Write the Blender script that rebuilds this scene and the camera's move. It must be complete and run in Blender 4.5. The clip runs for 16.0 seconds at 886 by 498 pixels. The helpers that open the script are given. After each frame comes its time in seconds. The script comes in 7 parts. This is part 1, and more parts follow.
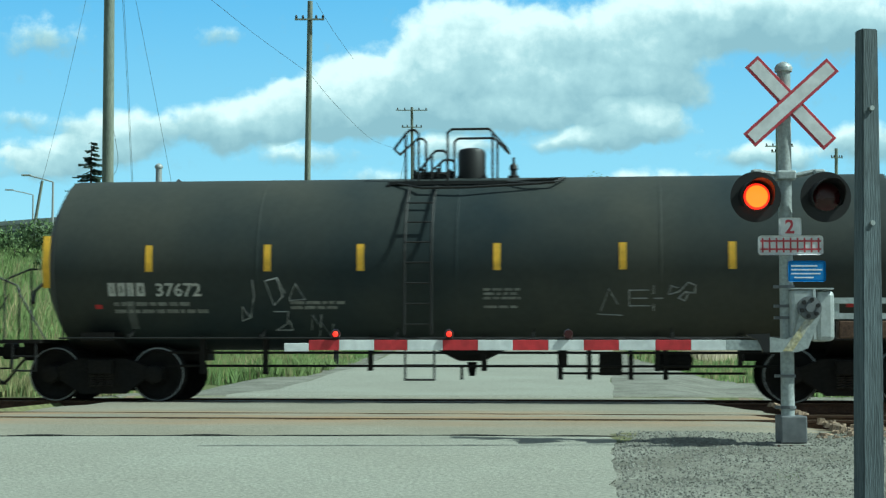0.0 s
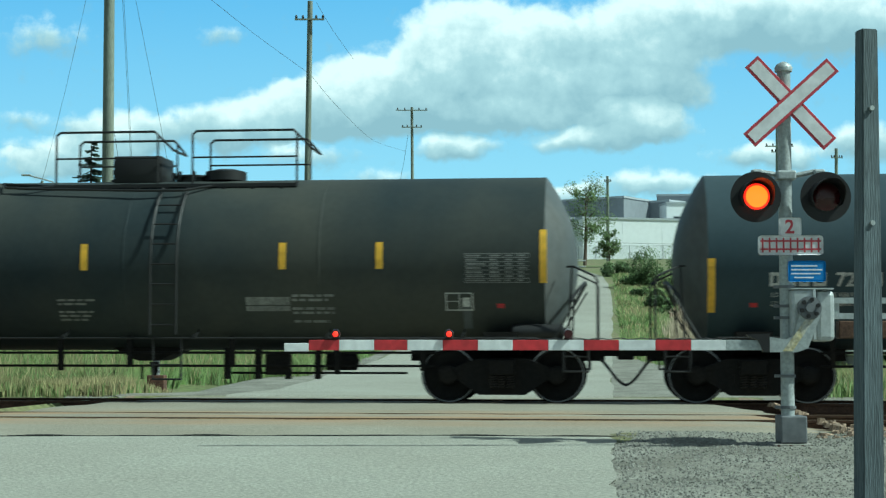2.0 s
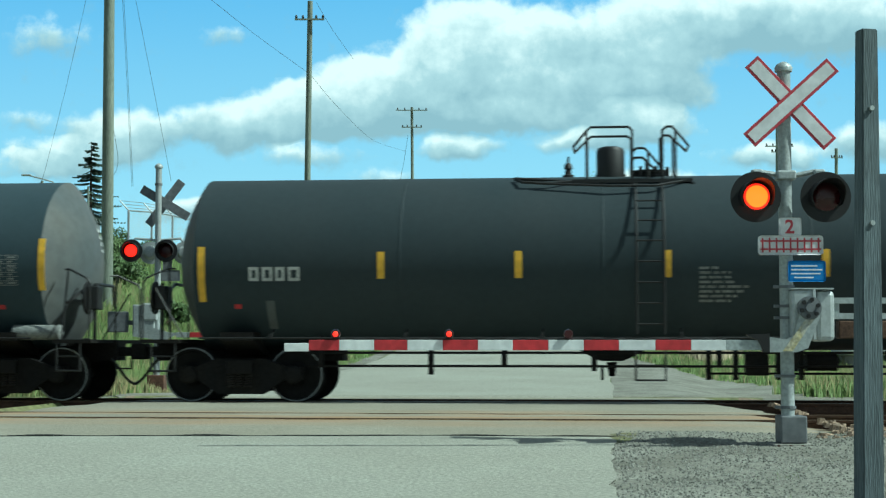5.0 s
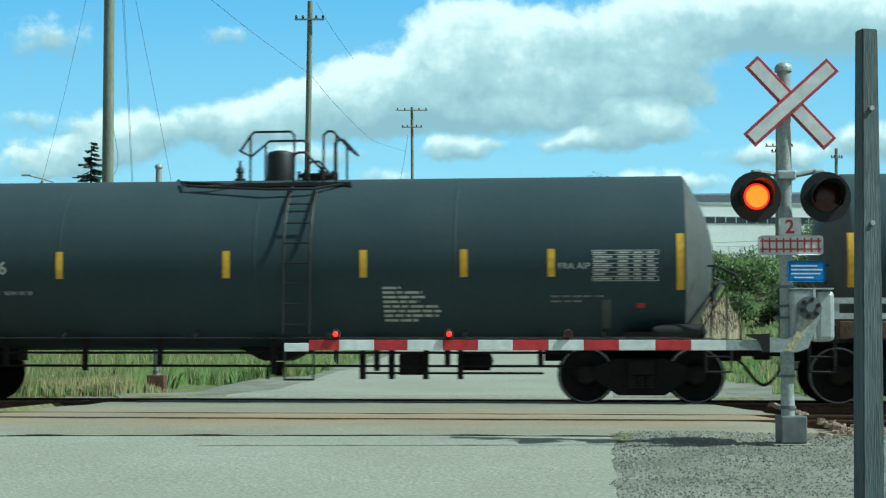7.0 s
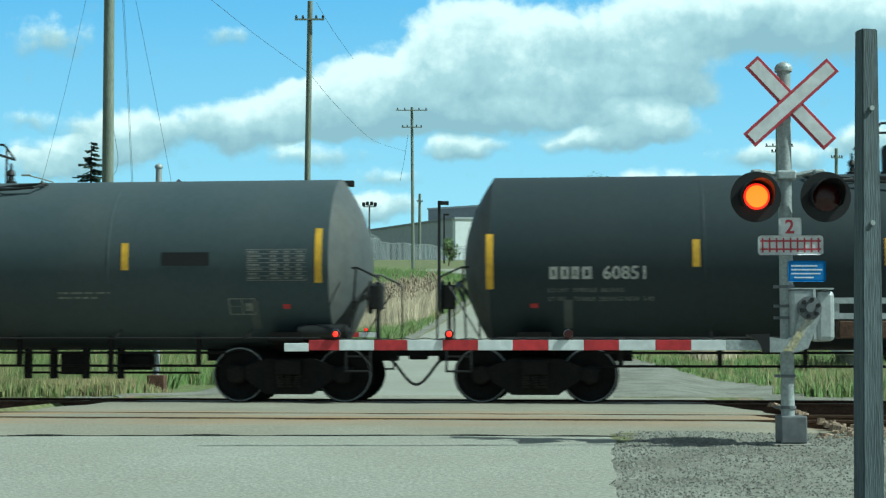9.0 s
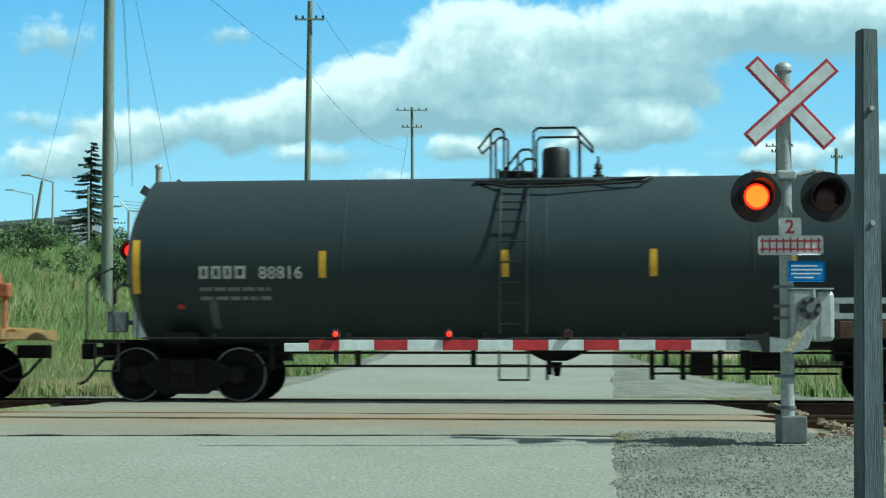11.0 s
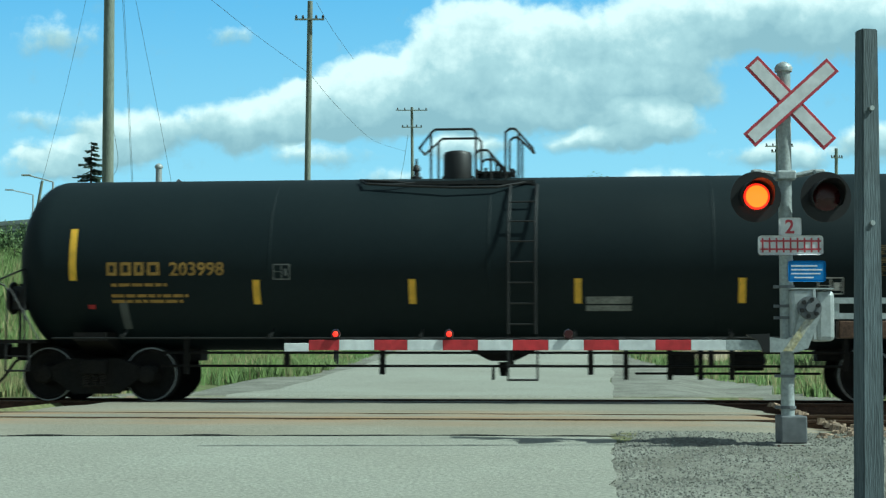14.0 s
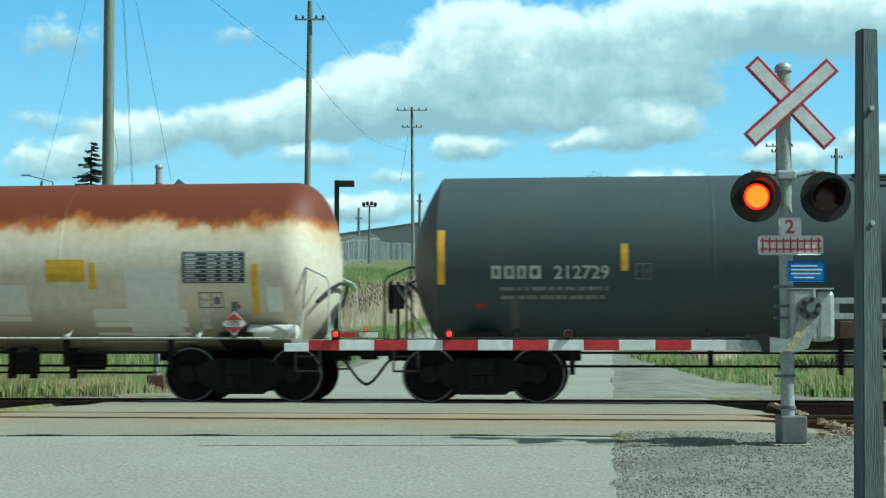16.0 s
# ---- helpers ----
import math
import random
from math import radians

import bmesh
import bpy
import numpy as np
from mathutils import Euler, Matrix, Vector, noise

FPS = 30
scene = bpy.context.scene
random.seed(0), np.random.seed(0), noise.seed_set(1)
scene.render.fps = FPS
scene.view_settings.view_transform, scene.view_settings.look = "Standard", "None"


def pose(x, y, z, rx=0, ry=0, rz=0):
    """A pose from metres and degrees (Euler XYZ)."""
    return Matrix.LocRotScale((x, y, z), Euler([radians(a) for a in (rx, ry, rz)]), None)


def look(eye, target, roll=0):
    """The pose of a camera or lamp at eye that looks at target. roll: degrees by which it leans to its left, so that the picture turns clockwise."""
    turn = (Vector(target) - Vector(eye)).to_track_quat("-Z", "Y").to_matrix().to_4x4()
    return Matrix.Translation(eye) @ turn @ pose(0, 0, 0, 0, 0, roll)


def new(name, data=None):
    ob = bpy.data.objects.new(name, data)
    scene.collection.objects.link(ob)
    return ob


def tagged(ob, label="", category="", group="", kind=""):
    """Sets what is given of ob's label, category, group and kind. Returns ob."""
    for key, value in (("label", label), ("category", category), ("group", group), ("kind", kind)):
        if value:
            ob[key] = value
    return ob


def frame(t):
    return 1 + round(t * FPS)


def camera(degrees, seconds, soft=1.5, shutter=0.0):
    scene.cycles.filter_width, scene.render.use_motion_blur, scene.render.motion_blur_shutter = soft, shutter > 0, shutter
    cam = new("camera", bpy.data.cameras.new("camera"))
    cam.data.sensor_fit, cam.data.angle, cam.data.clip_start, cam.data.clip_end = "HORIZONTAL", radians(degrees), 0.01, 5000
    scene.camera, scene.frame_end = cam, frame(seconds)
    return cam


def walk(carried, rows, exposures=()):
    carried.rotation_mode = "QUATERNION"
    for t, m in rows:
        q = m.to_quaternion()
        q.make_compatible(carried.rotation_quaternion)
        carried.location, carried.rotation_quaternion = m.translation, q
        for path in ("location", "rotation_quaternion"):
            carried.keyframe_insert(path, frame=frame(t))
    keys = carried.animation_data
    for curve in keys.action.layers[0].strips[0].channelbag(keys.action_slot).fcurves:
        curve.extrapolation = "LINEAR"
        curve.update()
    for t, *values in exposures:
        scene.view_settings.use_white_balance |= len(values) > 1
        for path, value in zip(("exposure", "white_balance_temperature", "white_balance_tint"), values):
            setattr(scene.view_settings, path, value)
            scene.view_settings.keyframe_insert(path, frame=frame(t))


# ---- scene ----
cam = camera(31.29, 16.0, soft=1.3, shutter=0.12)
EYE = pose(0, -27.05, 0.91, 93.556, 0, 5.91)
walk(cam, [(0, EYE), (16, EYE)], exposures=[(0, 0.02, 5720, -17), (11.5, 0.02, 5720, -17), (12, -0.10, 5700, -18), (12.5, -0.22, 5650, -19), (13, -0.32, 5650, -19), (13.5, -0.18, 5720, -17), (14, 0.0, 5720, -17), (16, 0.02, 5720, -17)])

# ---- world, sun ----
SUN_EL, SUN_AZ = 48.0, 98.0          # azimuth clockwise from +Y
world = bpy.data.worlds.new("sky")
scene.world = world
world.use_nodes = True
wn = world.node_tree.nodes
sky = wn.new("ShaderNodeTexSky")
sky.sky_type, sky.sun_disc = "NISHITA", False
sky.sun_elevation, sky.sun_rotation = radians(SUN_EL), radians(SUN_AZ)
wn["Background"].inputs[1].default_value = 0.06
# broken white cumulus over the blue, all round
wl = world.node_tree.links
wtc, wno, wmr, wmx = wn.new("ShaderNodeTexCoord"), wn.new("ShaderNodeTexNoise"), wn.new("ShaderNodeMapRange"), wn.new("ShaderNodeMix")
wno.inputs["Scale"].default_value, wno.inputs["Detail"].default_value = 2.6, 7
wmr.inputs["From Min"].default_value, wmr.inputs["From Max"].default_value = 0.41, 0.54
wmr.inputs["To Max"].default_value = 0.6
wmx.data_type = "RGBA"
wmx.inputs["B"].default_value = (7.4, 7.9, 8.3, 1)
wl.new(wtc.outputs["Generated"], wno.inputs["Vector"])
wl.new(wno.outputs["Fac"], wmr.inputs["Value"])
wl.new(wmr.outputs[0], wmx.inputs["Factor"])
wl.new(sky.outputs[0], wmx.inputs["A"])
wl.new(wmx.outputs["Result"], wn["Background"].inputs[0])
sun = new("sun", bpy.data.lights.new("sun", "SUN"))
sun.data.energy, sun.data.angle, sun.data.color = 4.9, radians(0.53), (1.0, 0.975, 0.925)
az, el = radians(SUN_AZ), radians(SUN_EL)
sun.matrix_world = look((0, 0, 60), Vector((0, 0, 60)) - Vector((math.sin(az) * math.cos(el), math.cos(az) * math.cos(el), math.sin(el))))


# ---- materials ----
def mat(name, col, rough=0.6, metal=0.0, var=0.25, scale=3.0, fine=40.0, bump=0.15, col2=None, emit=None, power=0.0, spread=0.0, stretch=(1, 1, 1), seat="Object", thin=0.0, gloss=0.5):
    """A surface with large stains, fine grain and relief; col2: what the stains go to; spread: change from piece to piece."""
    m = bpy.data.materials.new(name)
    m.use_nodes = True
    nt = m.node_tree
    b = nt.nodes["Principled BSDF"]
    b.inputs["Roughness"].default_value, b.inputs["Metallic"].default_value = rough, metal
    b.inputs["Specular IOR Level"].default_value = gloss
    if emit:
        b.inputs["Base Color"].default_value = (*col, 1)
        b.inputs["Emission Color"].default_value = (*emit, 1)
        b.inputs["Emission Strength"].default_value = power
        return m
    tc, mp = nt.nodes.new("ShaderNodeTexCoord"), nt.nodes.new("ShaderNodeMapping")
    mp.inputs["Scale"].default_value = stretch
    nt.links.new(tc.outputs[seat], mp.inputs[0])
    big, small = nt.nodes.new("ShaderNodeTexNoise"), nt.nodes.new("ShaderNodeTexNoise")
    for n, s, d in ((big, scale, 6), (small, fine, 3)):
        n.inputs["Scale"].default_value, n.inputs["Detail"].default_value = s, d
        nt.links.new(mp.outputs[0], n.inputs["Vector"])
    ramp = nt.nodes.new("ShaderNodeMapRange")
    ramp.inputs["From Min"].default_value, ramp.inputs["From Max"].default_value = 0.35, 0.65
    nt.links.new(big.outputs["Fac"], ramp.inputs["Value"])
    mix = nt.nodes.new("ShaderNodeMix")
    mix.data_type = "RGBA"
    c2 = col2 or tuple(c * (1 - var) for c in col)
    mix.inputs["A"].default_value, mix.inputs["B"].default_value = (*col, 1), (*c2, 1)
    nt.links.new(ramp.outputs[0], mix.inputs["Factor"])
    hsv = nt.nodes.new("ShaderNodeHueSaturation")
    val = nt.nodes.new("ShaderNodeMapRange")
    val.inputs["From Min"].default_value, val.inputs["From Max"].default_value = 0.36, 0.64
    val.inputs["To Min"].default_value, val.inputs["To Max"].default_value = 1 - var * 0.8, 1 + var * 0.8
    nt.links.new(small.outputs["Fac"], val.inputs["Value"])
    last = val.outputs[0]
    if spread:
        info, rnd, mul = nt.nodes.new("ShaderNodeNewGeometry"), nt.nodes.new("ShaderNodeMapRange"), nt.nodes.new("ShaderNodeMath")
        rnd.inputs["To Min"].default_value, rnd.inputs["To Max"].default_value = 1 - spread, 1 + spread
        nt.links.new(info.outputs["Random Per Island"], rnd.inputs["Value"])
        mul.operation = "MULTIPLY"
        nt.links.new(last, mul.inputs[0])
        nt.links.new(rnd.outputs[0], mul.inputs[1])
        last = mul.outputs[0]
    nt.links.new(last, hsv.inputs["Value"])
    nt.links.new(mix.outputs["Result"], hsv.inputs["Color"])
    nt.links.new(hsv.outputs[0], b.inputs["Base Color"])
    if bump:
        bp = nt.nodes.new("ShaderNodeBump")
        bp.inputs["Strength"].default_value, bp.inputs["Distance"].default_value = bump, 0.02
        nt.links.new(small.outputs["Fac"], bp.inputs["Height"])
        nt.links.new(bp.outputs[0], b.inputs["Normal"])
    if thin:                               # leaves let light through
        tl, mx = nt.nodes.new("ShaderNodeBsdfTranslucent"), nt.nodes.new("ShaderNodeMixShader")
        mx.inputs[0].default_value = thin
        nt.links.new(hsv.outputs[0], tl.inputs["Color"])
        nt.links.new(b.outputs[0], mx.inputs[1])
        nt.links.new(tl.outputs[0], mx.inputs[2])
        nt.links.new(mx.outputs[0], nt.nodes["Material Output"].inputs["Surface"])
    rr = nt.nodes.new("ShaderNodeMapRange")
    rr.inputs["To Min"].default_value, rr.inputs["To Max"].default_value = max(0.05, rough - 0.12), min(1, rough + 0.12)
    nt.links.new(big.outputs["Fac"], rr.inputs["Value"])
    nt.links.new(rr.outputs[0], b.inputs["Roughness"])
    return m


M = {
    "asphalt": mat("asphalt", (0.308, 0.310, 0.262), 0.92, var=0.22, scale=0.35, fine=26, bump=0.9, col2=(0.268, 0.265, 0.220)),
    "patch": mat("patch", (0.22, 0.21, 0.18), 0.95, var=0.3, scale=2, fine=50),
    "rustfill": mat("rust_stained_fill", (0.36, 0.25, 0.12), 0.95, var=0.3, scale=1.5, fine=20, bump=0.6, col2=(0.20, 0.165, 0.12)),
    "seam": mat("tar_seam", (0.035, 0.035, 0.033), 0.8, var=0.2),
    "gravel": mat("gravel", (0.235, 0.232, 0.195), 0.95, var=0.35, scale=1.1, fine=22, bump=0.6, col2=(0.145, 0.14, 0.112)),
    "stone": mat("stone", (0.265, 0.262, 0.23), 0.9, var=0.25, scale=2, fine=20, spread=0.4),
    "ballast": mat("ballast_stone", (0.34, 0.25, 0.175), 0.9, var=0.35, scale=3, fine=25, spread=0.45),
    "soil": mat("soil_grass", (0.12, 0.15, 0.05), 0.95, var=0.35, scale=0.35, fine=6, bump=0.8, col2=(0.17, 0.16, 0.08)),
    "grass": mat("grass_blades", (0.115, 0.195, 0.05), 0.7, var=0.3, scale=0.18, fine=1.5, bump=0, col2=(0.18, 0.24, 0.085), spread=0.3, thin=0.25),
    "dry": mat("dry_grass", (0.33, 0.29, 0.15), 0.8, var=0.3, scale=0.4, fine=3, bump=0, col2=(0.20, 0.22, 0.09), spread=0.3, thin=0.35),
    "reed": mat("reed_stems", (0.52, 0.45, 0.32), 0.8, var=0.25, scale=0.4, fine=3, bump=0, spread=0.3, thin=0.35),
    "plume": mat("reed_plumes", (0.52, 0.42, 0.31), 0.9, var=0.3, scale=1, fine=6, bump=0, spread=0.3, thin=0.4),
    "leaf": mat("bush_leaves", (0.19, 0.285, 0.12), 0.6, var=0.3, scale=0.5, fine=4, bump=0, spread=0.3, thin=0.45),
    "leaf_young": mat("young_leaves", (0.25, 0.36, 0.15), 0.6, var=0.3, scale=0.5, fine=4, bump=0, spread=0.3, thin=0.45),
    "needle": mat("conifer_needles", (0.14, 0.195, 0.15), 0.7, var=0.3, scale=1, fine=6, bump=0, spread=0.4, thin=0.4),
    "bark": mat("bark", (0.12, 0.09, 0.065), 0.9, var=0.3, scale=3, fine=30, bump=0.6),
    "pole": mat("weathered_pole", (0.24, 0.275, 0.225), 0.85, var=0.3, scale=1.2, fine=20, bump=0.4, stretch=(3, 3, 0.25)),
    "post": mat("grey_timber_post", (0.105, 0.134, 0.147), 0.8, var=0.3, scale=2, fine=25, bump=0.4, stretch=(4, 4, 0.3)),
    "wire": mat("cable", (0.03, 0.03, 0.033), 0.6, var=0.1, bump=0),
    "rail": mat("rusted_rail", (0.10, 0.055, 0.035), 0.7, metal=0.4, var=0.3, scale=4, fine=40),
    "railtop": mat("worn_rail_head", (0.20, 0.14, 0.09), 0.55, metal=0.5, var=0.3, scale=2, fine=20, stretch=(0.2, 3, 3)),
    "tie": mat("tie_timber", (0.07, 0.055, 0.045), 0.9, var=0.3, scale=3, fine=30),
    "tank": mat("black_tank_paint", (0.034, 0.047, 0.053), 0.55, var=0.05, scale=0.6, fine=9, bump=0.004, col2=(0.040, 0.051, 0.056), gloss=0.12),
    "tank_dark": mat("fresh_black_tank_paint", (0.010, 0.0165, 0.019), 0.55, var=0.05, scale=0.6, fine=9, bump=0.004, col2=(0.012, 0.019, 0.021), gloss=0.12),
    "tank_blue": mat("blue_black_tank_paint", (0.040, 0.062, 0.074), 0.55, var=0.05, scale=0.6, fine=9, bump=0.004, col2=(0.048, 0.069, 0.080), gloss=0.12),
    "tank_grey": mat("grey_black_tank_paint", (0.060, 0.083, 0.094), 0.55, var=0.05, scale=0.6, fine=9, bump=0.004, col2=(0.076, 0.094, 0.100), gloss=0.12),
    "tank_brown": mat("dusty_black_tank_paint", (0.024, 0.035, 0.040), 0.55, var=0.06, scale=0.3, fine=9, bump=0.004, col2=(0.066, 0.069, 0.059), gloss=0.12),
    # paler than the shells: sunlight on the tank heads put into the colour; brackets share it
    "head": mat("sun_lightened_head_grey", (0.085, 0.098, 0.102), 0.6, var=0.12, scale=0.7, fine=6, bump=0.01, col2=(0.11, 0.112, 0.105), gloss=0.3),
    "chassis": mat("greasy_black_steel", (0.0075, 0.0075, 0.0075), 0.8, var=0.35, scale=3, fine=20, bump=0.2, col2=(0.014, 0.0125, 0.011), gloss=0.2),
    "fitting": mat("black_fittings", (0.010, 0.0105, 0.011), 0.55, var=0.2, bump=0.05),
    "wheel": mat("wheel_steel", (0.009, 0.0085, 0.008), 0.75, var=0.4, scale=5, fine=20, gloss=0.25),
    "tread": mat("worn_tread", (0.32, 0.33, 0.34), 0.5, metal=0.3, var=0.2),
    "spring": mat("rusty_spring", (0.022, 0.018, 0.015), 0.8, metal=0.0, var=0.3),
    "yellow": mat("yellow_reflector", (0.80, 0.47, 0.04), 0.5, var=0.15, fine=8, bump=0.02),
    "letter": mat("white_lettering", (0.55, 0.56, 0.54), 0.6, var=0.25, fine=25, bump=0.0),
    "letter_dim": mat("faded_lettering", (0.22, 0.23, 0.22), 0.6, var=0.35, fine=25, bump=0.0),
    "chalk": mat("chalk_scrawl", (0.36, 0.37, 0.37), 0.8, var=0.35, fine=20, bump=0.0),
    "gold": mat("gold_lettering", (0.40, 0.24, 0.05), 0.6, var=0.3, fine=25, bump=0.0),
    "gold_dim": mat("faded_gold_lettering", (0.12, 0.085, 0.025), 0.6, var=0.3, fine=25, bump=0.0),
    "red": mat("red_reflector", (0.50, 0.03, 0.04), 0.5, var=0.2, fine=10, bump=0.02),
    "signred": mat("sign_red", (0.50, 0.055, 0.08), 0.5, var=0.2, fine=10, bump=0.02),
    "white": mat("white_reflector", (0.78, 0.80, 0.80), 0.5, var=0.12, fine=10, bump=0.02),
    "signwhite": mat("sign_white", (0.76, 0.77, 0.79), 0.5, var=0.12, fine=10, bump=0.02),
    "signback": mat("bare_sign_back", (0.16, 0.17, 0.18), 0.6, var=0.2, fine=10, bump=0.02),
    "blue": mat("sign_blue", (0.02, 0.20, 0.55), 0.5, var=0.1, fine=10, bump=0.02),
    "galv": mat("galvanised_steel", (0.40, 0.435, 0.435), 0.5, metal=0.2, var=0.18, scale=4, fine=30, bump=0.05),
    "alu": mat("aluminium_box", (0.45, 0.48, 0.48), 0.45, metal=0.15, var=0.12, scale=3, fine=20, bump=0.05),
    "concrete": mat("concrete", (0.30, 0.29, 0.26), 0.9, var=0.25, scale=3, fine=30, bump=0.4),
    "lampblack": mat("lamp_black", (0.006, 0.006, 0.007), 0.6, var=0.2, bump=0.05),
    "lens_off": mat("unlit_red_lens", (0.045, 0.006, 0.008), 0.3, var=0.1, bump=0.0),
    "lit": mat("lit_led", (0.9, 0.1, 0.02), 0.4, emit=(1.0, 0.088, 0.006), power=3.6),
    "lit_rim": mat("lit_led_rim", (0.9, 0.05, 0.02), 0.4, emit=(1.0, 0.035, 0.008), power=2.0),
    "lit_ring": mat("lit_led_edge", (0.9, 0.05, 0.02), 0.4, emit=(1.0, 0.012, 0.006), power=1.6),
    "lit_far": mat("lit_red_led", (0.9, 0.05, 0.02), 0.4, emit=(1.0, 0.012, 0.010), power=1.9),
    "arm_yellow": mat("worn_yellow_paint", (0.50, 0.42, 0.16), 0.7, var=0.4, scale=6, fine=30, col2=(0.42, 0.42, 0.38)),
    "guy": mat("yellow_guard", (0.62, 0.50, 0.05), 0.6, var=0.1, bump=0.0),
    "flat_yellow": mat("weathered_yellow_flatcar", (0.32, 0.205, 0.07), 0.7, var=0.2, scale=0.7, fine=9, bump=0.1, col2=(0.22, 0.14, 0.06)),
    # darker brown-yellow than the end platforms, on beams, goosenecks, hood tops and low deck
    "flat_side": mat("dark_yellow_beam", (0.115, 0.070, 0.030), 0.75, var=0.15, scale=0.45, fine=7, bump=0.1, col2=(0.085, 0.055, 0.030), stretch=(0.5, 1, 1.6)),
    "white_patch": mat("fresh_white_paint", (0.78, 0.79, 0.74), 0.6, var=0.05, scale=0.6, fine=8, bump=0.02),
    "navy": mat("navy_plate", (0.03, 0.045, 0.065), 0.5, var=0.1, bump=0.0),
    "rustbrown": mat("rust_brown_steel", (0.13, 0.065, 0.04), 0.8, var=0.3, scale=6, fine=20),
    "flat_white": mat("bleached_deck", (0.62, 0.60, 0.56), 0.8, var=0.15, scale=1, fine=14, bump=0.2),
    "orange": mat("rust_orange", (0.38, 0.13, 0.05), 0.8, var=0.3, scale=6, fine=20),
    "white_tank": mat("white_tank_paint", (0.40, 0.385, 0.32), 0.5, var=0.15, scale=0.8, fine=8, bump=0.03),
    "wall_grey": mat("grey_cladding", (0.42, 0.46, 0.49), 0.6, var=0.06, scale=0.05, fine=1.2, bump=0.0),
    "wall_dark": mat("dark_grey_cladding", (0.25, 0.275, 0.30), 0.6, var=0.06, scale=0.05, fine=1.2, bump=0.0),
    "wall_white": mat("white_cladding", (0.84, 0.88, 0.90), 0.6, var=0.03, scale=0.05, fine=1.2, bump=0.0),
    "window": mat("dark_window", (0.045, 0.06, 0.075), 0.15, var=0.2, scale=0.2, bump=0.0),
    "teal_glass": mat("teal_glass", (0.02, 0.055, 0.06), 0.5, var=0.2, scale=0.2, bump=0.0),
    "door_dark": mat("dark_dock_door", (0.05, 0.055, 0.07), 0.5, var=0.1, bump=0.0),
    "fence": mat("chain_link", (0.34, 0.37, 0.38), 0.5, metal=0.4, var=0.1, bump=0.0),
    "lamp_pole": mat("black_lamp_post", (0.014, 0.015, 0.016), 0.5, var=0.2, bump=0.0),
}


def rust_white():
    """White tank paint: rust-red crown running down in tongues, yellowed flanks, belly going to a darker tan downwards.
    """
    m = mat("rusted_white_tank_paint", (0.72, 0.66, 0.54), 0.6, var=0.08, scale=0.7, fine=8, bump=0.03)
    nt = m.node_tree
    b = nt.nodes["Principled BSDF"]
    tc, sep = nt.nodes.new("ShaderNodeTexCoord"), nt.nodes.new("ShaderNodeSeparateXYZ")
    nt.links.new(tc.outputs["Object"], sep.inputs[0])
    base = b.inputs["Base Color"].links[0].from_socket
    for z0, z1, amp, scale, stretch, col in ((2.55, 3.25, 1.0, 1.1, (1, 1, 0.6), (0.56, 0.34, 0.12)), (2.86, 3.02, 1.0, 1.7, (1, 0.7, 0.45), (0.36, 0.11, 0.02)), (3.0, 3.14, 0.9, 1.6, (1, 0.6, 0.45), (0.145, 0.029, 0.008)), (1.65, 1.1, 0.6, 1.2, (1, 1, 1), (0.36, 0.31, 0.24))):
        mp, nz = nt.nodes.new("ShaderNodeMapping"), nt.nodes.new("ShaderNodeTexNoise")
        mp.inputs["Scale"].default_value = stretch
        nz.inputs["Scale"].default_value, nz.inputs["Detail"].default_value, nz.inputs["Roughness"].default_value = scale, 9, 0.65
        nt.links.new(tc.outputs["Object"], mp.inputs[0])
        nt.links.new(mp.outputs[0], nz.inputs["Vector"])
        ad = nt.nodes.new("ShaderNodeMath")
        ad.operation, ad.inputs[1].default_value = "MULTIPLY_ADD", amp
        ad.inputs[2].default_value = -amp / 2
        nt.links.new(nz.outputs["Fac"], ad.inputs[0])
        s = nt.nodes.new("ShaderNodeMath")
        nt.links.new(sep.outputs[2], s.inputs[0])
        nt.links.new(ad.outputs[0], s.inputs[1])
        r = nt.nodes.new("ShaderNodeMapRange")
        r.inputs["From Min"].default_value, r.inputs["From Max"].default_value = z0, z1
        nt.links.new(s.outputs[0], r.inputs["Value"])
        mx = nt.nodes.new("ShaderNodeMix")
        mx.data_type = "RGBA"
        nt.links.new(r.outputs[0], mx.inputs["Factor"])
        nt.links.new(base, mx.inputs["A"])
        mx.inputs["B"].default_value = (*col, 1)
        base = mx.outputs["Result"]
    nt.links.new(base, b.inputs["Base Color"])
    return m


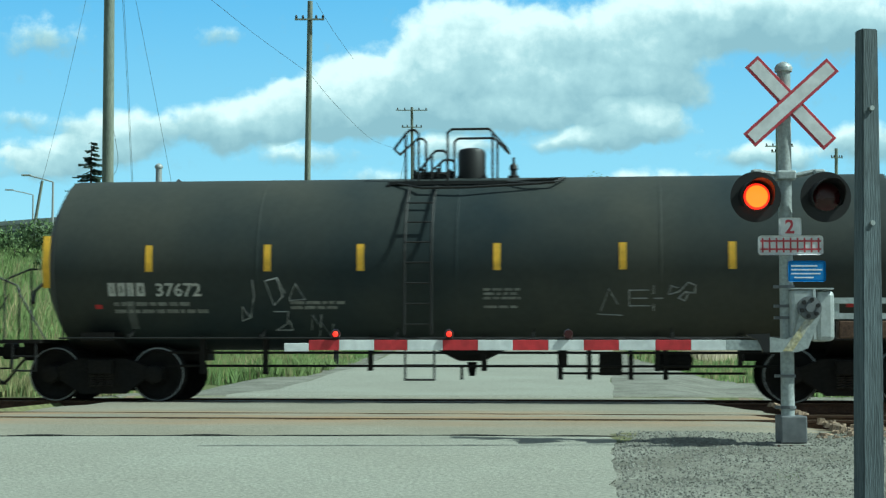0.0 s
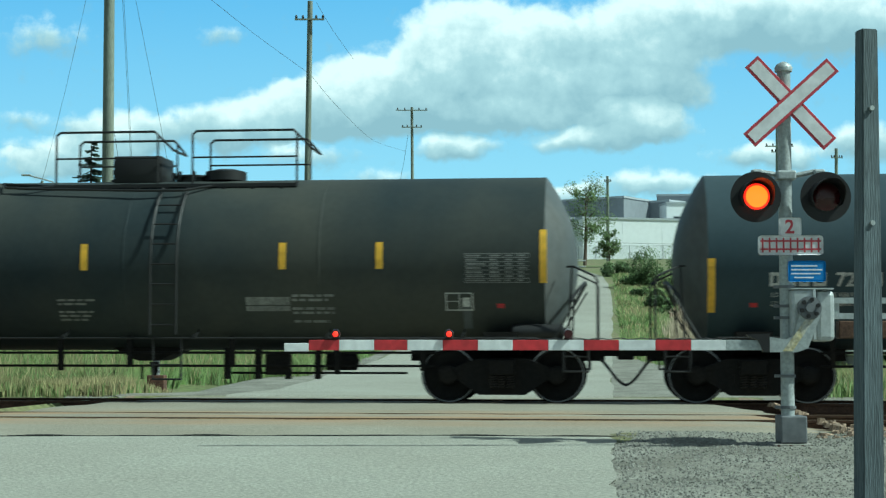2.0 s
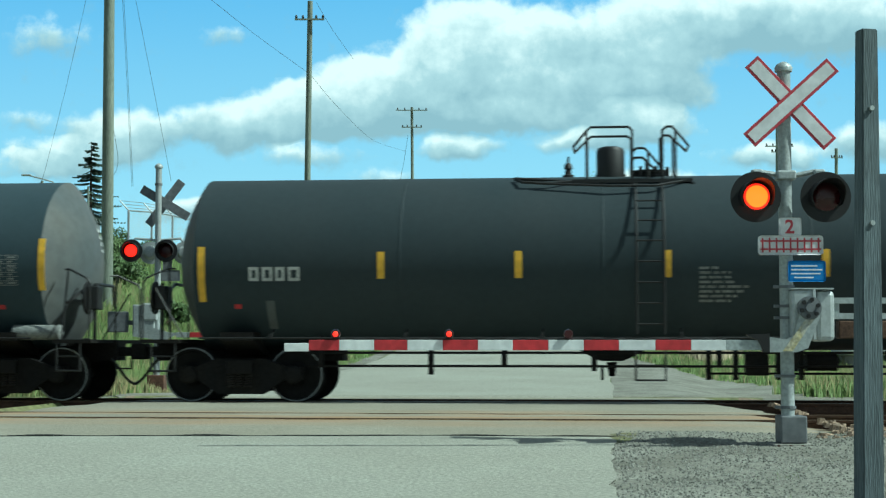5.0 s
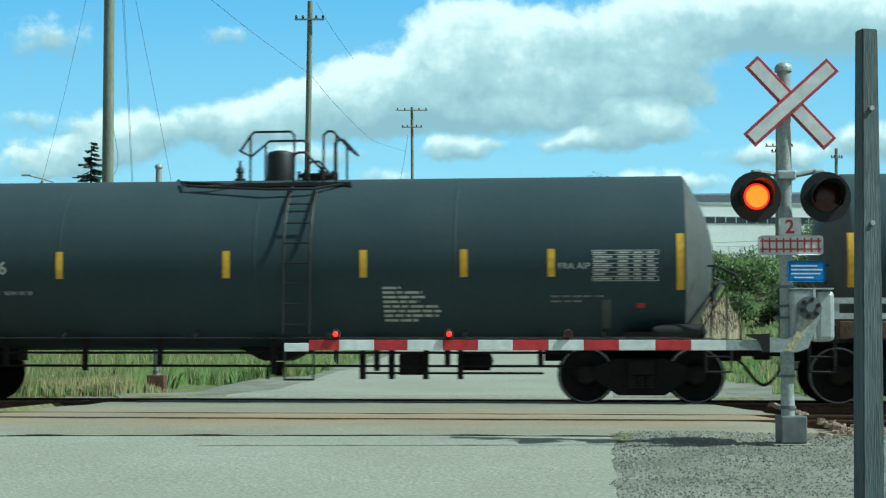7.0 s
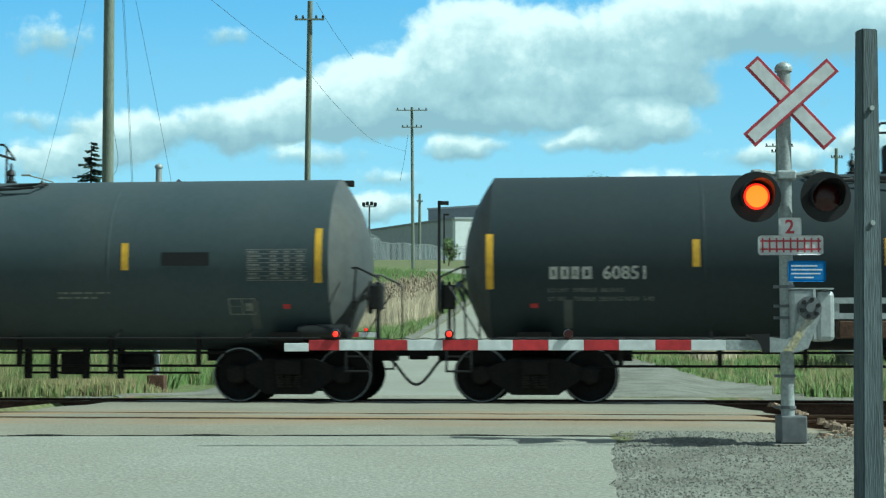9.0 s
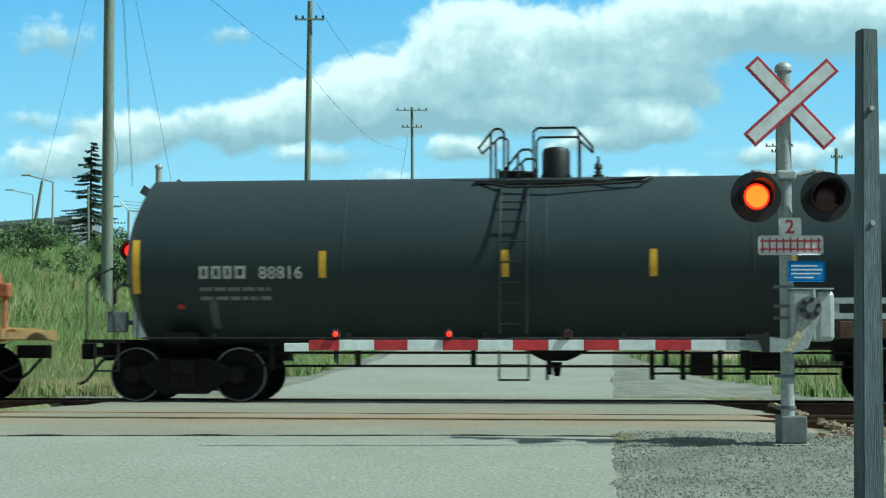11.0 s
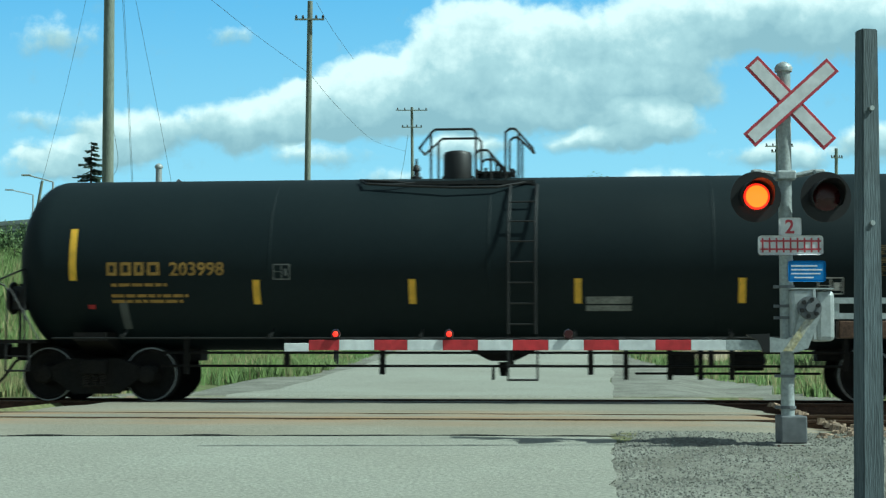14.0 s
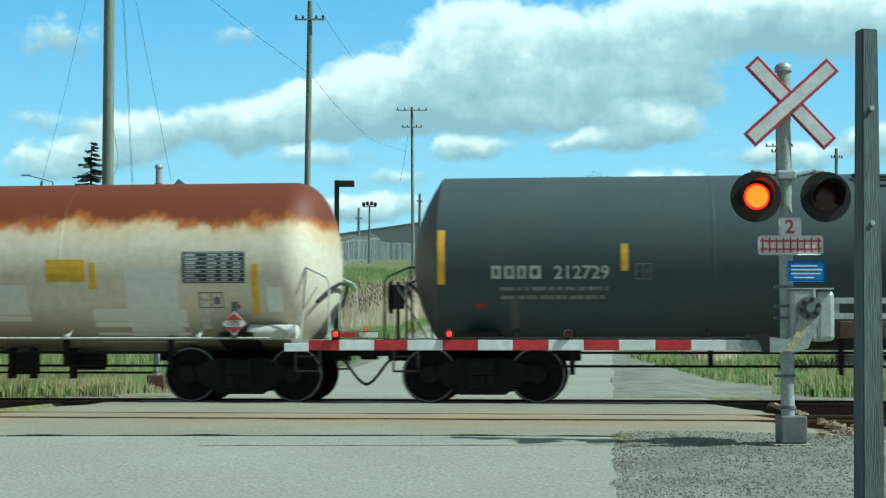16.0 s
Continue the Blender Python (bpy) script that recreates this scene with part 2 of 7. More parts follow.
def crossing_material():
    """Worn asphalt between the rails, stained rust-brown along the near track."""
    m = mat("crossing_asphalt", (0.275, 0.26, 0.205), 0.92, scale=0.45, fine=26, bump=0.9, col2=(0.235, 0.215, 0.165), var=0.20)
    nt = m.node_tree
    N, K = nt.nodes.new, nt.links.new
    b = nt.nodes["Principled BSDF"]
    tc, sep, nz, ab, mul, mx = N("ShaderNodeTexCoord"), N("ShaderNodeSeparateXYZ"), N("ShaderNodeTexNoise"), N("ShaderNodeMath"), N("ShaderNodeMath"), N("ShaderNodeMix")
    K(tc.outputs["Object"], sep.inputs[0])
    mp = N("ShaderNodeMapping")
    mp.inputs["Scale"].default_value = (0.35, 1.3, 1)
    K(tc.outputs["Object"], mp.inputs[0]), K(mp.outputs[0], nz.inputs["Vector"])
    nz.inputs["Scale"].default_value, nz.inputs["Detail"].default_value = 1.0, 7
    ab.operation, ab.inputs[1].default_value = "ADD", 6.3
    ab2, r1, r2 = N("ShaderNodeMath"), N("ShaderNodeMapRange"), N("ShaderNodeMapRange")
    ab2.operation = "ABSOLUTE"
    K(sep.outputs[1], ab.inputs[0]), K(ab.outputs[0], ab2.inputs[0]), K(ab2.outputs[0], r1.inputs["Value"])
    r1.inputs["From Min"].default_value, r1.inputs["From Max"].default_value = 2.6, 0.9
    K(nz.outputs["Fac"], r2.inputs["Value"])
    r2.inputs["From Min"].default_value, r2.inputs["From Max"].default_value = 0.38, 0.68
    mul.operation = "MULTIPLY"
    K(r1.outputs[0], mul.inputs[0]), K(r2.outputs[0], mul.inputs[1])
    mx.data_type = "RGBA"
    mx.inputs["B"].default_value = (0.34, 0.21, 0.11, 1)
    K(mul.outputs[0], mx.inputs["Factor"])
    K(b.inputs["Base Color"].links[0].from_socket, mx.inputs["A"])
    K(mx.outputs["Result"], b.inputs["Base Color"])
    return m


M["crossing"] = crossing_material()
M["white_tank"] = rust_white()


# ---- mesh helpers ----
def box(bm, x0, x1, y0, y1, z0, z1, bevel=0.0):
    g = bmesh.ops.create_cube(bm, size=1.0)
    bmesh.ops.transform(bm, verts=g["verts"], matrix=Matrix.Translation(((x0 + x1) / 2, (y0 + y1) / 2, (z0 + z1) / 2)) @ Matrix.Diagonal((x1 - x0, y1 - y0, z1 - z0, 1)))
    if bevel:
        es = list({e for v in g["verts"] for e in v.link_edges})
        bmesh.ops.bevel(bm, geom=es, offset=bevel, segments=2, affect="EDGES", profile=0.5)
    return bm


def rod(bm, p0, p1, r0, r1=None, n=8):
    r1 = r0 if r1 is None else r1
    p0, p1 = Vector(p0), Vector(p1)
    d = p1 - p0
    q = d.to_track_quat("Z", "Y").to_matrix()
    rings = []
    for p, r in ((p0, r0), (p1, r1)):
        rings.append([bm.verts.new(p + q @ Vector((r * math.cos(a), r * math.sin(a), 0))) for a in (2 * math.pi * i / n for i in range(n))])
    for i in range(n):
        bm.faces.new((rings[0][i], rings[0][(i + 1) % n], rings[1][(i + 1) % n], rings[1][i]))
    bm.faces.new(rings[0][::-1])
    bm.faces.new(rings[1])
    return bm


def pipe(bm, pts, r, n=6, r1=None):
    """A bent round bar through the points, in one piece."""
    P = [Vector(p) for p in pts]
    P = [p for i, p in enumerate(P) if i == 0 or (p - P[i - 1]).length > 1e-5]
    rings, up = [], None
    for i, p in enumerate(P):
        d0 = (p - P[i - 1]).normalized() if i else None
        d1 = (P[i + 1] - p).normalized() if i < len(P) - 1 else None
        d = ((d0 or d1) + (d1 or d0))
        d = d.normalized() if d.length > 1e-4 else (d0 or d1)
        if up is None:
            up = d.orthogonal().normalized()
        up = (up - d * up.dot(d))
        up = up.normalized() if up.length > 1e-4 else d.orthogonal().normalized()
        s = d.cross(up)
        k = 1.0 if d0 is None or d1 is None else min(1.5, 1 / max(0.5, d0.dot(d)))
        rr = r if r1 is None else r + (r1 - r) * i / (len(P) - 1)
        rings.append([bm.verts.new(p + (up * math.cos(a) + s * math.sin(a)) * rr * (k if n > 3 else 1)) for a in (2 * math.pi * j / n for j in range(n))])
    for a, b in zip(rings, rings[1:]):
        for j in range(n):
            bm.faces.new((a[j], a[(j + 1) % n], b[(j + 1) % n], b[j]))
    bm.faces.new(rings[0][::-1])
    bm.faces.new(rings[-1])
    return bm


def turned(bm, prof, n=32, axis="x", at=(0, 0, 0)):
    """A turned body: prof is (along, radius) pairs."""
    rings = []
    for s, r in prof:
        ring = []
        for i in range(n):
            a = 2 * math.pi * i / n
            c, k = max(r, 0.0008) * math.cos(a), max(r, 0.0008) * math.sin(a)
            p = {"x": (s, c, k), "y": (c, s, k), "z": (c, k, s)}[axis]
            ring.append(bm.verts.new(Vector(p) + Vector(at)))
        rings.append(ring)
    for a, b in zip(rings, rings[1:]):
        for i in range(n):
            bm.faces.new((a[i], a[(i + 1) % n], b[(i + 1) % n], b[i]))
    bm.faces.new(rings[0][::-1])
    bm.faces.new(rings[-1])
    return bm


def slab(bm, outline, y0, y1):
    """An outline of (x, z) points made thick from y0 to y1."""
    a = [bm.verts.new((x, y0, z)) for x, z in outline]
    b = [bm.verts.new((x, y1, z)) for x, z in outline]
    n = len(a)
    for i in range(n):
        bm.faces.new((a[i], a[(i + 1) % n], b[(i + 1) % n], b[i]))
    bm.faces.new(a[::-1])
    bm.faces.new(b)
    return bm


def part(name, bm, material, parent=None, label="", smooth=False, at=None):
    """Links a bmesh as one mesh object, under a thing or a part."""
    bmesh.ops.recalc_face_normals(bm, faces=bm.faces)
    me = bpy.data.meshes.new(name)
    bm.to_mesh(me)
    bm.free()
    me.materials.append(M[material] if isinstance(material, str) else material)
    if smooth:
        for p in me.polygons:
            p.use_smooth = True
        me.set_sharp_from_angle(angle=radians(40))
    ob = new(name, me)
    if parent:
        ob.parent = parent
    if at is not None:
        ob.matrix_basis = at
    if label:
        tagged(ob, label)
    return ob


def B():
    return bmesh.new()


def thing(name, label, category, group="", at=None):
    ob = tagged(new(name), label, category, group)
    ob.empty_display_size = 0.3
    if at is not None:
        ob.matrix_basis = at
    return ob


def lettering(text, size, bold=0.0):
    """Flat mesh of a text with the built-in font: its vertices and faces, height along z."""
    cu = bpy.data.curves.new("lettering", "FONT")
    cu.body, cu.size, cu.offset, cu.resolution_u = text, size, bold, 2
    ob = bpy.data.objects.new("lettering", cu)
    scene.collection.objects.link(ob)
    me = bpy.data.meshes.new_from_object(ob.evaluated_get(bpy.context.evaluated_depsgraph_get()))
    vs = [tuple(v.co) for v in me.vertices]
    fs = [tuple(p.vertices) for p in me.polygons]
    bpy.data.objects.remove(ob)
    bpy.data.curves.remove(cu)
    bpy.data.meshes.remove(me)
    return vs, fs


# ---- ground ----
def lerp_table(x, table):
    for (a, p), (b, q) in zip(table, table[1:]):
        if x <= b:
            k = max(0.0, (x - a) / (b - a))
            return p + (q - p) * k
    return table[-1][1]


def ease(a, b, x):
    k = min(1, max(0, (x - a) / (b - a)))
    return k * k * (3 - 2 * k)


ROAD_Z = [(-60, -0.34), (-14, -0.25), (-9.75, -0.085), (-9.2, -0.05), (-7.6, -0.02), (1.2, -0.02), (7.7, -0.05), (22.6, 0.46), (33.5, 1.24), (46, 2.25), (59.3, 3.5), (87, 6.4), (100, 7.0), (130, 9.6), (240, 15.2), (400, 24), (1500, 40)]
BANK_L = [(5, 0.0), (9, 0.2), (14, 1.9), (19, 3.2), (24, 3.5), (35, 3.2), (45, 2.9), (55, 2.2), (75, 0.4), (90, 0.0)]
BANK_R = [(5, 0.0), (14, 0.2), (30, 1.5), (55, 2.2), (80, 1.0), (95, 0.0)]
ROAD_L, ROAD_R = -7.3, 0.1


def height(x, y):
    z = lerp_table(y, ROAD_Z)
    side = max(0.0, ROAD_L - x, x - ROAD_R)
    if -14 < y < 4 and not (-9.2 < x < 2.6):
        # beside the crossing the ballast lies lower than the rails
        dip = 0.22 * ease(-9.3, -7.8, y) * (1 - ease(1.4, 3.4, y))
        z -= dip * (ease(2.6, 3.3, x) if x > 0 else ease(9.2, 9.9, -x))
    if -9.5 < y < 2.6 and -9.3 < x < 2.6:
        z -= 0.25                                      # under the crossing panels
    if y > 4 and side > 0:
        z -= 0.25 * ease(1.2, 3.0, side) * ease(4, 8, y) * (1 - ease(40, 60, y))
        z += (lerp_table(y, BANK_L) if x < ROAD_L else lerp_table(y, BANK_R)) * ease(2.0, 13.0, side)
        z += 0.25 * noise.noise((x * 0.11, y * 0.11, 0)) * ease(1.5, 6, side)
    if -10.6 < y < -9.0 and x > 0.1:
        z += 0.045 * ease(-10.6, -9.7, y)              # gravel banked against the crossing
    if y < 4 and side > 0.4 and y < -9:
        z += 0.03 * noise.noise((x * 0.9, y * 0.9, 0))
    return z


def sheet(name, xs, ys, lift, material, label, category, keep=lambda x, y: True):
    bm = B()
    grid = [[bm.verts.new((x, y, height(x, y) + lift)) for y in ys] for x in xs]
    for i in range(len(xs) - 1):
        for j in range(len(ys) - 1):
            if keep((xs[i] + xs[i + 1]) / 2, (ys[j] + ys[j + 1]) / 2):
                bm.faces.new((grid[i][j], grid[i + 1][j], grid[i + 1][j + 1], grid[i][j + 1]))
    for v in [v for v in bm.verts if not v.link_faces]:
        bm.verts.remove(v)
    return tagged(part(name, bm, material, smooth=True), label, category, kind="structure")


def steps(*spans):
    out = []
    for a, b, s in spans:
        n = max(1, round((b - a) / s))
        out += [a + (b - a) * i / n for i in range(n)]
    return out + [spans[-1][1]]


XS = steps((-600, -120, 60), (-120, -40, 8), (-40, -10, 1.5), (-10, 4, 0.35), (4, 30, 1.2), (30, 120, 9), (120, 600, 60))
YS = steps((-80, -20, 6), (-20, -6, 0.35), (-6, 4, 0.4), (4, 10, 0.5), (10, 100, 1.5), (100, 260, 10), (260, 1500, 80))
sheet("ground", XS, YS, 0.0, "soil", "grassy ground rising to a hill behind the tracks", "ground")


def askew(x):
    """How far the joint between road and crossing leaves the straight line."""
    return 0.12 * min(0.0, x + 1.9)


def road_near():
    bm = B()
    rows = []
    for y in steps((-60, -20, 4), (-20, -9.72, 0.22)):
        r = ROAD_R - 0.05 + 0.16 * noise.noise((y * 1.1, 8, 0)) + 0.08 * noise.noise((y * 4.0, 3, 0))
        row = []
        for i in range(21):
            x = ROAD_L - 1 + (r - ROAD_L + 1) * i / 20
            row.append(bm.verts.new((x, y + askew(x) * ease(-14, -9.72, y), lerp_table(y, ROAD_Z) + 0.03)))
        rows.append(row)
    for p, q in zip(rows, rows[1:]):
        for i in range(20):
            bm.faces.new((p[i], p[i + 1], q[i + 1], q[i]))
    return tagged(part("road", bm, "asphalt", smooth=True), "pale grey asphalt road leading to the level crossing", "road", kind="structure")


road_near()


def road_far():
    """The far road: straight up the hill, then swinging aside at the crest."""
    edge_l = [(2, -7.3), (59, -7.1), (66, -6.5), (72, -6.6), (80, -9.0), (90, -13.0), (104, -19)]
    edge_r = [(2, 0.1), (59, 0.3), (72, 0.1), (80, -0.3), (90, -2.2), (104, -6)]
    bm = B()
    rows = []
    for y in steps((2.2, 8, 0.6), (8, 104, 1.5)):
        l, r = lerp_table(y, edge_l) + 0.15 * noise.noise((y * 0.3, 0, 0)), lerp_table(y, edge_r) + 0.12 * noise.noise((y * 0.3, 8, 0))
        rows.append([bm.verts.new((l + (r - l) * i / 14, y, height(l + (r - l) * i / 14, y) + 0.03)) for i in range(15)])
    for p, q in zip(rows, rows[1:]):
        for i in range(14):
            bm.faces.new((p[i], p[i + 1], q[i + 1], q[i]))
    return tagged(part("road_far", bm, "asphalt", smooth=True), "pale asphalt road climbing the hill behind the tracks", "road", kind="structure")


road_far()


# ---- tracks and crossing ----
TRACKS = (0.0, -6.0)
def rail_profile(bm, y, x0, x1):
    prof = [(-0.075, -0.185), (0.075, -0.185), (0.075, -0.17), (0.012, -0.145), (0.012, -0.045), (0.036, -0.035), (0.036, -0.004), (-0.036, -0.004), (-0.036, -0.035), (-0.012, -0.045), (-0.012, -0.145), (-0.075, -0.17)]
    a = [bm.verts.new((x0, y + p, z)) for p, z in prof]
    b = [bm.verts.new((x1, y + p, z)) for p, z in prof]
    for i in range(len(a)):
        j = (i + 1) % len(a)
        bm.faces.new((a[i], a[j], b[j], b[i]))


for k, ty in enumerate(TRACKS):
    track = tagged(thing("railway_track", "rusty steel rails on timber ties in ballast", "railway track"), kind="structure")
    for side in (-0.755, 0.755):
        bm = B()
        rail_profile(bm, ty + side, -60, 60)
        rl = part("rail", bm, "rail", track)
        bm = B()
        box(bm, -60, 60, ty + side - 0.034, ty + side + 0.034, -0.005, 0.0)
        part("rail_head", bm, "railtop", rl, "worn shiny rail head")
    bm = B()
    for i in range(-74, 75):
        x = i * 0.53
        if -9.0 < x < 2.6 or abs(x) > 39:
            continue
        if len(bm.verts) > 1400:
            break
        box(bm, x - 0.11, x + 0.11, ty - 1.3, ty + 1.3, -0.34, -0.187)
    tagged(part("ties", bm, "tie", track), kind="stuff")


def panel(name, y0, y1, material, z=0.0, x0=-9.1, x1=2.75, label="", ramp=0.0, skew=0.0):
    """A strip of crossing surface with ragged ends and a worn crown."""
    bm = B()
    ny, nx = max(2, int((y1 - y0) / 0.25)), 48
    rows = []
    for j in range(ny + 1):
        y = y0 + (y1 - y0) * j / ny
        a, b = x0 + 0.35 * noise.noise((y * 0.8, 3, 0)), x1 + 0.3 * noise.noise((y * 0.9, 9, 0)) - 0.35 * ease(-6, 0, y) - 0.75 * (1 - ease(-9.6, -7.2, y))
        rows.append([bm.verts.new((a + (b - a) * i / nx, y + skew * (1 - j / ny) * askew(a + (b - a) * i / nx), z + 0.008 * noise.noise((i * 0.3, y * 0.7, 1)) - 0.10 * (1 - ease(0, 3.5, i)) - 0.10 * ease(nx - 3.5, nx, i) - ramp * (1 - ease(y0, y0 + 0.9, y)))) for i in range(nx + 1)])
    for r, s in zip(rows, rows[1:]):
        for i in range(nx):
            bm.faces.new((r[i], r[i + 1], s[i + 1], s[i]))
    ext = bmesh.ops.extrude_face_region(bm, geom=bm.faces[:])
    bmesh.ops.translate(bm, verts=[v for v in ext["geom"] if isinstance(v, bmesh.types.BMVert)], vec=(0, 0, -0.22))
    return part(name, bm, material, CROSS, label, smooth=True)


CROSS = tagged(thing("level_crossing_surface", "worn rust-stained asphalt crossing with rail slots", "road surface"), kind="structure")
panel("crossing_strip", -9.75, -6.81, "crossing", -0.02, ramp=0.030, skew=1.0)
panel("crossing_strip", -6.67, -5.34, "crossing", -0.004)
panel("crossing_strip", -5.19, -0.81, "crossing", -0.006)
panel("crossing_strip", -0.66, 0.66, "crossing", -0.03)
panel("crossing_strip", 0.81, 2.9, "crossing", -0.03)
for y0, y1 in ((-6.81, -6.79), (-6.72, -6.66), (-5.345, -5.28), (-5.21, -5.19), (-0.825, -0.79)):
    panel("slot_fill", y0 - 0.01, y1 + 0.01, "rustfill", -0.012, -9.0, 2.6)
bm = B()
for i in range(98):                  # uneven broken joint between road and crossing
    x = -9.3 + i * 0.10
    k = noise.noise((x * 1.7, 0, 5))
    w = 0.012 + 0.022 * max(0.0, k)
    y = -9.76 + 0.07 * noise.noise((x * 0.8, 2, 0)) + askew(x)
    box(bm, x, x + 0.101, y - w, y + w, -0.2, -0.043 + 0.012 * k)
part("tar_joint", bm, "seam", CROSS, "dark uneven tar joint")

# ---- gravel and ballast ----
def scatter(name, n, area, size, material, label, category, lift=0.0, seed=1, flat=0.6):
    rng = random.Random(seed)
    vs, fs = [], []
    for _ in range(n):
        x, y = rng.uniform(area[0], area[1]), rng.uniform(area[2], area[3])
        s = size * rng.uniform(0.4, 1.25) ** 2
        z = height(x, y) + lift
        a0 = rng.uniform(0, 6.28)
        base = len(vs)
        k = 5
        for i in range(k):
            a = a0 + i * 6.283 / k + rng.uniform(-0.3, 0.3)
            r = s * rng.uniform(0.7, 1.2)
            vs.append((x + r * math.cos(a), y + r * math.sin(a), z - 0.25 * s))
        for i in range(k):
            a = a0 + i * 6.283 / k + rng.uniform(-0.3, 0.3)
            r = s * rng.uniform(0.35, 0.8)
            vs.append((x + r * math.cos(a), y + r * math.sin(a), z + flat * s * rng.uniform(0.6, 1.3)))
        for i in range(k):
            j = (i + 1) % k
            fs.append((base + i, base + j, base + k + j, base + k + i))
        fs.append(tuple(base + k + i for i in range(k)))
    me = bpy.data.meshes.new(name)
    me.from_pydata(vs, [], fs)
    me.materials.append(M[material])
    return tagged(new(name, me), label, category, kind="stuff")


gxs, gys = steps((-0.5, 12, 0.3)), steps((-24, -9.2, 0.3))
sheet("gravel_verge", gxs, gys, 0.012, "gravel", "grey gravel verge beside the road", "gravel")
sheet("gravel_shoulder", steps((0.1, 5.3, 0.4)), steps((2.4, 26, 0.8)), 0.016, "gravel", "grey gravel shoulder beyond the tracks", "gravel", keep=lambda x, y: x < 4.9 - 4.0 * ease(7, 26, y) + 0.5 * noise.noise((x, y * 0.4, 0)))
sheet("gravel_shoulder_west", steps((-10.5, -7.3, 0.4)), steps((2.4, 70, 0.8)), 0.016, "gravel", "grey gravel shoulder beyond the tracks", "gravel", keep=lambda x, y: x > -7.9 - 2.2 * (1 - ease(7, 20, y)) - 0.8 * ease(30, 50, y) + 0.7 * noise.noise((x, y * 0.25, 4)))
sheet("ballast_bed", steps((2.4, 30, 0.8)), steps((-9.4, 2.6, 0.4)), 0.012, "ballast", "rust-stained ballast under the rails", "ballast")
sheet("ballast_bed_west", steps((-40, -9.0, 0.8)), steps((-8.9, 2.6, 0.4)), 0.012, "ballast", "rust-stained ballast under the rails", "ballast")
scatter("gravel_stones", 26000, (-0.15, 6.5, -15.5, -9.3), 0.0105, "stone", "loose grey gravel stones on the verge", "gravel", lift=0.016, seed=3)
scatter("ballast_stones", 3500, (2.2, 7.5, -10.0, -6.9), 0.055, "ballast", "loose rust-brown ballast stones", "ballast", seed=4)
scatter("ballast_stones_far", 2500, (2.2, 8, -5.2, -0.8), 0.05, "ballast", "loose rust-brown ballast stones", "ballast", seed=5)


# ---- train ----
SPEED = 13.5456
R_WHEEL = 0.455


def wheelset(parent, x):
    bm = B()
    for s in (-1, 1):
        prof = [(s * 0.685, 0.13), (s * 0.685, R_WHEEL + 0.024), (s * 0.715, R_WHEEL + 0.024), (s * 0.73, R_WHEEL), (s * 0.825, R_WHEEL - 0.004), (s * 0.828, R_WHEEL - 0.024), (s * 0.83, R_WHEEL - 0.06), (s * 0.80, R_WHEEL - 0.075), (s * 0.76, 0.20), (s * 0.83, 0.15), (s * 0.84, 0.09), (s * 1.0, 0.085), (s * 1.0, 0.0)]
        turned(bm, prof, 36, "y")
    rod(bm, (0, -0.8, 0), (0, 0.8, 0), 0.085, n=12)
    ws = part("wheelset", bm, "wheel", parent, smooth=True, at=pose(x, 0, R_WHEEL))
    ws.data.materials.append(M["tread"])            # bright worn ring at the rim
    for p in ws.data.polygons:
        q = p.center
        if abs(q.y) > 0.824 and (q.x ** 2 + q.z ** 2) ** 0.5 > R_WHEEL - 0.022:
            p.material_index = 1
    return ws


def truck(parent, x):
    """A three-piece freight truck: side frames, bolster, springs, wheels."""
    bm = B()
    for s in (-1, 1):
        y0, y1 = s * 0.90, s * 1.06
        top = [(-1.03, 0.37), (-1.03, 0.55), (-0.78, 0.58), (-0.42, 0.72), (0.42, 0.72), (0.78, 0.58), (1.03, 0.55), (1.03, 0.37), (0.74, 0.37), (0.60, 0.28), (0.38, 0.13), (-0.38, 0.13), (-0.60, 0.28), (-0.74, 0.37)]
        hole1 = [(-0.30, 0.25), (0.30, 0.25), (0.34, 0.60), (-0.34, 0.60)]
        slab(bm, top, y0, y1)
        slab(bm, [(px * 0.97, pz + 0.02) for px, pz in hole1], s * 1.06, s * 1.075)
        for cx in (-0.893, 0.893):
            turned(bm, [(s * 1.02, 0.15), (s * 1.12, 0.15), (s * 1.14, 0.11), (s * 1.15, 0.05)], 14, "y", at=(cx, 0, R_WHEEL))
            box(bm, cx - 0.17, cx + 0.17, min(y0, y1) + 0.01, max(y0, y1) + 0.03 * s * (s > 0), 0.50, 0.58)
    box(bm, -0.22, 0.22, -1.2, 1.2, 0.46, 0.70, 0.02)
    rod(bm, (0, 0, 0.66), (0, 0, 0.82), 0.2, n=16)
    for bx in (-0.36, 0.36):
        box(bm, bx - 0.06, bx + 0.06, -0.95, 0.95, 0.36, 0.46)
    tr = part("truck", bm, "chassis", parent, at=pose(x, 0, 0))
    for s in (-1,):
        bm = B()
        for sx in (-0.14, 0.0, 0.14):
            pts = [(sx + 0.055 * math.cos(a), s * 1.10 + 0.055 * math.sin(a), 0.24 + 0.24 * a / 37.7) for a in [i * 0.785 for i in range(49)]]
            pipe(bm, pts, 0.014, 4)
        part("spring", bm, "spring", tr, "rust-brown coil springs")
    sets = [wheelset(tr, -0.893), wheelset(tr, 0.893)]
    return tr, sets


WHEELSETS = []      # (wheelset, car offset)
CARS = []           # (car, offset)


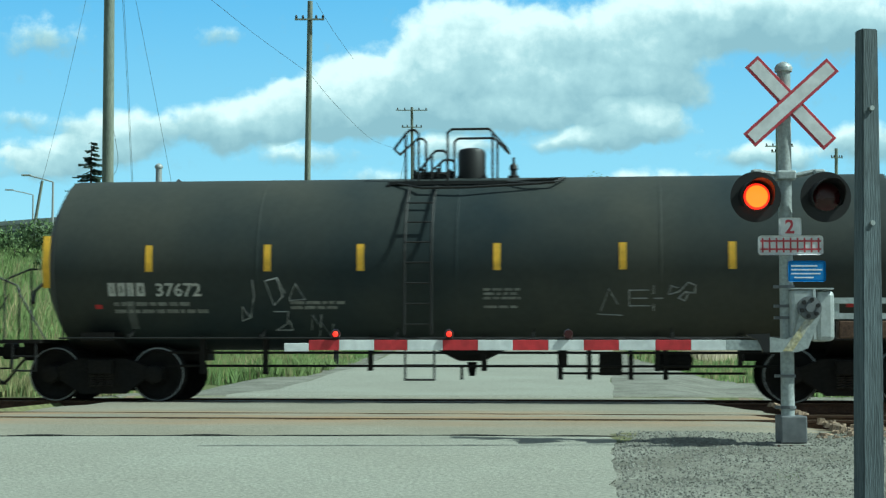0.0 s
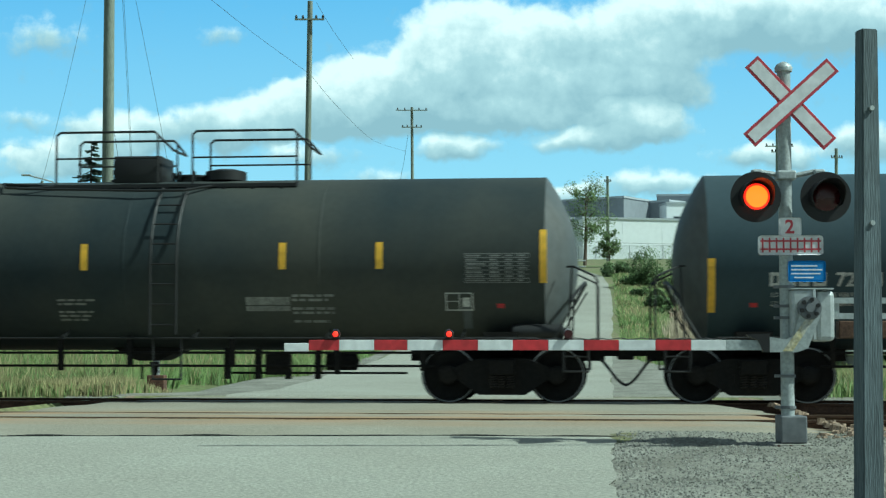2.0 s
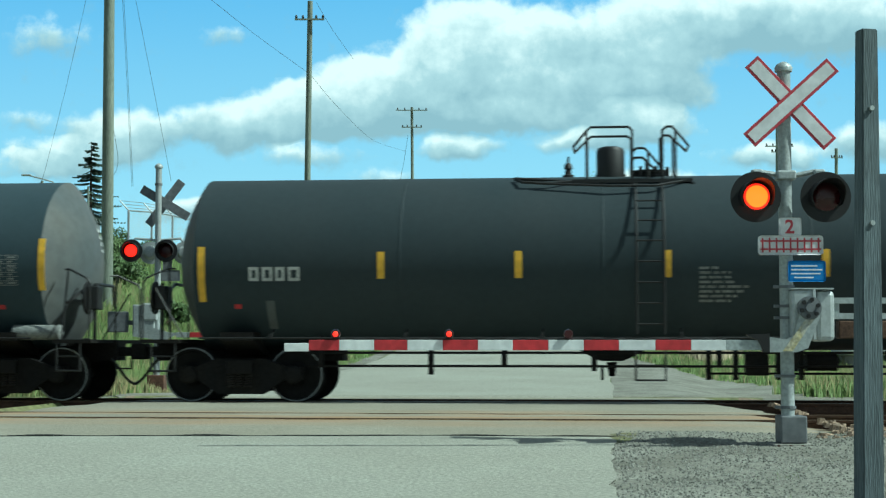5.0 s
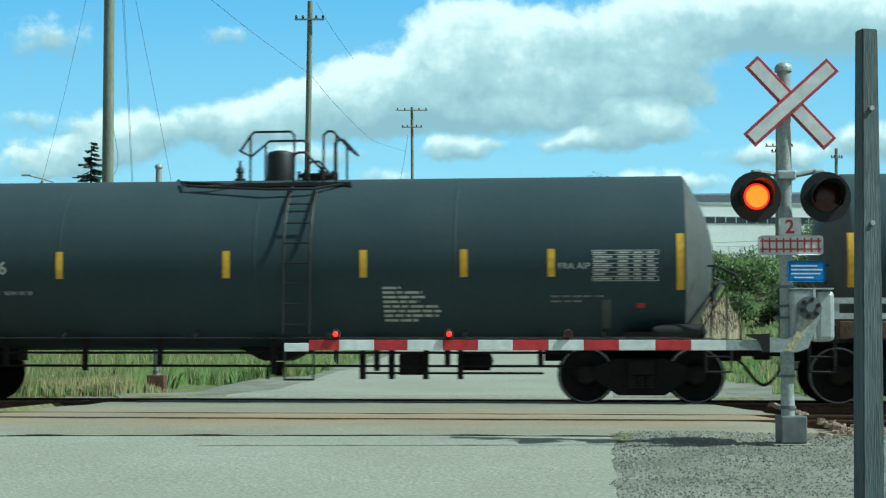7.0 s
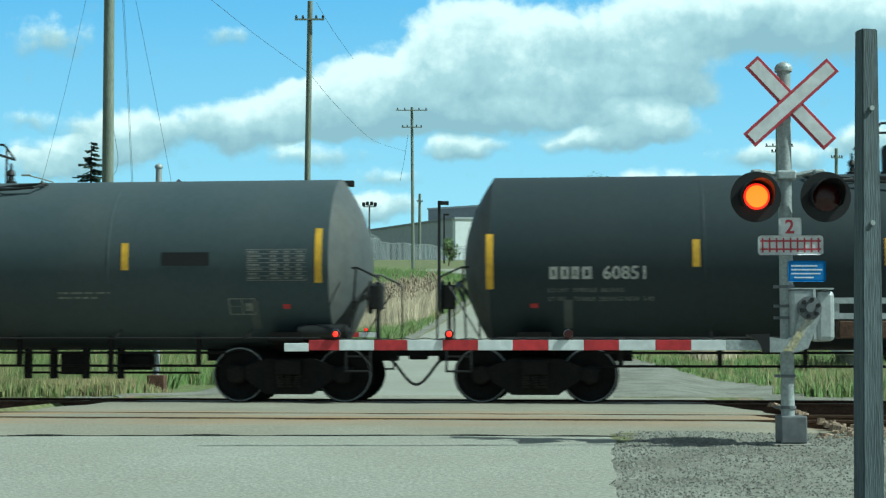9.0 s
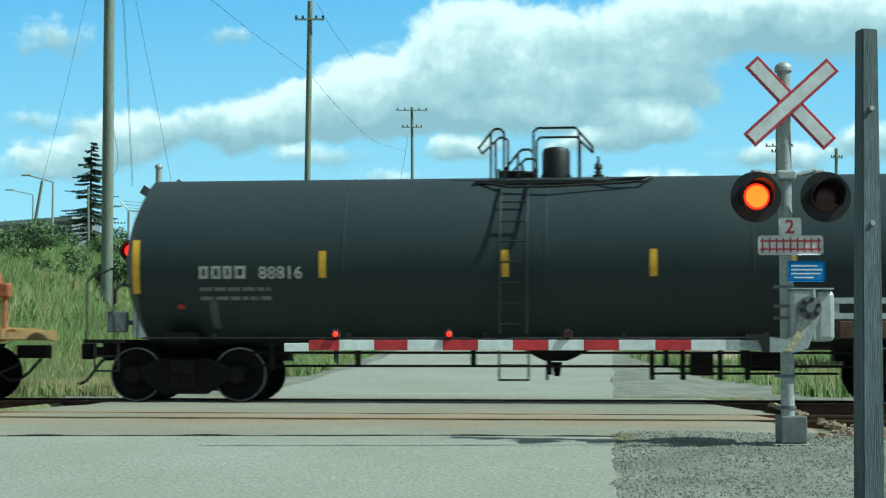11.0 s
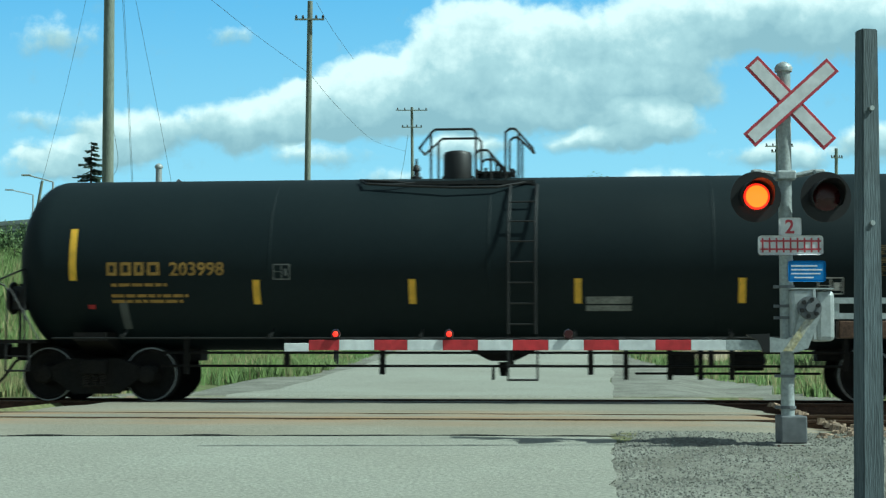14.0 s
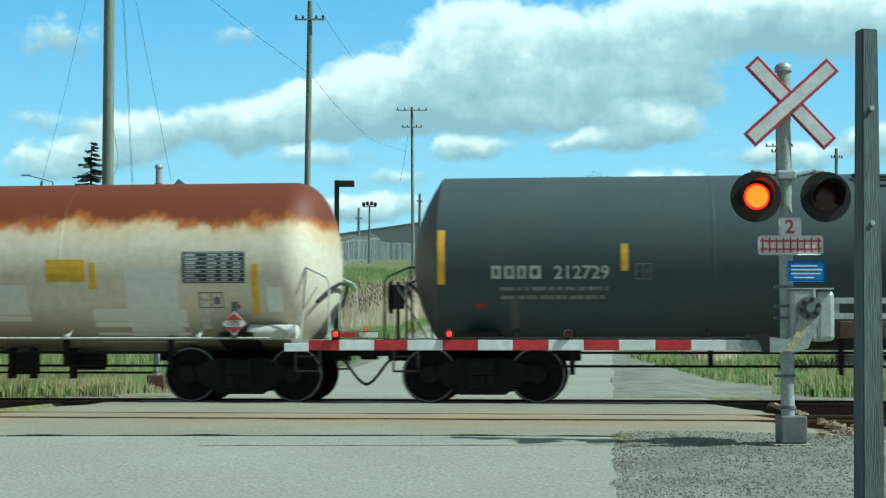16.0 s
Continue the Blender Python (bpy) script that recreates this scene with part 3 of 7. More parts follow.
class Shell:
    """The tank's round side, on which stripes and letters lie."""
    def __init__(self, car, r, zc):
        self.car, self.r, self.zc = car, r, zc

    def put(self, name, x0, x1, z0, z1, material, label="", lift=0.006, lean=0.0, tilt=0.0, parent=None):
        bm = B()
        n = max(1, int((z1 - z0) / 0.12))
        rows = []
        for i in range(n + 1):
            z = z0 + (z1 - z0) * i / n
            row = []
            for d in (0.0, lift):
                y = -math.sqrt(max(0.001, self.r ** 2 - (z - self.zc) ** 2)) - d
                row.append([bm.verts.new((x + lean * (z - z0), y, z)) for x in (x0, x1)])
            rows.append(row)
        for a, b in zip(rows, rows[1:]):
            bm.faces.new((a[1][0], a[1][1], b[1][1], b[1][0]))
            bm.faces.new((a[0][0], a[1][0], b[1][0], b[0][0]))
            bm.faces.new((a[1][1], a[0][1], b[0][1], b[1][1]))
        a, b = rows[0], rows[-1]
        bm.faces.new((a[0][0], a[0][1], a[1][1], a[1][0]))
        bm.faces.new((b[1][0], b[1][1], b[0][1], b[0][0]))
        return part(name, bm, material, parent or self.car, label)

    def text(self, name, string, x, z, size, material, label="", bold=0.0, wide=1.0):
        vs, fs = lettering(string, size, bold)
        bm = B()
        out = [bm.verts.new((x + v[0] * wide, -math.sqrt(max(0.001, self.r ** 2 - (z + v[1] - self.zc) ** 2)) - 0.009, z + v[1])) for v in vs]
        for f in fs:
            try:
                bm.faces.new([out[i] for i in f])
            except ValueError:
                pass
        return part(name, bm, material, self.car, label)

    def lines(self, name, rows, x, z, step, h, material, label="", seed=0):
        """Lines too small to read: bars of about their length, broken into words."""
        rng = random.Random(seed)
        bm = B()
        for i, length in enumerate(rows):
            zz, xx = z - i * step, x
            while xx < x + length:
                w = min(rng.uniform(0.07, 0.24), x + length - xx)
                y = -math.sqrt(max(0.001, self.r ** 2 - (zz - self.zc) ** 2)) - 0.007
                y2 = -math.sqrt(max(0.001, self.r ** 2 - (zz + h - self.zc) ** 2)) - 0.007
                q = [bm.verts.new(p) for p in ((xx, y, zz), (xx + w, y, zz), (xx + w, y2, zz + h), (xx, y2, zz + h))]
                bm.faces.new(q)
                xx += w + 0.035
        return tagged(part(name, bm, material, self.car, label), kind="stuff")

    def stroke(self, name, pts, w, material, label=""):
        bm = B()
        P = [Vector((x, -math.sqrt(max(0.001, self.r ** 2 - (z - self.zc) ** 2)) - 0.006, z)) for x, z in pts]
        pipe(bm, P, w, 4)
        return part(name, bm, material, self.car, label)


def tank_shell(car, half, head, r, zc, paint, power=3.0, n=72):
    prof = []
    for i in range(17):
        k = i / 16                                # power 0: a dished head with a sharp edge; else a rounded one
        s = 1 - k * k if power == 0 else 1 - k
        prof.append((-(half + head * s), r * (k if power == 0 else max(0.0, 1 - s ** power) ** (1 / power))))
    right = [(-a, b) for a, b in prof[::-1]]
    mid = [(-half + 2 * half * i / 14, r) for i in range(1, 14)]
    bm = B()
    turned(bm, prof + mid + right, n, "x", at=(0, 0, zc))
    body = part("tank", bm, paint, car, smooth=True)
    if power == 0:
        # both heads take the paler grey that stands in for sun on them
        body.data.materials.append(M["head"])
        for p in body.data.polygons:
            if abs(p.center.x) > half + 0.004:
                p.material_index = 1
    for sx in (-half * 0.5, -half * 0.02, half * 0.46):   # welded plate seams
        bm = B()
        turned(bm, [(sx - 0.02, r), (sx - 0.012, r + 0.004), (sx + 0.012, r + 0.004), (sx + 0.02, r)], n, "x", at=(0, 0, zc))
        part("weld_seam", bm, paint, body)
    return body


def rails_on_top(car, z, x0, x1, tall, mid, lean, depth=0.62, single=False):
    """A bent-pipe safety rail of the top platform, both sides and an end, or one side alone."""
    for y in (-depth,) if single else (-depth, depth):
        bm = B()
        top = [(x0, y, z), (x0, y, z + tall - 0.06), (x0 + 0.07 * (1 if lean >= 0 else 1), y, z + tall), (x1 - 0.06, y, z + tall), (x1, y, z + tall - 0.06), (x1, y, z)]
        pipe(bm, top, 0.021, 6)
        if mid:
            pipe(bm, [(x0, y, z + tall * 0.52), (x1, y, z + tall * 0.52)], 0.016, 6)
        part("safety_rail", bm, "fitting", car)
    if single:
        return
    bm = B()
    xe = x0 if lean < 0 else x1
    pipe(bm, [(xe, -depth, z + tall - 0.06), (xe + 0.22 * lean, -depth * 0.7, z + tall - 0.3), (xe + 0.22 * lean, depth * 0.7, z + tall - 0.3), (xe, depth, z + tall - 0.06)], 0.02, 6)
    part("end_rail", bm, "fitting", car)


def under_gear(car, tc, z_low=0.86, seed=0, steps_x=0.0, full_sill=True):
    """Stub sills, bolsters, side rails, pipes, brake gear and couplers of one car."""
    rng = random.Random(seed)
    ends = tc + 2.03
    for s in (-1, 1):
        bm = B()
        box(bm, min(s * (tc - 1.6), s * (ends - 0.35)), max(s * (tc - 1.6), s * (ends - 0.35)), -0.25, 0.25, 0.68, 1.02)
        part("stub_sill", bm, "chassis", car)
        bm = B()                                  # body bolster, cradling the tank
        a = [bm.verts.new((s * tc - 0.28, y, z)) for y, z in ((-1.36, 1.16), (-1.36, 1.02), (-0.5, 0.78), (0.5, 0.78), (1.36, 1.02), (1.36, 1.16))]
        b = [bm.verts.new((v.co.x + 0.56, v.co.y, v.co.z)) for v in a]
        for i in range(6):
            bm.faces.new((a[i], a[(i + 1) % 6], b[(i + 1) % 6], b[i]))
        bm.faces.new(a[::-1]), bm.faces.new(b)
        part("bolster", bm, "chassis", car)
        bm = B()                                  # coupler and draft gear
        box(bm, min(s * (ends - 0.5), s * (ends - 0.05)), max(s * (ends - 0.5), s * (ends - 0.05)), -0.09, 0.09, 0.76, 0.92, 0.02)
        box(bm, min(s * (ends - 0.14), s * (ends + 0.06)), max(s * (ends - 0.14), s * (ends + 0.06)), -0.17, 0.13, 0.70, 0.98, 0.03)
        part("coupler", bm, "chassis", car, "knuckle coupler")
        bm = B()                                  # air hose
        hx = s * (ends - 0.42)
        pts = [(hx + s * 0.44 * (i / 10), -0.35, 0.70 - 0.42 * math.sin(math.pi * min(1, i / 10) * 0.5) ** 1.4) for i in range(11)]
        pipe(bm, pts, 0.026, 6)
        part("air_hose", bm, "fitting", car)
        bm = B()                                  # end platform with crossover step
        e0, e1 = s * (tc + 0.95), s * (ends - 0.42)
        box(bm, min(e0, e1), max(e0, e1), -1.46, 1.46, 0.98, 1.04)
        part("end_platform", bm, "chassis", car)
        for y in (-1.44, 1.44):
            bm = B()                              # end handrail frame
            xa, xb = s * (tc + 1.08), s * (ends - 0.46)
            pipe(bm, [(xb, y, 1.02), (xb, y, 1.98), (xb - s * 0.05, y, 2.06), (xa + s * 0.1, y * 0.92, 2.22), (xa, y * 0.85, 2.22)], 0.018, 6)
            pipe(bm, [(xa + s * 0.02, y, 1.02), (xa + s * 0.08, y * 0.92, 2.2)], 0.018, 6)
            pipe(bm, [(xa - s * 0.22, y, 1.04), (xb - s * 0.2, y, 1.9)], 0.015, 6)
            part("end_handrail", bm, "fitting", car)
            bm = B()                              # corner sill step
            sx = s * (tc + 1.22)
            pipe(bm, [(sx - 0.2, y, 1.0), (sx - 0.2, y, 0.52), (sx + 0.2, y, 0.52), (sx + 0.2, y, 1.0)], 0.018, 6)
            pipe(bm, [(sx - 0.2, y, 0.76), (sx + 0.2, y, 0.76)], 0.014, 6)
            part("sill_step", bm, "fitting", car)
    for y in (-1.52, 1.52):                        # long side rod with its standoffs
        bm = B()
        pipe(bm, [(-tc - 0.6, y, 1.06), (tc + 0.6, y, 1.06)], 0.017, 6)
        for i in range(6):
            x = -tc + 0.6 + (2 * tc - 1.2) * i / 5
            pipe(bm, [(x, y, 1.06), (x, y * 0.80, 1.20)], 0.02, 5)
            box(bm, x - 0.03, x + 0.03, y - 0.03, y + 0.03, 1.05, 1.13)
        part("side_rod", bm, "fitting", car, "long grab rod along the side")
    for y, z in ((-0.95, 0.82), (-0.95, 0.60)):
        bm = B()
        pipe(bm, [(-tc + 1.1, y, z), (tc - 1.1, y, z)], 0.022, 6)
        part("brake_pipe", bm, "chassis", car)
    for i in range(7):                             # pipe hangers
        x = -tc + 1.5 + (2 * tc - 3.0) * i / 6 + rng.uniform(-0.3, 0.3)
        low = rng.choice((0.58, 0.58, 0.52, 0.46))
        bm = B()
        box(bm, x - 0.045, x + 0.045, -1.0, -0.92, low, 1.1, 0.008)
        part("pipe_hanger", bm, "chassis", car)
    bm = B()                                       # skid under the bottom outlet
    slab(bm, [(-0.62, 0.90), (0.62, 0.90), (0.28, 0.72), (0.18, 0.68), (-0.18, 0.68), (-0.28, 0.72)], -0.4, 0.4)
    rod(bm, (0, 0, 0.66), (0, 0, 0.42), 0.09, 0.05)
    rod(bm, (-0.16, -0.2, 0.6), (-0.16, -0.2, 0.36), 0.025)
    part("outlet_skid", bm, "chassis", car)
    bm = B()                                       # brake cylinder, reservoir and levers
    x = tc - 3.0
    turned(bm, [(x, 0.02), (x, 0.16), (x + 0.5, 0.16), (x + 0.55, 0.02)], 14, "x", at=(0, -0.5, 0.68))
    box(bm, x - 1.0, x - 0.62, -0.85, -0.55, 0.45, 0.8, 0.02)
    pipe(bm, [(x - 1.6, -0.7, 0.48), (x + 1.4, -0.7, 0.48)], 0.02, 6)
    for i in range(4):
        bx = x - 1.7 + i * 0.55 + rng.uniform(-0.1, 0.1)
        box(bm, bx, bx + 0.08, -0.9, -0.7, 0.38, 0.9)
    part("brake_gear", bm, "chassis", car)
    bm = B()                                       # hanging step under the side ladder
    sx = steps_x
    pipe(bm, [(sx - 0.24, -1.3, 1.1), (sx - 0.24, -1.3, 0.38), (sx + 0.24, -1.3, 0.38), (sx + 0.24, -1.3, 1.1)], 0.018, 6)
    pipe(bm, [(sx - 0.24, -1.3, 0.62), (sx + 0.24, -1.3, 0.62)], 0.014, 6)
    part("ladder_step", bm, "fitting", car)


def side_ladder(car, x, r, zc, top):
    """A pipe ladder, leaning on the shell from the platform and standing off it lower down."""
    bm = B()
    pts = []
    for i in range(12):
        z = 1.12 + (top - 1.12) * i / 11
        yy = -math.sqrt(max(0.09, r * r - (z - zc) ** 2)) if z > zc else -r
        pts.append((z, min(yy, -0.55) - 0.11))
    for sx in (-0.22, 0.22):
        pipe(bm, [(x + sx, y, z) for z, y in pts], 0.022, 6)
    part("ladder", bm, "fitting", car)
    for i in range(8):
        z = 1.28 + i * 0.335
        if z > top - 0.1:
            break
        yy = (-math.sqrt(max(0.09, r * r - (z - zc) ** 2)) if z > zc else -r) - 0.11
        bm = B()
        pipe(bm, [(x - 0.22, yy, z), (x + 0.22, yy, z)], 0.014, 6)
        part("rung", bm, "fitting", car)


def tank_car(x_off, tc, paint, stripes, label, mirror=1, ladder=None, dome=(0.0, 0.24, 0.52), rails="open", mark=None, number=None, style="letter", head=0.52, power=0, seed=0, r=1.475, zc=2.335):
    """A black tank car: origin midway between its trucks, on the rails. mirror: which way its top fittings face."""
    car = thing("tank_car", label, "tank car", "cars of the freight train", pose(x_off, 0, 0))
    CARS.append((car, x_off))
    half, top, m = tc + 0.72, zc + r, mirror
    ladder = (0.48 * m if ladder is None else ladder) + 0.14
    tank_shell(car, half, head, r, zc, paint, power)
    under_gear(car, tc, seed=seed, steps_x=ladder)
    for s in (-1, 1):
        _, sets = truck(car, s * tc)
        WHEELSETS.extend(sets)
    sh = Shell(car, r, zc)
    dx, dr, dh = dome

    def X(a, b):
        return (min(dx + a * m, dx + b * m), max(dx + a * m, dx + b * m))

    bm = B()                                      # grated platform round the fittings
    p0, p1 = X(-0.65, 1.35)
    if rails == "basket":
        p0, p1 = -1.6, 2.65
    if rails == "long":
        p0, p1 = -1.2, 5.3
    for y in (-0.74, 0.5):
        bg = B()
        box(bg, p0, p1, y, y + 0.24, top - 0.17, top - 0.11)
        part("platform_grate", bg, "fitting", car)
    for i in range(int((p1 - p0) / 0.5) + 1):
        bg = B()
        box(bg, p0 + i * 0.5 - 0.03, p0 + i * 0.5 + 0.03, -0.76, 0.76, top - 0.25, top - 0.17)
        part("platform_bracket", bg, "fitting", car)
    e = p0 if m > 0 else p1
    pipe(bm, [(e, -0.74, top - 0.14), (e - 0.35 * m, -0.86, top - 0.18), (e - 0.80 * m, -0.86, top - 0.16), (e - 0.95 * m, -0.62, top - 0.08), (e - 0.3 * m, -0.55, top - 0.10), (e, -0.55, top - 0.14)], 0.022, 6)
    pipe(bm, [(e - 0.6 * m, -0.88, top - 0.18), (dx, -1.02, top - 0.25), (dx + 0.75 * m, -0.98, top - 0.25), (dx + 1.2 * m, -0.74, top - 0.15)], 0.022, 6)
    part("platform_edge_bar", bm, "fitting", car)
    bm = B()                                      # manway with bolts
    mx = dx + 0.66 * m + (0.35 * m if dr > 0.4 else 0)
    turned(bm, [(top - 0.08, 0.02), (top - 0.08, 0.28), (top + 0.06, 0.28), (top + 0.06, 0.34), (top + 0.09, 0.34), (top + 0.12, 0.1), (top + 0.12, 0.02)], 20, "z", at=(mx, 0, 0))
    for i in range(8):
        a = i * math.pi / 4 + 0.3
        box(bm, mx + 0.33 * math.cos(a) - 0.025, mx + 0.33 * math.cos(a) + 0.025, 0.33 * math.sin(a) - 0.025, 0.33 * math.sin(a) + 0.025, top + 0.0, top + 0.15)
    part("manway", bm, "fitting", car, smooth=True)
    bm = B()                                      # protective housing over the valves
    if rails == "basket":
        box(bm, -0.66, 0.2, -0.4, 0.4, top - 0.06, top + 0.42, 0.03)
        turned(bm, [(top, 0.02), (top, 0.36), (top + 0.16, 0.36), (top + 0.2, 0.2), (top + 0.2, 0.02)], 20, "z", at=(1.25, 0, 0))
    else:
        turned(bm, [(top - 0.05, 0.02), (top - 0.05, dr * 1.1), (top + 0.04, dr * 1.1), (top + 0.04, dr), (top + dh * 0.84, dr), (top + dh * 0.95, dr * 0.88), (top + dh, dr * 0.55), (top + dh, 0.01)], 28, "z", at=(dx, 0, 0))
    part("valve_housing", bm, "fitting", car, smooth=True)
    bm = B()                                      # vent valve
    turned(bm, [(top - 0.04, 0.10), (top + 0.04, 0.10), (top + 0.05, 0.06), (top + 0.14, 0.05), (top + 0.15, 0.075), (top + 0.22, 0.065), (top + 0.26, 0.025), (top + 0.36, 0.02)], 14, "z", at=(dx - 0.72 * m - (0.35 * m if dr > 0.4 else 0), 0, 0))
    part("vent_valve", bm, "fitting", car, smooth=True)
    zr = top - 0.14
    if rails == "open":
        grow = 0.14 if dr > 0.4 else 0
        a, b = X(-0.40 - 0.5 * grow, 0.36 + grow)
        rails_on_top(car, zr, a, b, 0.92, False, -m, 0.6)
        a, b = X(0.86 + grow, 1.08 + grow)
        rails_on_top(car, zr, a, b, 0.92, False, m, 0.56)
        a, b = X(0.36 + grow, 0.62 + grow)
        rails_on_top(car, zr, a, b, 0.55, False, m, 0.66)
    elif rails == "basket":
        rails_on_top(car, zr, -1.6, 0.2, 0.95, True, 1)
        rails_on_top(car, zr, 0.81, 2.63, 0.95, True, 1)
    elif rails == "long":
        rails_on_top(car, zr, 0.32, 4.25, 0.95, False, 1, single=True)
        rails_on_top(car, zr, 1.0, 4.5, 0.55, False, 1, 0.68, single=True)
        rails_on_top(car, zr, -1.15, -0.6, 0.92, False, -1)
        rails_on_top(car, zr, 4.9, 5.12, 0.95, False, 1)
        for xx in (1.0, 1.9, 2.8, 3.7):
            bm = B()
            rod(bm, (xx, -0.62, zr), (xx, -0.62, zr + 0.95), 0.019, n=6)
            part("rail_post", bm, "fitting", car)
    side_ladder(car, ladder, r, zc, top - 0.2)
    for x, z0, z1 in stripes:
        sh.put("reflector", x - 0.058, x + 0.058, z0, z1, "yellow")
    for s in (-1, 1):
        sh.put("placard_bracket", s * (tc - 0.55) - 0.07, s * (tc - 0.55) + 0.07, 1.22, 1.68, "head", "grey placard bracket")
        sh.put("marker", s * tc - 0.06, s * tc + 0.06, 1.55, 1.62, "red", "small red reflector")
        bm = B()                                  # brace on the head
        xh = s * (half + head * 0.80)
        pipe(bm, [(xh, -1.28, 1.66), (xh + s * 0.12, -0.9, 1.86), (xh + s * 0.22, -0.3, 2.0), (xh + s * 0.22, 0.5, 2.0), (xh, 1.28, 1.66)], 0.03, 6)
        part("head_brace", bm, "fitting", car)
    for i, w in enumerate((0.5, 0.42, 0.46, 0.3)):   # small stencils on the right head
        z, bm = zc + 0.62 - i * 0.12, B()
        for j in range(4):
            ya = 0.25 + j * w / 4
            q = []
            for yy, zz in ((ya, z), (ya + w / 5, z), (ya + w / 5, z + 0.06), (ya, z + 0.06)):
                k = 1 - (yy * yy + (zz - zc) ** 2) / (r * r)
                q.append(bm.verts.new((half + (head * k if power == 0 else head * max(0, 1 - (1 - k) ** (power / 2)) ** (1 / power)) + 0.012, yy, zz)))
            bm.faces.new(q)
        tagged(part("head_stencil", bm, "letter" if style == "letter" else style, car), kind="stuff")
    turn = -1 if mirror > 0 else 1
    bm = B()                                      # hand-brake stand and wheel
    e = turn * (tc + 1.44)
    rod(bm, (e, -0.75, 1.0), (e, -0.75, 2.0), 0.03)
    box(bm, e - 0.1, e + 0.1, -0.9, -0.6, 1.55, 1.95, 0.02)
    turned(bm, [(e - 0.14, 0.24), (e - 0.14, 0.28), (e - 0.10, 0.28), (e - 0.10, 0.24)], 18, "x", at=(0, -0.75, 1.75))
    for i in range(3):
        a = i * 2.094
        rod(bm, (e - 0.12, -0.75, 1.75), (e - 0.12, -0.75 + 0.26 * math.cos(a), 1.75 + 0.26 * math.sin(a)), 0.02, n=5)
    part("hand_brake", bm, "fitting", car)
    bm = B()                                      # air reservoir on the right end platform
    turned(bm, [(tc + 0.15, 0.02), (tc + 0.2, 0.13), (tc + 1.0, 0.13), (tc + 1.05, 0.02)], 14, "x", at=(0, -1.2, 1.16))
    part("air_reservoir", bm, "letter_dim" if seed % 4 == 1 else "fitting", car, smooth=True)
    if mark:
        mx0, mw, mh, mz = mark                    # owner's mark as four plain blocks
        w = mw / 4.4
        for o, k in ((0, 0.85), (1.15, 0.9), (2.3, 0.8), (3.4, 1.0)):
            t = 0.05                                # each a plain hollow block
            x0, x1 = mx0 + o * w, mx0 + (o + k) * w
            sh.put("owner_mark", x0, x0 + t, mz, mz + mh, style, "plain block of the owner's mark")
            sh.put("owner_mark", x1 - t, x1, mz, mz + mh, style, "plain block of the owner's mark")
            sh.put("owner_mark", x0 + t, x1 - t, mz + mh - t, mz + mh, style, "plain block of the owner's mark")
            sh.put("owner_mark", x0 + t, x1 - t, mz, mz + t, style, "plain block of the owner's mark")
    if number:
        s, nx, nz, size, wide = number
        sh.text("car_number", s, nx, nz, size, style, bold=size * 0.018, wide=wide)
    return car, sh


def data_table(sh, x0, x1, z0, z1, material="letter_dim", seed=0):
    """A stencilled test-data table: frame lines, rows and columns."""
    rng = random.Random(seed)
    bm = B()
    r, zc = sh.r, sh.zc

    def cell(xa, xb, za, zb):
        q = []
        for x, z in ((xa, za), (xb, za), (xb, zb), (xa, zb)):
            q.append(bm.verts.new((x, -math.sqrt(r * r - (z - zc) ** 2) - 0.007, z)))
        bm.faces.new(q)
    n = 7
    for i in range(n + 1):
        z = z0 + (z1 - z0) * i / n
        cell(x0, x1, z - 0.006, z + 0.006)
    for x in (x0, x0 + (x1 - x0) * 0.36, x0 + (x1 - x0) * 0.6, x0 + (x1 - x0) * 0.8, x1):
        cell(x - 0.005, x + 0.005, z0, z1)
    for i in range(n):
        z = z0 + (z1 - z0) * (i + 0.3) / n
        for a, b in ((0.02, 0.33), (0.39, 0.57), (0.63, 0.77), (0.83, 0.97)):
            xa = x0 + (x1 - x0) * a
            xb = xa + (x1 - x0) * (b - a) * rng.uniform(0.55, 1.0)
            cell(xa, xb, z, z + (z1 - z0) * 0.4 / n)
    return tagged(part("data_table", bm, material, sh.car, "stencilled table of test data"), kind="stuff")


def framed_sign(sh, x0, x1, z0, z1, material="letter"):
    bm = B()
    r, zc = sh.r, sh.zc

    def cell(xa, xb, za, zb):
        bm.faces.new([bm.verts.new((x, -math.sqrt(r * r - (z - zc) ** 2) - 0.008, z)) for x, z in ((xa, za), (xb, za), (xb, zb), (xa, zb))])
    t = 0.018
    cell(x0, x1, z0, z0 + t), cell(x0, x1, z1 - t, z1), cell(x0, x0 + t, z0 + t, z1 - t), cell(x1 - t, x1, z0 + t, z1 - t)
    cell((x0 + x1) / 2 - t / 2, (x0 + x1) / 2 + t / 2, z0 + t, z1 - t)
    cell(x0 + t, (x0 + x1) / 2 - t / 2, (z0 + z1) / 2, (z0 + z1) / 2 + t / 2)
    cell((x0 + x1) / 2 + 0.05, x1 - 0.05, z0 + 0.06, z1 - 0.08)
    return part("lubrication_plate", bm, material, sh.car, "white framed stencil plate")


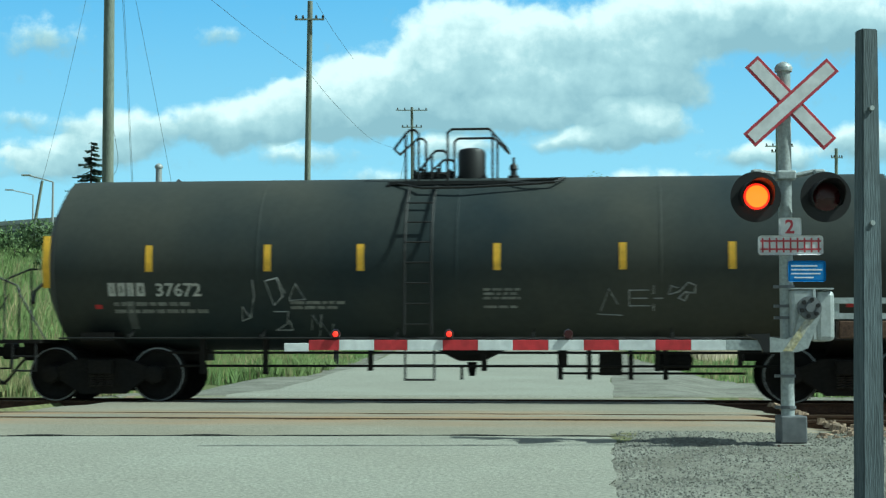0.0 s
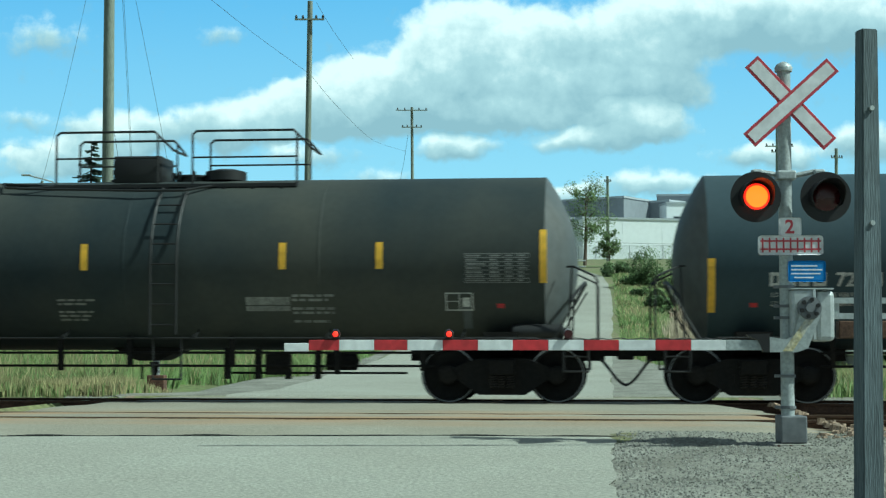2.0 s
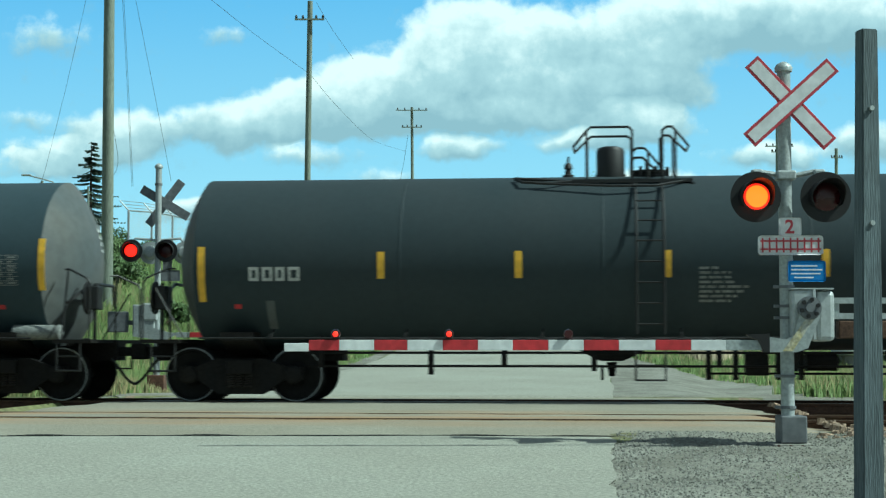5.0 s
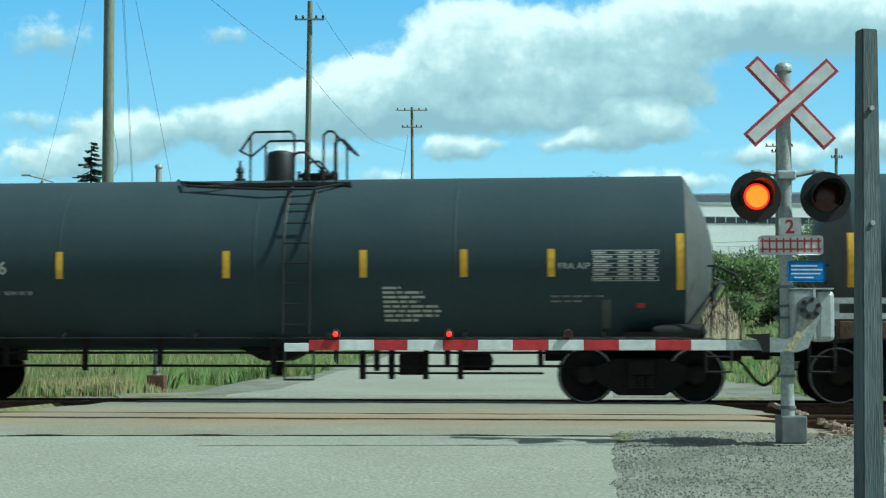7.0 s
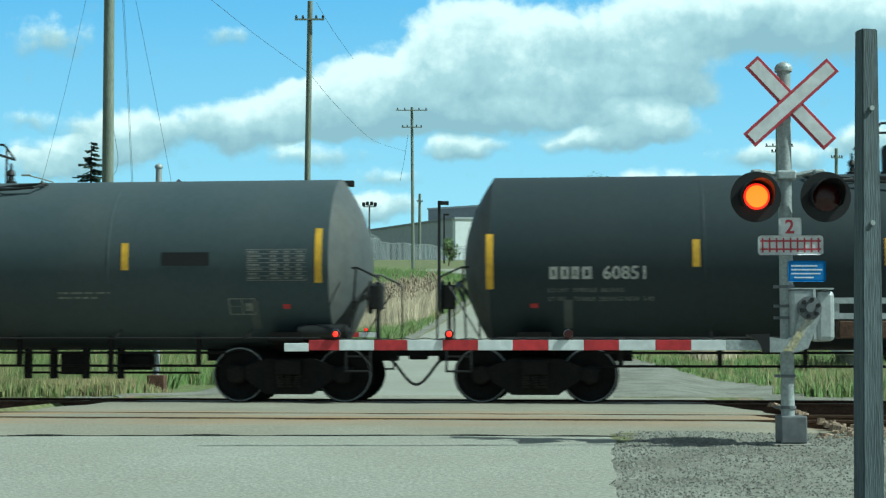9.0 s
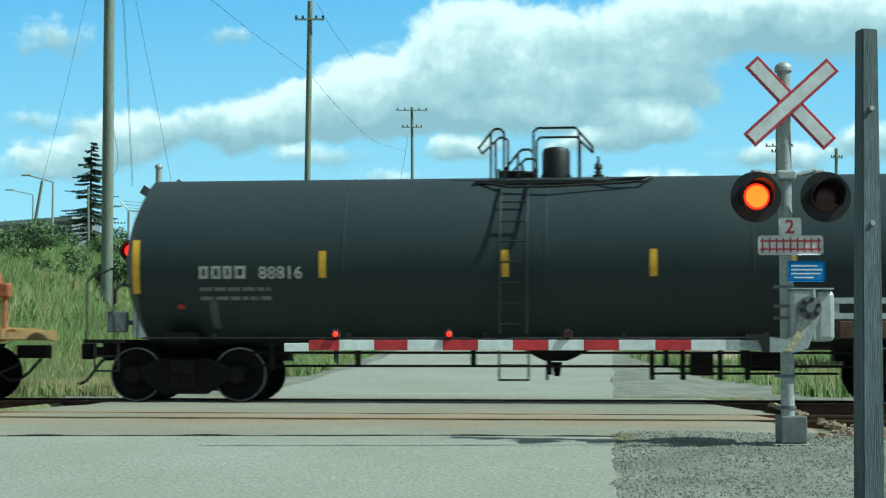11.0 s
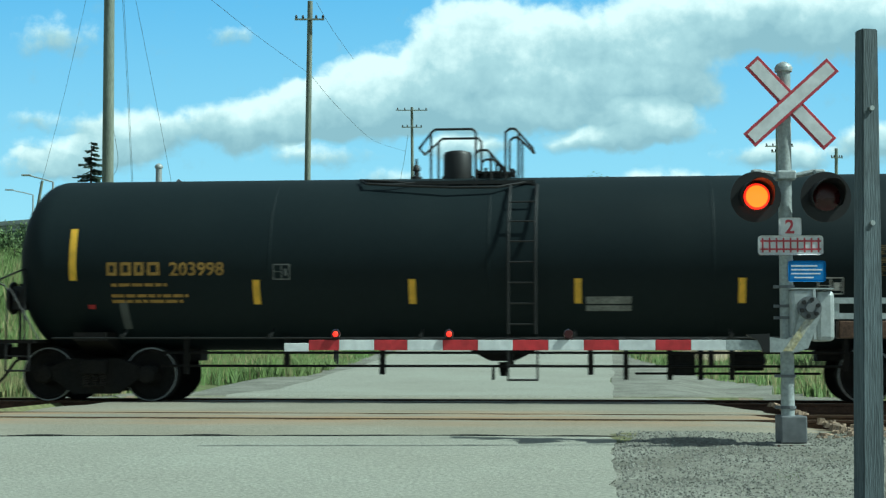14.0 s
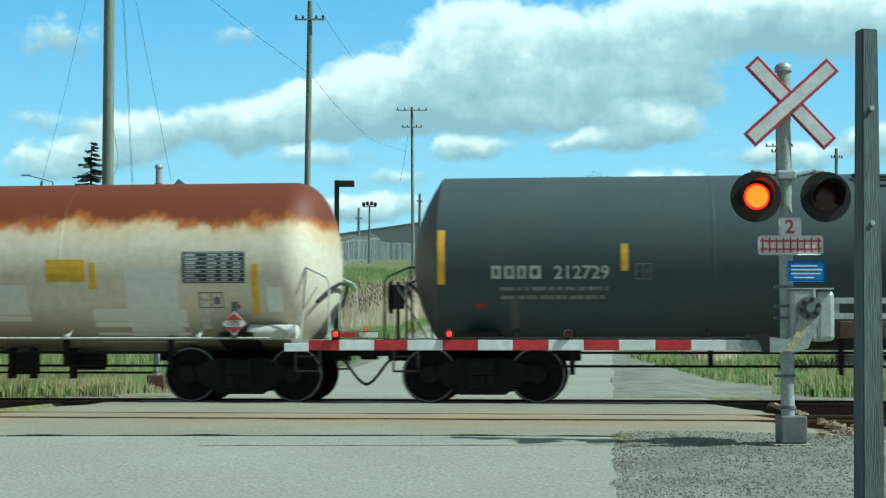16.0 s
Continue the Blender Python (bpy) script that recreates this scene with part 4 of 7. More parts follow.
def placard(sh, x, z, text):
    bm = B()
    y = -sh.r - 0.1
    slab(bm, [(x - 0.2, z), (x, z - 0.2), (x + 0.2, z), (x, z + 0.2)], y, y + 0.012)
    board = part("placard", bm, "signwhite", sh.car, "diamond hazard placard")
    bm = B()
    box(bm, x - 0.05, x + 0.05, y + 0.014, y + 0.03, z - 0.25, z + 0.36)
    part("placard_holder", bm, "head", board, "grey steel holder")
    bm = B()
    slab(bm, [(x - 0.15, z + 0.05), (x + 0.15, z + 0.05), (x, z + 0.17)], y - 0.004, y)
    slab(bm, [(x - 0.15, z - 0.055), (x, z - 0.17), (x + 0.15, z - 0.055)], y - 0.004, y)
    part("placard_colour", bm, "signred", board)
    vs, fs = lettering(text, 0.11, 0.001)
    bm = B()
    out = [bm.verts.new((x - 0.125 + v[0], y - 0.005, z - 0.04 + v[1])) for v in vs]
    for f in fs:
        bm.faces.new([out[i] for i in f])
    part("placard_number", bm, "lampblack", board)


def ends(a, b, xe):
    return [(-xe, a, b), (xe, a, b)]


def mids(xs, z0, z1):
    return [(x, z0, z1) for x in xs]


# A
car, sh = tank_car(-2.298, 6.165, "tank_brown", ends(1.90, 2.77, 7.02) + mids((-5.26, -3.26, -1.71, 0.53, 2.56, 4.30), 2.16, 2.60), "black tank car with chalk scrawls and worn dusty patches", -1, -0.89, mark=(-5.97, 0.62, 0.22, 1.76), number=("37672", -5.17, 1.76, 0.30, 1.05), seed=0)
sh.lines("small_stencils", (1.3, 1.6), -5.9, 1.60, 0.12, 0.06, "letter_dim", seed=1)
sh.lines("small_stencils", (0.9, 0.8), -2.9, 1.62, 0.08, 0.05, "letter_dim", seed=2)
sh.lines("small_stencils", (0.6, 0.55, 0.6, 0, 0.55), 0.3, 1.83, 0.07, 0.04, "letter_dim", seed=3)
for pts in ([(-3.75, 1.35), (-3.6, 1.40), (-3.5, 1.75), (-3.52, 2.02)], [(-3.75, 1.35), (-3.72, 1.58), (-3.62, 1.42)], [(-3.3, 2.0), (-3.18, 1.6), (-3.02, 1.75), (-3.1, 2.05), (-3.3, 2.0)], [(-3.1, 2.05), (-2.98, 1.8)], [(-2.92, 1.7), (-2.8, 1.95), (-2.65, 1.7), (-2.92, 1.68)], [(-3.2, 1.5), (-2.95, 1.5), (-3.0, 1.3), (-3.2, 1.2), (-2.92, 1.2), (-2.95, 1.36)], [(-2.6, 1.2), (-2.55, 1.45), (-2.45, 1.25), (-2.4, 1.45)], [(-2.5, 1.1), (-2.42, 1.32), (-2.3, 1.1), (-2.22, 1.3)],
            [(2.2, 1.5), (2.33, 1.85), (2.48, 1.6)], [(2.15, 1.45), (2.55, 1.43)], [(2.65, 1.83), (2.98, 1.83)], [(2.66, 1.83), (2.66, 1.58), (3.0, 1.58)], [(2.7, 1.7), (2.95, 1.7)], [(3.05, 1.9), (3.05, 1.5)], [(3.05, 1.7), (3.2, 1.7)],
            [(3.45, 1.86), (3.32, 1.9), (3.30, 1.76), (3.45, 1.8), (3.6, 1.95), (3.72, 1.9), (3.7, 1.78), (3.55, 1.8), (3.45, 1.70), (3.55, 1.66), (3.6, 1.78)]):
    sh.stroke("chalk_scrawl", pts, 0.011, "chalk", "white chalk scrawl")
# B
car, sh = tank_car(-18.60, 6.15, "tank_blue", ends(1.47, 2.33, 6.82) + mids((-3.90, -1.75, 1.2, 4.01), 1.88, 2.32), "blue-black tank car with a wide valve dome", -1, -1.27, dome=(0.12, 0.47, 0.52), mark=(-5.9, 0.88, 0.22, 1.88), number=("72281", -4.87, 1.88, 0.31, 1.0), seed=1)
sh.text("load_limit", "LD LMT  188300 LB  85 400 KG", -5.88, 1.71, 0.105, "letter")
sh.text("light_weight", "LT WT    74700 LB  33 900 KG", -5.88, 1.57, 0.105, "letter")
sh.lines("small_stencils", (0.36, 0.3, 0.28), 0.45, 2.82, 0.09, 0.05, "letter", seed=4)
sh.lines("small_stencils", (0.68, 0.5, 0.55, 0.6, 0, 0.5, 0.5, 0.45, 0, 0.6, 0.5, 0, 0.45, 0.5, 0.5), 0.42, 2.07, 0.065, 0.035, "letter", seed=5)
sh.lines("small_stencils", (0.95, 0.95, 0.5, 0.45), 2.2, 1.80, 0.065, 0.035, "letter_dim", seed=6)
sh.text("inspection_mark", "FRA AIP", 4.86, 2.16, 0.15, "letter_dim")
data_table(sh, 5.45, 6.5, 1.88, 2.32, seed=1)
# C
car, sh = tank_car(-34.96, 6.15, "tank_brown", ends(1.95, 2.82, 6.85) + mids((-4.9, -2.68, -0.8, 2.56, 4.17), 2.19, 2.63), "dusty black tank car with two railed top baskets", 1, 0.45, rails="basket", mark=(-5.82, 0.72, 0.20, 1.98), number=("89747", -4.82, 1.98, 0.28, 1.05), style="letter_dim", seed=2)
sh.lines("small_stencils", (1.3, 1.8), -5.78, 1.72, 0.15, 0.06, "letter_dim", seed=7)
framed_sign(sh, -3.42, -3.16, 1.93, 2.18, "letter_dim")
sh.put("patch", 1.92, 2.66, 1.51, 1.74, "letter_dim", "faded rectangular label")
sh.lines("small_stencils", (0.7, 0.6, 0, 0.7, 0.7, 0, 0.6), 2.7, 1.74, 0.07, 0.04, "letter_dim", seed=8)
sh.lines("small_stencils", (0.65, 0.5, 0, 0.6, 0.55, 0.5), -1.3, 1.68, 0.065, 0.035, "letter_dim", seed=9)
framed_sign(sh, 5.25, 5.7, 1.51, 1.80)
data_table(sh, 5.57, 6.62, 1.96, 2.43, seed=2)
# D
car, sh = tank_car(-51.29, 6.16, "tank_grey", ends(1.78, 2.69, 6.78) + mids((-4.12, -0.95, 1.56, 3.98), 1.99, 2.43), "black tank car with grey upper sheen and yellow label", 1, 0.48, dome=(-0.1, 0.24, 0.5), mark=(-6.03, 0.85, 0.23, 2.0), number=("67738", -5.13, 2.0, 0.32, 0.98), seed=3)
sh.text("load_limit", "LD LMT  191800 LBS 87000 KGS", -6.0, 1.80, 0.10, "letter_dim")
sh.text("light_weight", "LT  WT    71000 LBS 32200 KGS  NEW 03-93", -6.0, 1.65, 0.10, "letter_dim")
sh.put("yellow_label", -1.43, -0.76, 1.47, 1.81, "gold", "yellow warning label")
sh.lines("small_stencils", (0.45, 0.5, 0.45, 0, 0.9, 0.75), 1.7, 2.2, 0.07, 0.04, "letter_dim", seed=10)
sh.lines("small_stencils", (0.55, 0.5), 4.5, 1.72, 0.07, 0.04, "letter_dim", seed=11)
framed_sign(sh, 5.28, 5.72, 1.45, 1.74)
data_table(sh, 5.59, 6.5, 1.9, 2.45, seed=3)
# E
car, sh = tank_car(-67.65, 6.165, "tank", ends(1.66, 2.57, 6.75) + mids((-3.75, -1.5, 0.9, 3.39), 2.03, 2.47), "black tank car with faded stencils", 1, 0.48, seed=4, mark=(-5.95, 0.85, 0.23, 2.0))
sh.lines("small_stencils", (0.3, 0.5, 0.5, 0.55, 0.8, 0.7, 0.6, 0.5), 1.4, 2.16, 0.075, 0.04, "letter_dim", seed=12)
sh.text("inspection_mark", "FRA AIP", 5.14, 2.18, 0.15, "letter_dim")
data_table(sh, 5.66, 6.68, 1.95, 2.44, seed=4)
# F
car, sh = tank_car(-84.04, 6.17, "tank_blue", ends(1.86, 2.73, 6.91) + mids((-3.75, -1.55, 0.68, 3.5), 2.12, 2.56), "blue-black tank car with bright white lettering", -1, -0.80, mark=(-5.95, 0.80, 0.23, 2.05), number=("68337", -4.92, 2.05, 0.32, 1.0), seed=5)
sh.text("load_limit", "LD LMT  191800 LBS 87000 KGS", -5.93, 1.83, 0.10, "letter")
sh.text("light_weight", "LT  WT    71200 LBS 32300 KGS    LGN 12-93", -5.93, 1.69, 0.10, "letter")
sh.lines("small_stencils", (0.7,), -5.95, 1.42, 0.07, 0.025, "letter_dim", seed=13)
sh.put("yellow_label", 0.02, 0.39, 1.24, 1.53, "gold", "yellow warning label")
sh.text("inspection_mark", "FRA AIP", 4.9, 2.2, 0.15, "letter")
data_table(sh, 5.45, 6.5, 1.95, 2.45, seed=5)
# H
car, sh = tank_car(-100.47, 6.20, "tank_blue", ends(1.83, 2.74, 6.83) + mids((-3.44, -0.6, 1.69, 3.34, 4.76), 2.05, 2.50), "blue-black tank car with white stencils", 1, 0.46, mark=(-5.99, 0.82, 0.23, 2.13), number=("59656", -5.12, 2.13, 0.31, 1.0), seed=6)
sh.text("load_limit", "LD LMT   191400 LBS  86800 KGS", -5.95, 1.92, 0.10, "letter")
sh.text("light_weight", "LT  WT      71600 LBS  32500 KGS   NEW 08-98", -5.95, 1.78, 0.10, "letter")
sh.lines("small_stencils", (0.7,), -5.95, 1.44, 0.07, 0.025, "letter_dim", seed=14)
sh.lines("small_stencils", (0.3, 0.65, 0.7, 0.6, 0.9, 0.95, 0.9, 0.55), 2.0, 1.86, 0.075, 0.04, "letter", seed=15)
sh.text("inspection_mark", "FRA AIP", 4.87, 2.17, 0.15, "letter")
data_table(sh, 5.42, 6.48, 1.98, 2.47, "letter", seed=6)
sh.lines("small_stencils", (0.85, 0.5), 4.75, 1.72, 0.08, 0.03, "letter_dim", seed=16)
# I
car, sh = tank_car(-116.91, 6.175, "tank", ends(1.85, 2.75, 6.89) + mids((-3.57, -0.55, 1.29, 3.51), 2.20, 2.64), "black tank car with gold warning panel and old lettering", 1, 0.51, dome=(-0.16, 0.24, 0.5), mark=(-5.92, 0.68, 0.20, 2.01), number=("60851", -5.07, 2.01, 0.30, 1.0), seed=7)
sh.text("load_limit", "LD LMT  189500LB  86050KG", -5.95, 1.80, 0.10, "letter_dim")
sh.text("light_weight", "LT WT    73300LB  33250KG NEW  5-90", -5.95, 1.66, 0.10, "letter_dim")
sh.put("yellow_label", 2.07, 2.82, 1.83, 2.08, "gold", "yellow warning label")
sh.lines("small_stencils", (0.8, 0.65, 0, 0.6, 0.7, 0.65, 0, 0.8), 2.05, 1.76, 0.07, 0.035, "letter", seed=17)
sh.lines("small_stencils", (0.75, 0.6), 3.45, 1.76, 0.08, 0.035, "letter_dim", seed=18)
framed_sign(sh, 5.3, 5.75, 1.47, 1.74)
data_table(sh, 5.58, 6.62, 1.98, 2.46, "letter_dim", seed=7)
# J
car, sh = tank_car(-133.35, 6.175, "tank_grey", ends(1.97, 2.87, 6.73) + mids((-3.5, -1.0, 0.65, 3.47), 2.19, 2.64), "grey-black tank car with worn dusty side", -1, -1.2, dome=(0.2, 0.24, 0.5), seed=8)
sh.put("patch", 4.1, 4.9, 2.26, 2.48, "fitting", "freshly painted black patch")
sh.lines("small_stencils", (0.9, 0.7), 2.3, 1.80, 0.08, 0.03, "letter_dim", seed=19)
framed_sign(sh, 5.2, 5.65, 1.45, 1.72, "letter_dim")
data_table(sh, 5.53, 6.53, 2.01, 2.52, "letter_dim", seed=8)
# K
car, sh = tank_car(-149.85, 6.20, "tank", ends(1.80, 2.69, 6.93) + mids((-3.79, -0.79, 1.6, 3.8), 2.05, 2.49), "black tank car with white stencilled number", -1, -0.8, mark=(-5.86, 0.78, 0.21, 2.04), number=("88816", -4.86, 2.04, 0.29, 1.02), seed=9)
sh.lines("small_stencils", (1.2, 1.2), -5.86, 1.84, 0.15, 0.06, "letter_dim", seed=20)
# U
car, sh = tank_car(-191.40, 6.82, "tank_dark", [(-7.1, 2.02, 2.89), (7.02, 2.02, 2.90)] + mids((-3.99, -1.4, 1.3, 3.92), 1.62, 2.02), "black tank car with round ends and gold lettering", 1, 0.26, dome=(-0.78, 0.25, 0.48), mark=(-6.52, 0.90, 0.22, 2.1), number=("203998", -5.45, 2.1, 0.31, 1.0), style="gold", head=0.78, power=2.3, seed=10)
sh.lines("small_stencils", (0.95, 0, 1.3, 1.2), -6.45, 1.92, 0.09, 0.05, "gold", seed=21)
framed_sign(sh, -3.7, -3.42, 2.02, 2.28, "letter_dim")
framed_sign(sh, 5.1, 5.5, 1.75, 2.02)
sh.put("patch", 1.43, 2.16, 1.5, 1.73, "letter_dim", "faded rectangular label")
data_table(sh, 5.82, 6.86, 2.05, 2.52, "gold_dim", seed=10)
placard(sh, 6.74, 1.39, "1202")
# M
car, sh = tank_car(-210.55, 8.22, "tank_grey", ends(1.93, 2.82, 8.86) + mids((-5.89, -3.31, -0.28, 2.23, 5.27), 2.14, 2.58), "long grey-black pressure tank car with railed walkway", 1, 4.47, dome=(0.12, 0.42, 0.46), rails="long", mark=(-8.04, 0.80, 0.21, 2.02), number=("212729", -7.03, 2.02, 0.30, 1.0), seed=11)
sh.lines("small_stencils", (1.75, 1.7), -7.9, 1.83, 0.14, 0.06, "letter_dim", seed=22)
framed_sign(sh, -5.72, -5.46, 2.0, 2.26, "letter_dim")
sh.put("yellow_label", 5.41, 6.13, 2.06, 2.31, "gold", "yellow warning label")
sh.put("pale_panel", 6.22, 7.37, 2.11, 2.23, "letter_dim", "pale stencil panel")
sh.put("pale_panel", 6.22, 7.5, 1.95, 2.06, "letter_dim", "pale stencil panel")
sh.text("cargo_name", "NON ODORIZED", 5.05, 1.86, 0.13, "letter", bold=0.003)
for i, w in enumerate(("LIQUEFIED", "PETROLEUM", "GAS")):
    sh.text("cargo_name", w, 5.33, 1.52 - i * 0.12, 0.12, "letter_dim", bold=0.002)
framed_sign(sh, 7.02, 7.48, 1.58, 1.86)
data_table(sh, 7.74, 8.73, 2.04, 2.5, "letter_dim", seed=11)
placard(sh, 8.28, 1.34, "1075")
# N
car, sh = tank_car(-229.0, 6.17, "white_tank", [(6.5, 1.44, 2.28), (3.75, 1.88, 2.32)], "dirty white tank car with heavy rust on its crown", 1, 0.5, head=0.78, power=2.3, seed=12, zc=2.29)
sh.put("yellow_label", 2.95, 3.62, 2.0, 2.37, "yellow", "yellow warning label")
sh.put("data_plate", 5.28, 6.33, 1.97, 2.49, "navy", "dark blue data plate")
data_table(sh, 5.3, 6.31, 1.99, 2.47, "letter", seed=12)
sh.put("patch", 4.3, 5.2, 1.1, 2.2, "white_patch", "fresh white paint patch", lift=0.004)
sh.put("patch", 3.7, 5.3, 1.0, 1.55, "white_patch", "fresh white paint patch", lift=0.003)
sh.put("patch", 6.7, 6.95, 1.5, 1.9, "white_patch", "fresh white paint patch", lift=0.003)
sh.put("patch", 0.6, 2.6, 1.35, 1.95, "white_patch", "fresh white paint patch", lift=0.003)
framed_sign(sh, 5.54, 5.95, 1.56, 1.82, "signback")
placard(sh, 6.19, 1.3, "1075")
for ob in car.children:                       # its rods, rails and brackets are painted white too
    if ob.name.split(".")[0] in ("side_rod", "end_handrail", "air_reservoir", "placard_bracket", "end_platform"):
        ob.data.materials[0] = M["flat_white"]


# depressed-deck flat car
def owner_plate(black):
    """The owner's mark, as plain shapes."""
    for i in range(3):
        xa = 5.7 + (i - 1) * 0.27
        bm = B()
        slab(bm, [(xa - 0.11, 1.55), (xa - 0.11, 1.50), (xa - 0.04, 1.50), (xa - 0.04, 1.42), (xa + 0.04, 1.42), (xa + 0.04, 1.50), (xa + 0.11, 1.50), (xa + 0.11, 1.55)], -1.433, -1.4285)
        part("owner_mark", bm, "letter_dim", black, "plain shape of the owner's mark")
    bm = B()
    box(bm, 5.64, 5.86, -1.433, -1.4285, 1.22, 1.30, 0.002)
    part("owner_mark", bm, "letter_dim", black, "plain shape of the owner's mark")


def flat_car(x_off):
    car = thing("flat_car", "weathered yellow flat car with low deck between goosenecks", "flat car", "cars of the freight train", pose(x_off, 0, 0))
    CARS.append((car, x_off))
    for s in (-1, 1):
        for c in (5.83, 9.42):
            _, sets = truck(car, s * c)
            WHEELSETS.extend(sets)
        hood = [(7.87, 1.73), (4.9, 1.73), (4.66, 1.71), (4.42, 1.63), (4.24, 1.50), (4.11, 1.33), (4.05, 1.15), (4.02, 0.95), (3.96, 0.82), (3.86, 0.73), (3.70, 0.66), (3.35, 0.62), (3.35, 0.22), (3.85, 0.22), (4.35, 0.32), (4.75, 0.62), (4.95, 1.02), (7.87, 1.05)]
        o = [(s * x, z) for x, z in hood]
        for y in (-1.42, 1.22):
            bm = B()
            slab(bm, o, y, y + 0.2)
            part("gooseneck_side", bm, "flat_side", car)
        bm = B()
        curve = [(s * (x - 0.015), z + 0.012) for x, z in ((5.0, 1.735), (4.66, 1.715), (4.42, 1.635), (4.24, 1.505), (4.11, 1.335), (4.05, 1.155), (4.02, 0.955), (3.96, 0.825), (3.86, 0.735), (3.70, 0.665))]
        back = [(x + s * 0.1, z - 0.1) for x, z in curve[::-1]]
        slab(bm, curve + back, -1.2, 1.44)
        part("gooseneck_deck", bm, "flat_white", car, "bleached curved deck", smooth=True)
        bm = B()
        box(bm, min(s * 5.0, s * 7.85), max(s * 5.0, s * 7.85), -1.21, 1.21, 1.60, 1.715)
        box(bm, min(s * 6.6, s * 7.85), max(s * 6.6, s * 7.85), -0.3, 0.3, 0.80, 1.4)
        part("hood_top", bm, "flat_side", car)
        bm = B()
        pa, pb = (5.15, 6.25) if s > 0 else (-7.33, -5.10)
        box(bm, pa, pb, -1.428, -1.42, 1.09, 1.66)
        black = part("black_panel", bm, "chassis", car, "black painted panel")
        if s > 0:
            owner_plate(black)
        bm = B()
        xa = s * 7.0
        box(bm, xa - 0.22, xa + 0.22, -1.434, -1.42, 1.37, 1.62)
        part("data_plate", bm, "chassis", car)
        bm = B()
        box(bm, min(s * 7.2, s * 7.8), max(s * 7.2, s * 7.8), -1.432, -1.42, 1.30, 1.40)
        part("reflector", bm, "yellow", car)
        for bx in (0.1, 1.9, 3.5):
            bm = B()
            box(bm, s * bx - 0.22, s * bx + 0.22, -1.466, -1.46, 0.38, 0.50)
            part("reflector", bm, "gold", car)
        # end platform over the outer truck
        bm = B()
        box(bm, min(s * 8.15, s * 11.2), max(s * 8.15, s * 11.2), -1.35, 1.35, 1.04, 1.22, 0.01)
        box(bm, min(s * 8.15, s * 10.9), max(s * 8.15, s * 10.9), -1.3, 1.3, 1.22, 1.26)
        plat = part("end_platform", bm, "flat_yellow", car)
        bm = B()
        slab(bm, [(s * 5.2, 0.80), (s * 6.5, 0.80), (s * 6.8, 0.98), (s * 10.6, 0.98), (s * 10.4, 0.72), (s * 8.6, 0.62), (s * 8.2, 0.45), (s * 7.1, 0.45), (s * 6.7, 0.62), (s * 5.4, 0.72)], -0.45, 0.45)
        part("span_bolster", bm, "chassis", car)
        bm = B()
        turned(bm, [(s * 8.3, 0.02), (s * 8.33, 0.14), (s * 8.38, 0.19), (s * 9.05, 0.19), (s * 9.1, 0.14), (s * 9.14, 0.02)], 18, "x", at=(0, -0.85, 1.45))
        part("air_tank", bm, "flat_yellow", plat, "yellow air tank", smooth=True)
        bm = B()
        box(bm, s * 8.75 - 0.1, s * 8.75 + 0.1, -1.05, -1.03, 1.36, 1.56)
        part("tank_plate", bm, "letter", plat)
        bm = B()                                     # valves, pipes and brake rigging
        pipe(bm, [(s * 9.14, -0.85, 1.45), (s * 9.7, -0.8, 1.45), (s * 9.9, -0.8, 1.30), (s * 10.6, -0.9, 1.32), (s * 10.8, -0.9, 1.2)], 0.03, 6)
        pipe(bm, [(s * 9.2, -0.5, 1.4), (s * 9.9, -0.5, 1.5), (s * 10.5, -0.5, 1.3)], 0.025, 6)
        for i in range(3):
            pipe(bm, [(s * (8.25 + i), -1.3, 1.2), (s * (8.25 + i), -1.3, 1.42), (s * (8.65 + i), -1.3, 1.42), (s * (8.65 + i), -1.3, 1.2)], 0.018, 6)
        part("piping", bm, "flat_yellow", plat)
        bm = B()
        box(bm, s * 9.62 - 0.12, s * 9.62 + 0.12, -0.95, -0.6, 1.3, 1.62, 0.03)
        box(bm, s * 9.9 - 0.14, s * 9.9 + 0.14, -0.8, -0.5, 1.28, 1.52, 0.05)
        part("brake_valve", bm, "chassis", plat)
        bm = B()                                     # hand-brake post
        rod(bm, (s * 11.15, -1.1, 1.0), (s * 11.15, -1.1, 1.95), 0.05)
        box(bm, s * 11.15 - 0.14, s * 11.15 + 0.1, -1.2, -1.0, 1.75, 2.0, 0.03)
        turned(bm, [(s * 11.0 - 0.02, 0.22), (s * 11.0 + 0.02, 0.26)], 14, "x", at=(0, -1.1, 1.95))
        rod(bm, (s * 11.15, -1.1, 1.2), (s * 11.35, -1.1, 1.2), 0.02)
        pipe(bm, [(s * 11.0, -1.3, 1.1), (s * 11.0, -1.3, 0.75), (s * 10.7, -1.3, 0.75), (s * 10.7, -1.3, 1.1)], 0.02, 6)
        part("hand_brake", bm, "orange", plat, "rust-orange hand-brake post")
        bm = B()
        box(bm, min(s * 11.0, s * 11.55), max(s * 11.0, s * 11.55), -0.15, 0.15, 0.72, 0.95, 0.02)
        part("coupler", bm, "chassis", car)
        bm = B()
        pipe(bm, [(s * (10.6 + i * 0.11), -0.5, 0.72 - 0.38 * math.sin(math.pi * i / 9)) for i in range(10)], 0.028, 6)
        pipe(bm, [(s * (10.4 + i * 0.10), -0.8, 0.62 - 0.16 * math.sin(math.pi * i / 9)) for i in range(10)], 0.022, 6)
        part("air_hose", bm, "fitting", car)
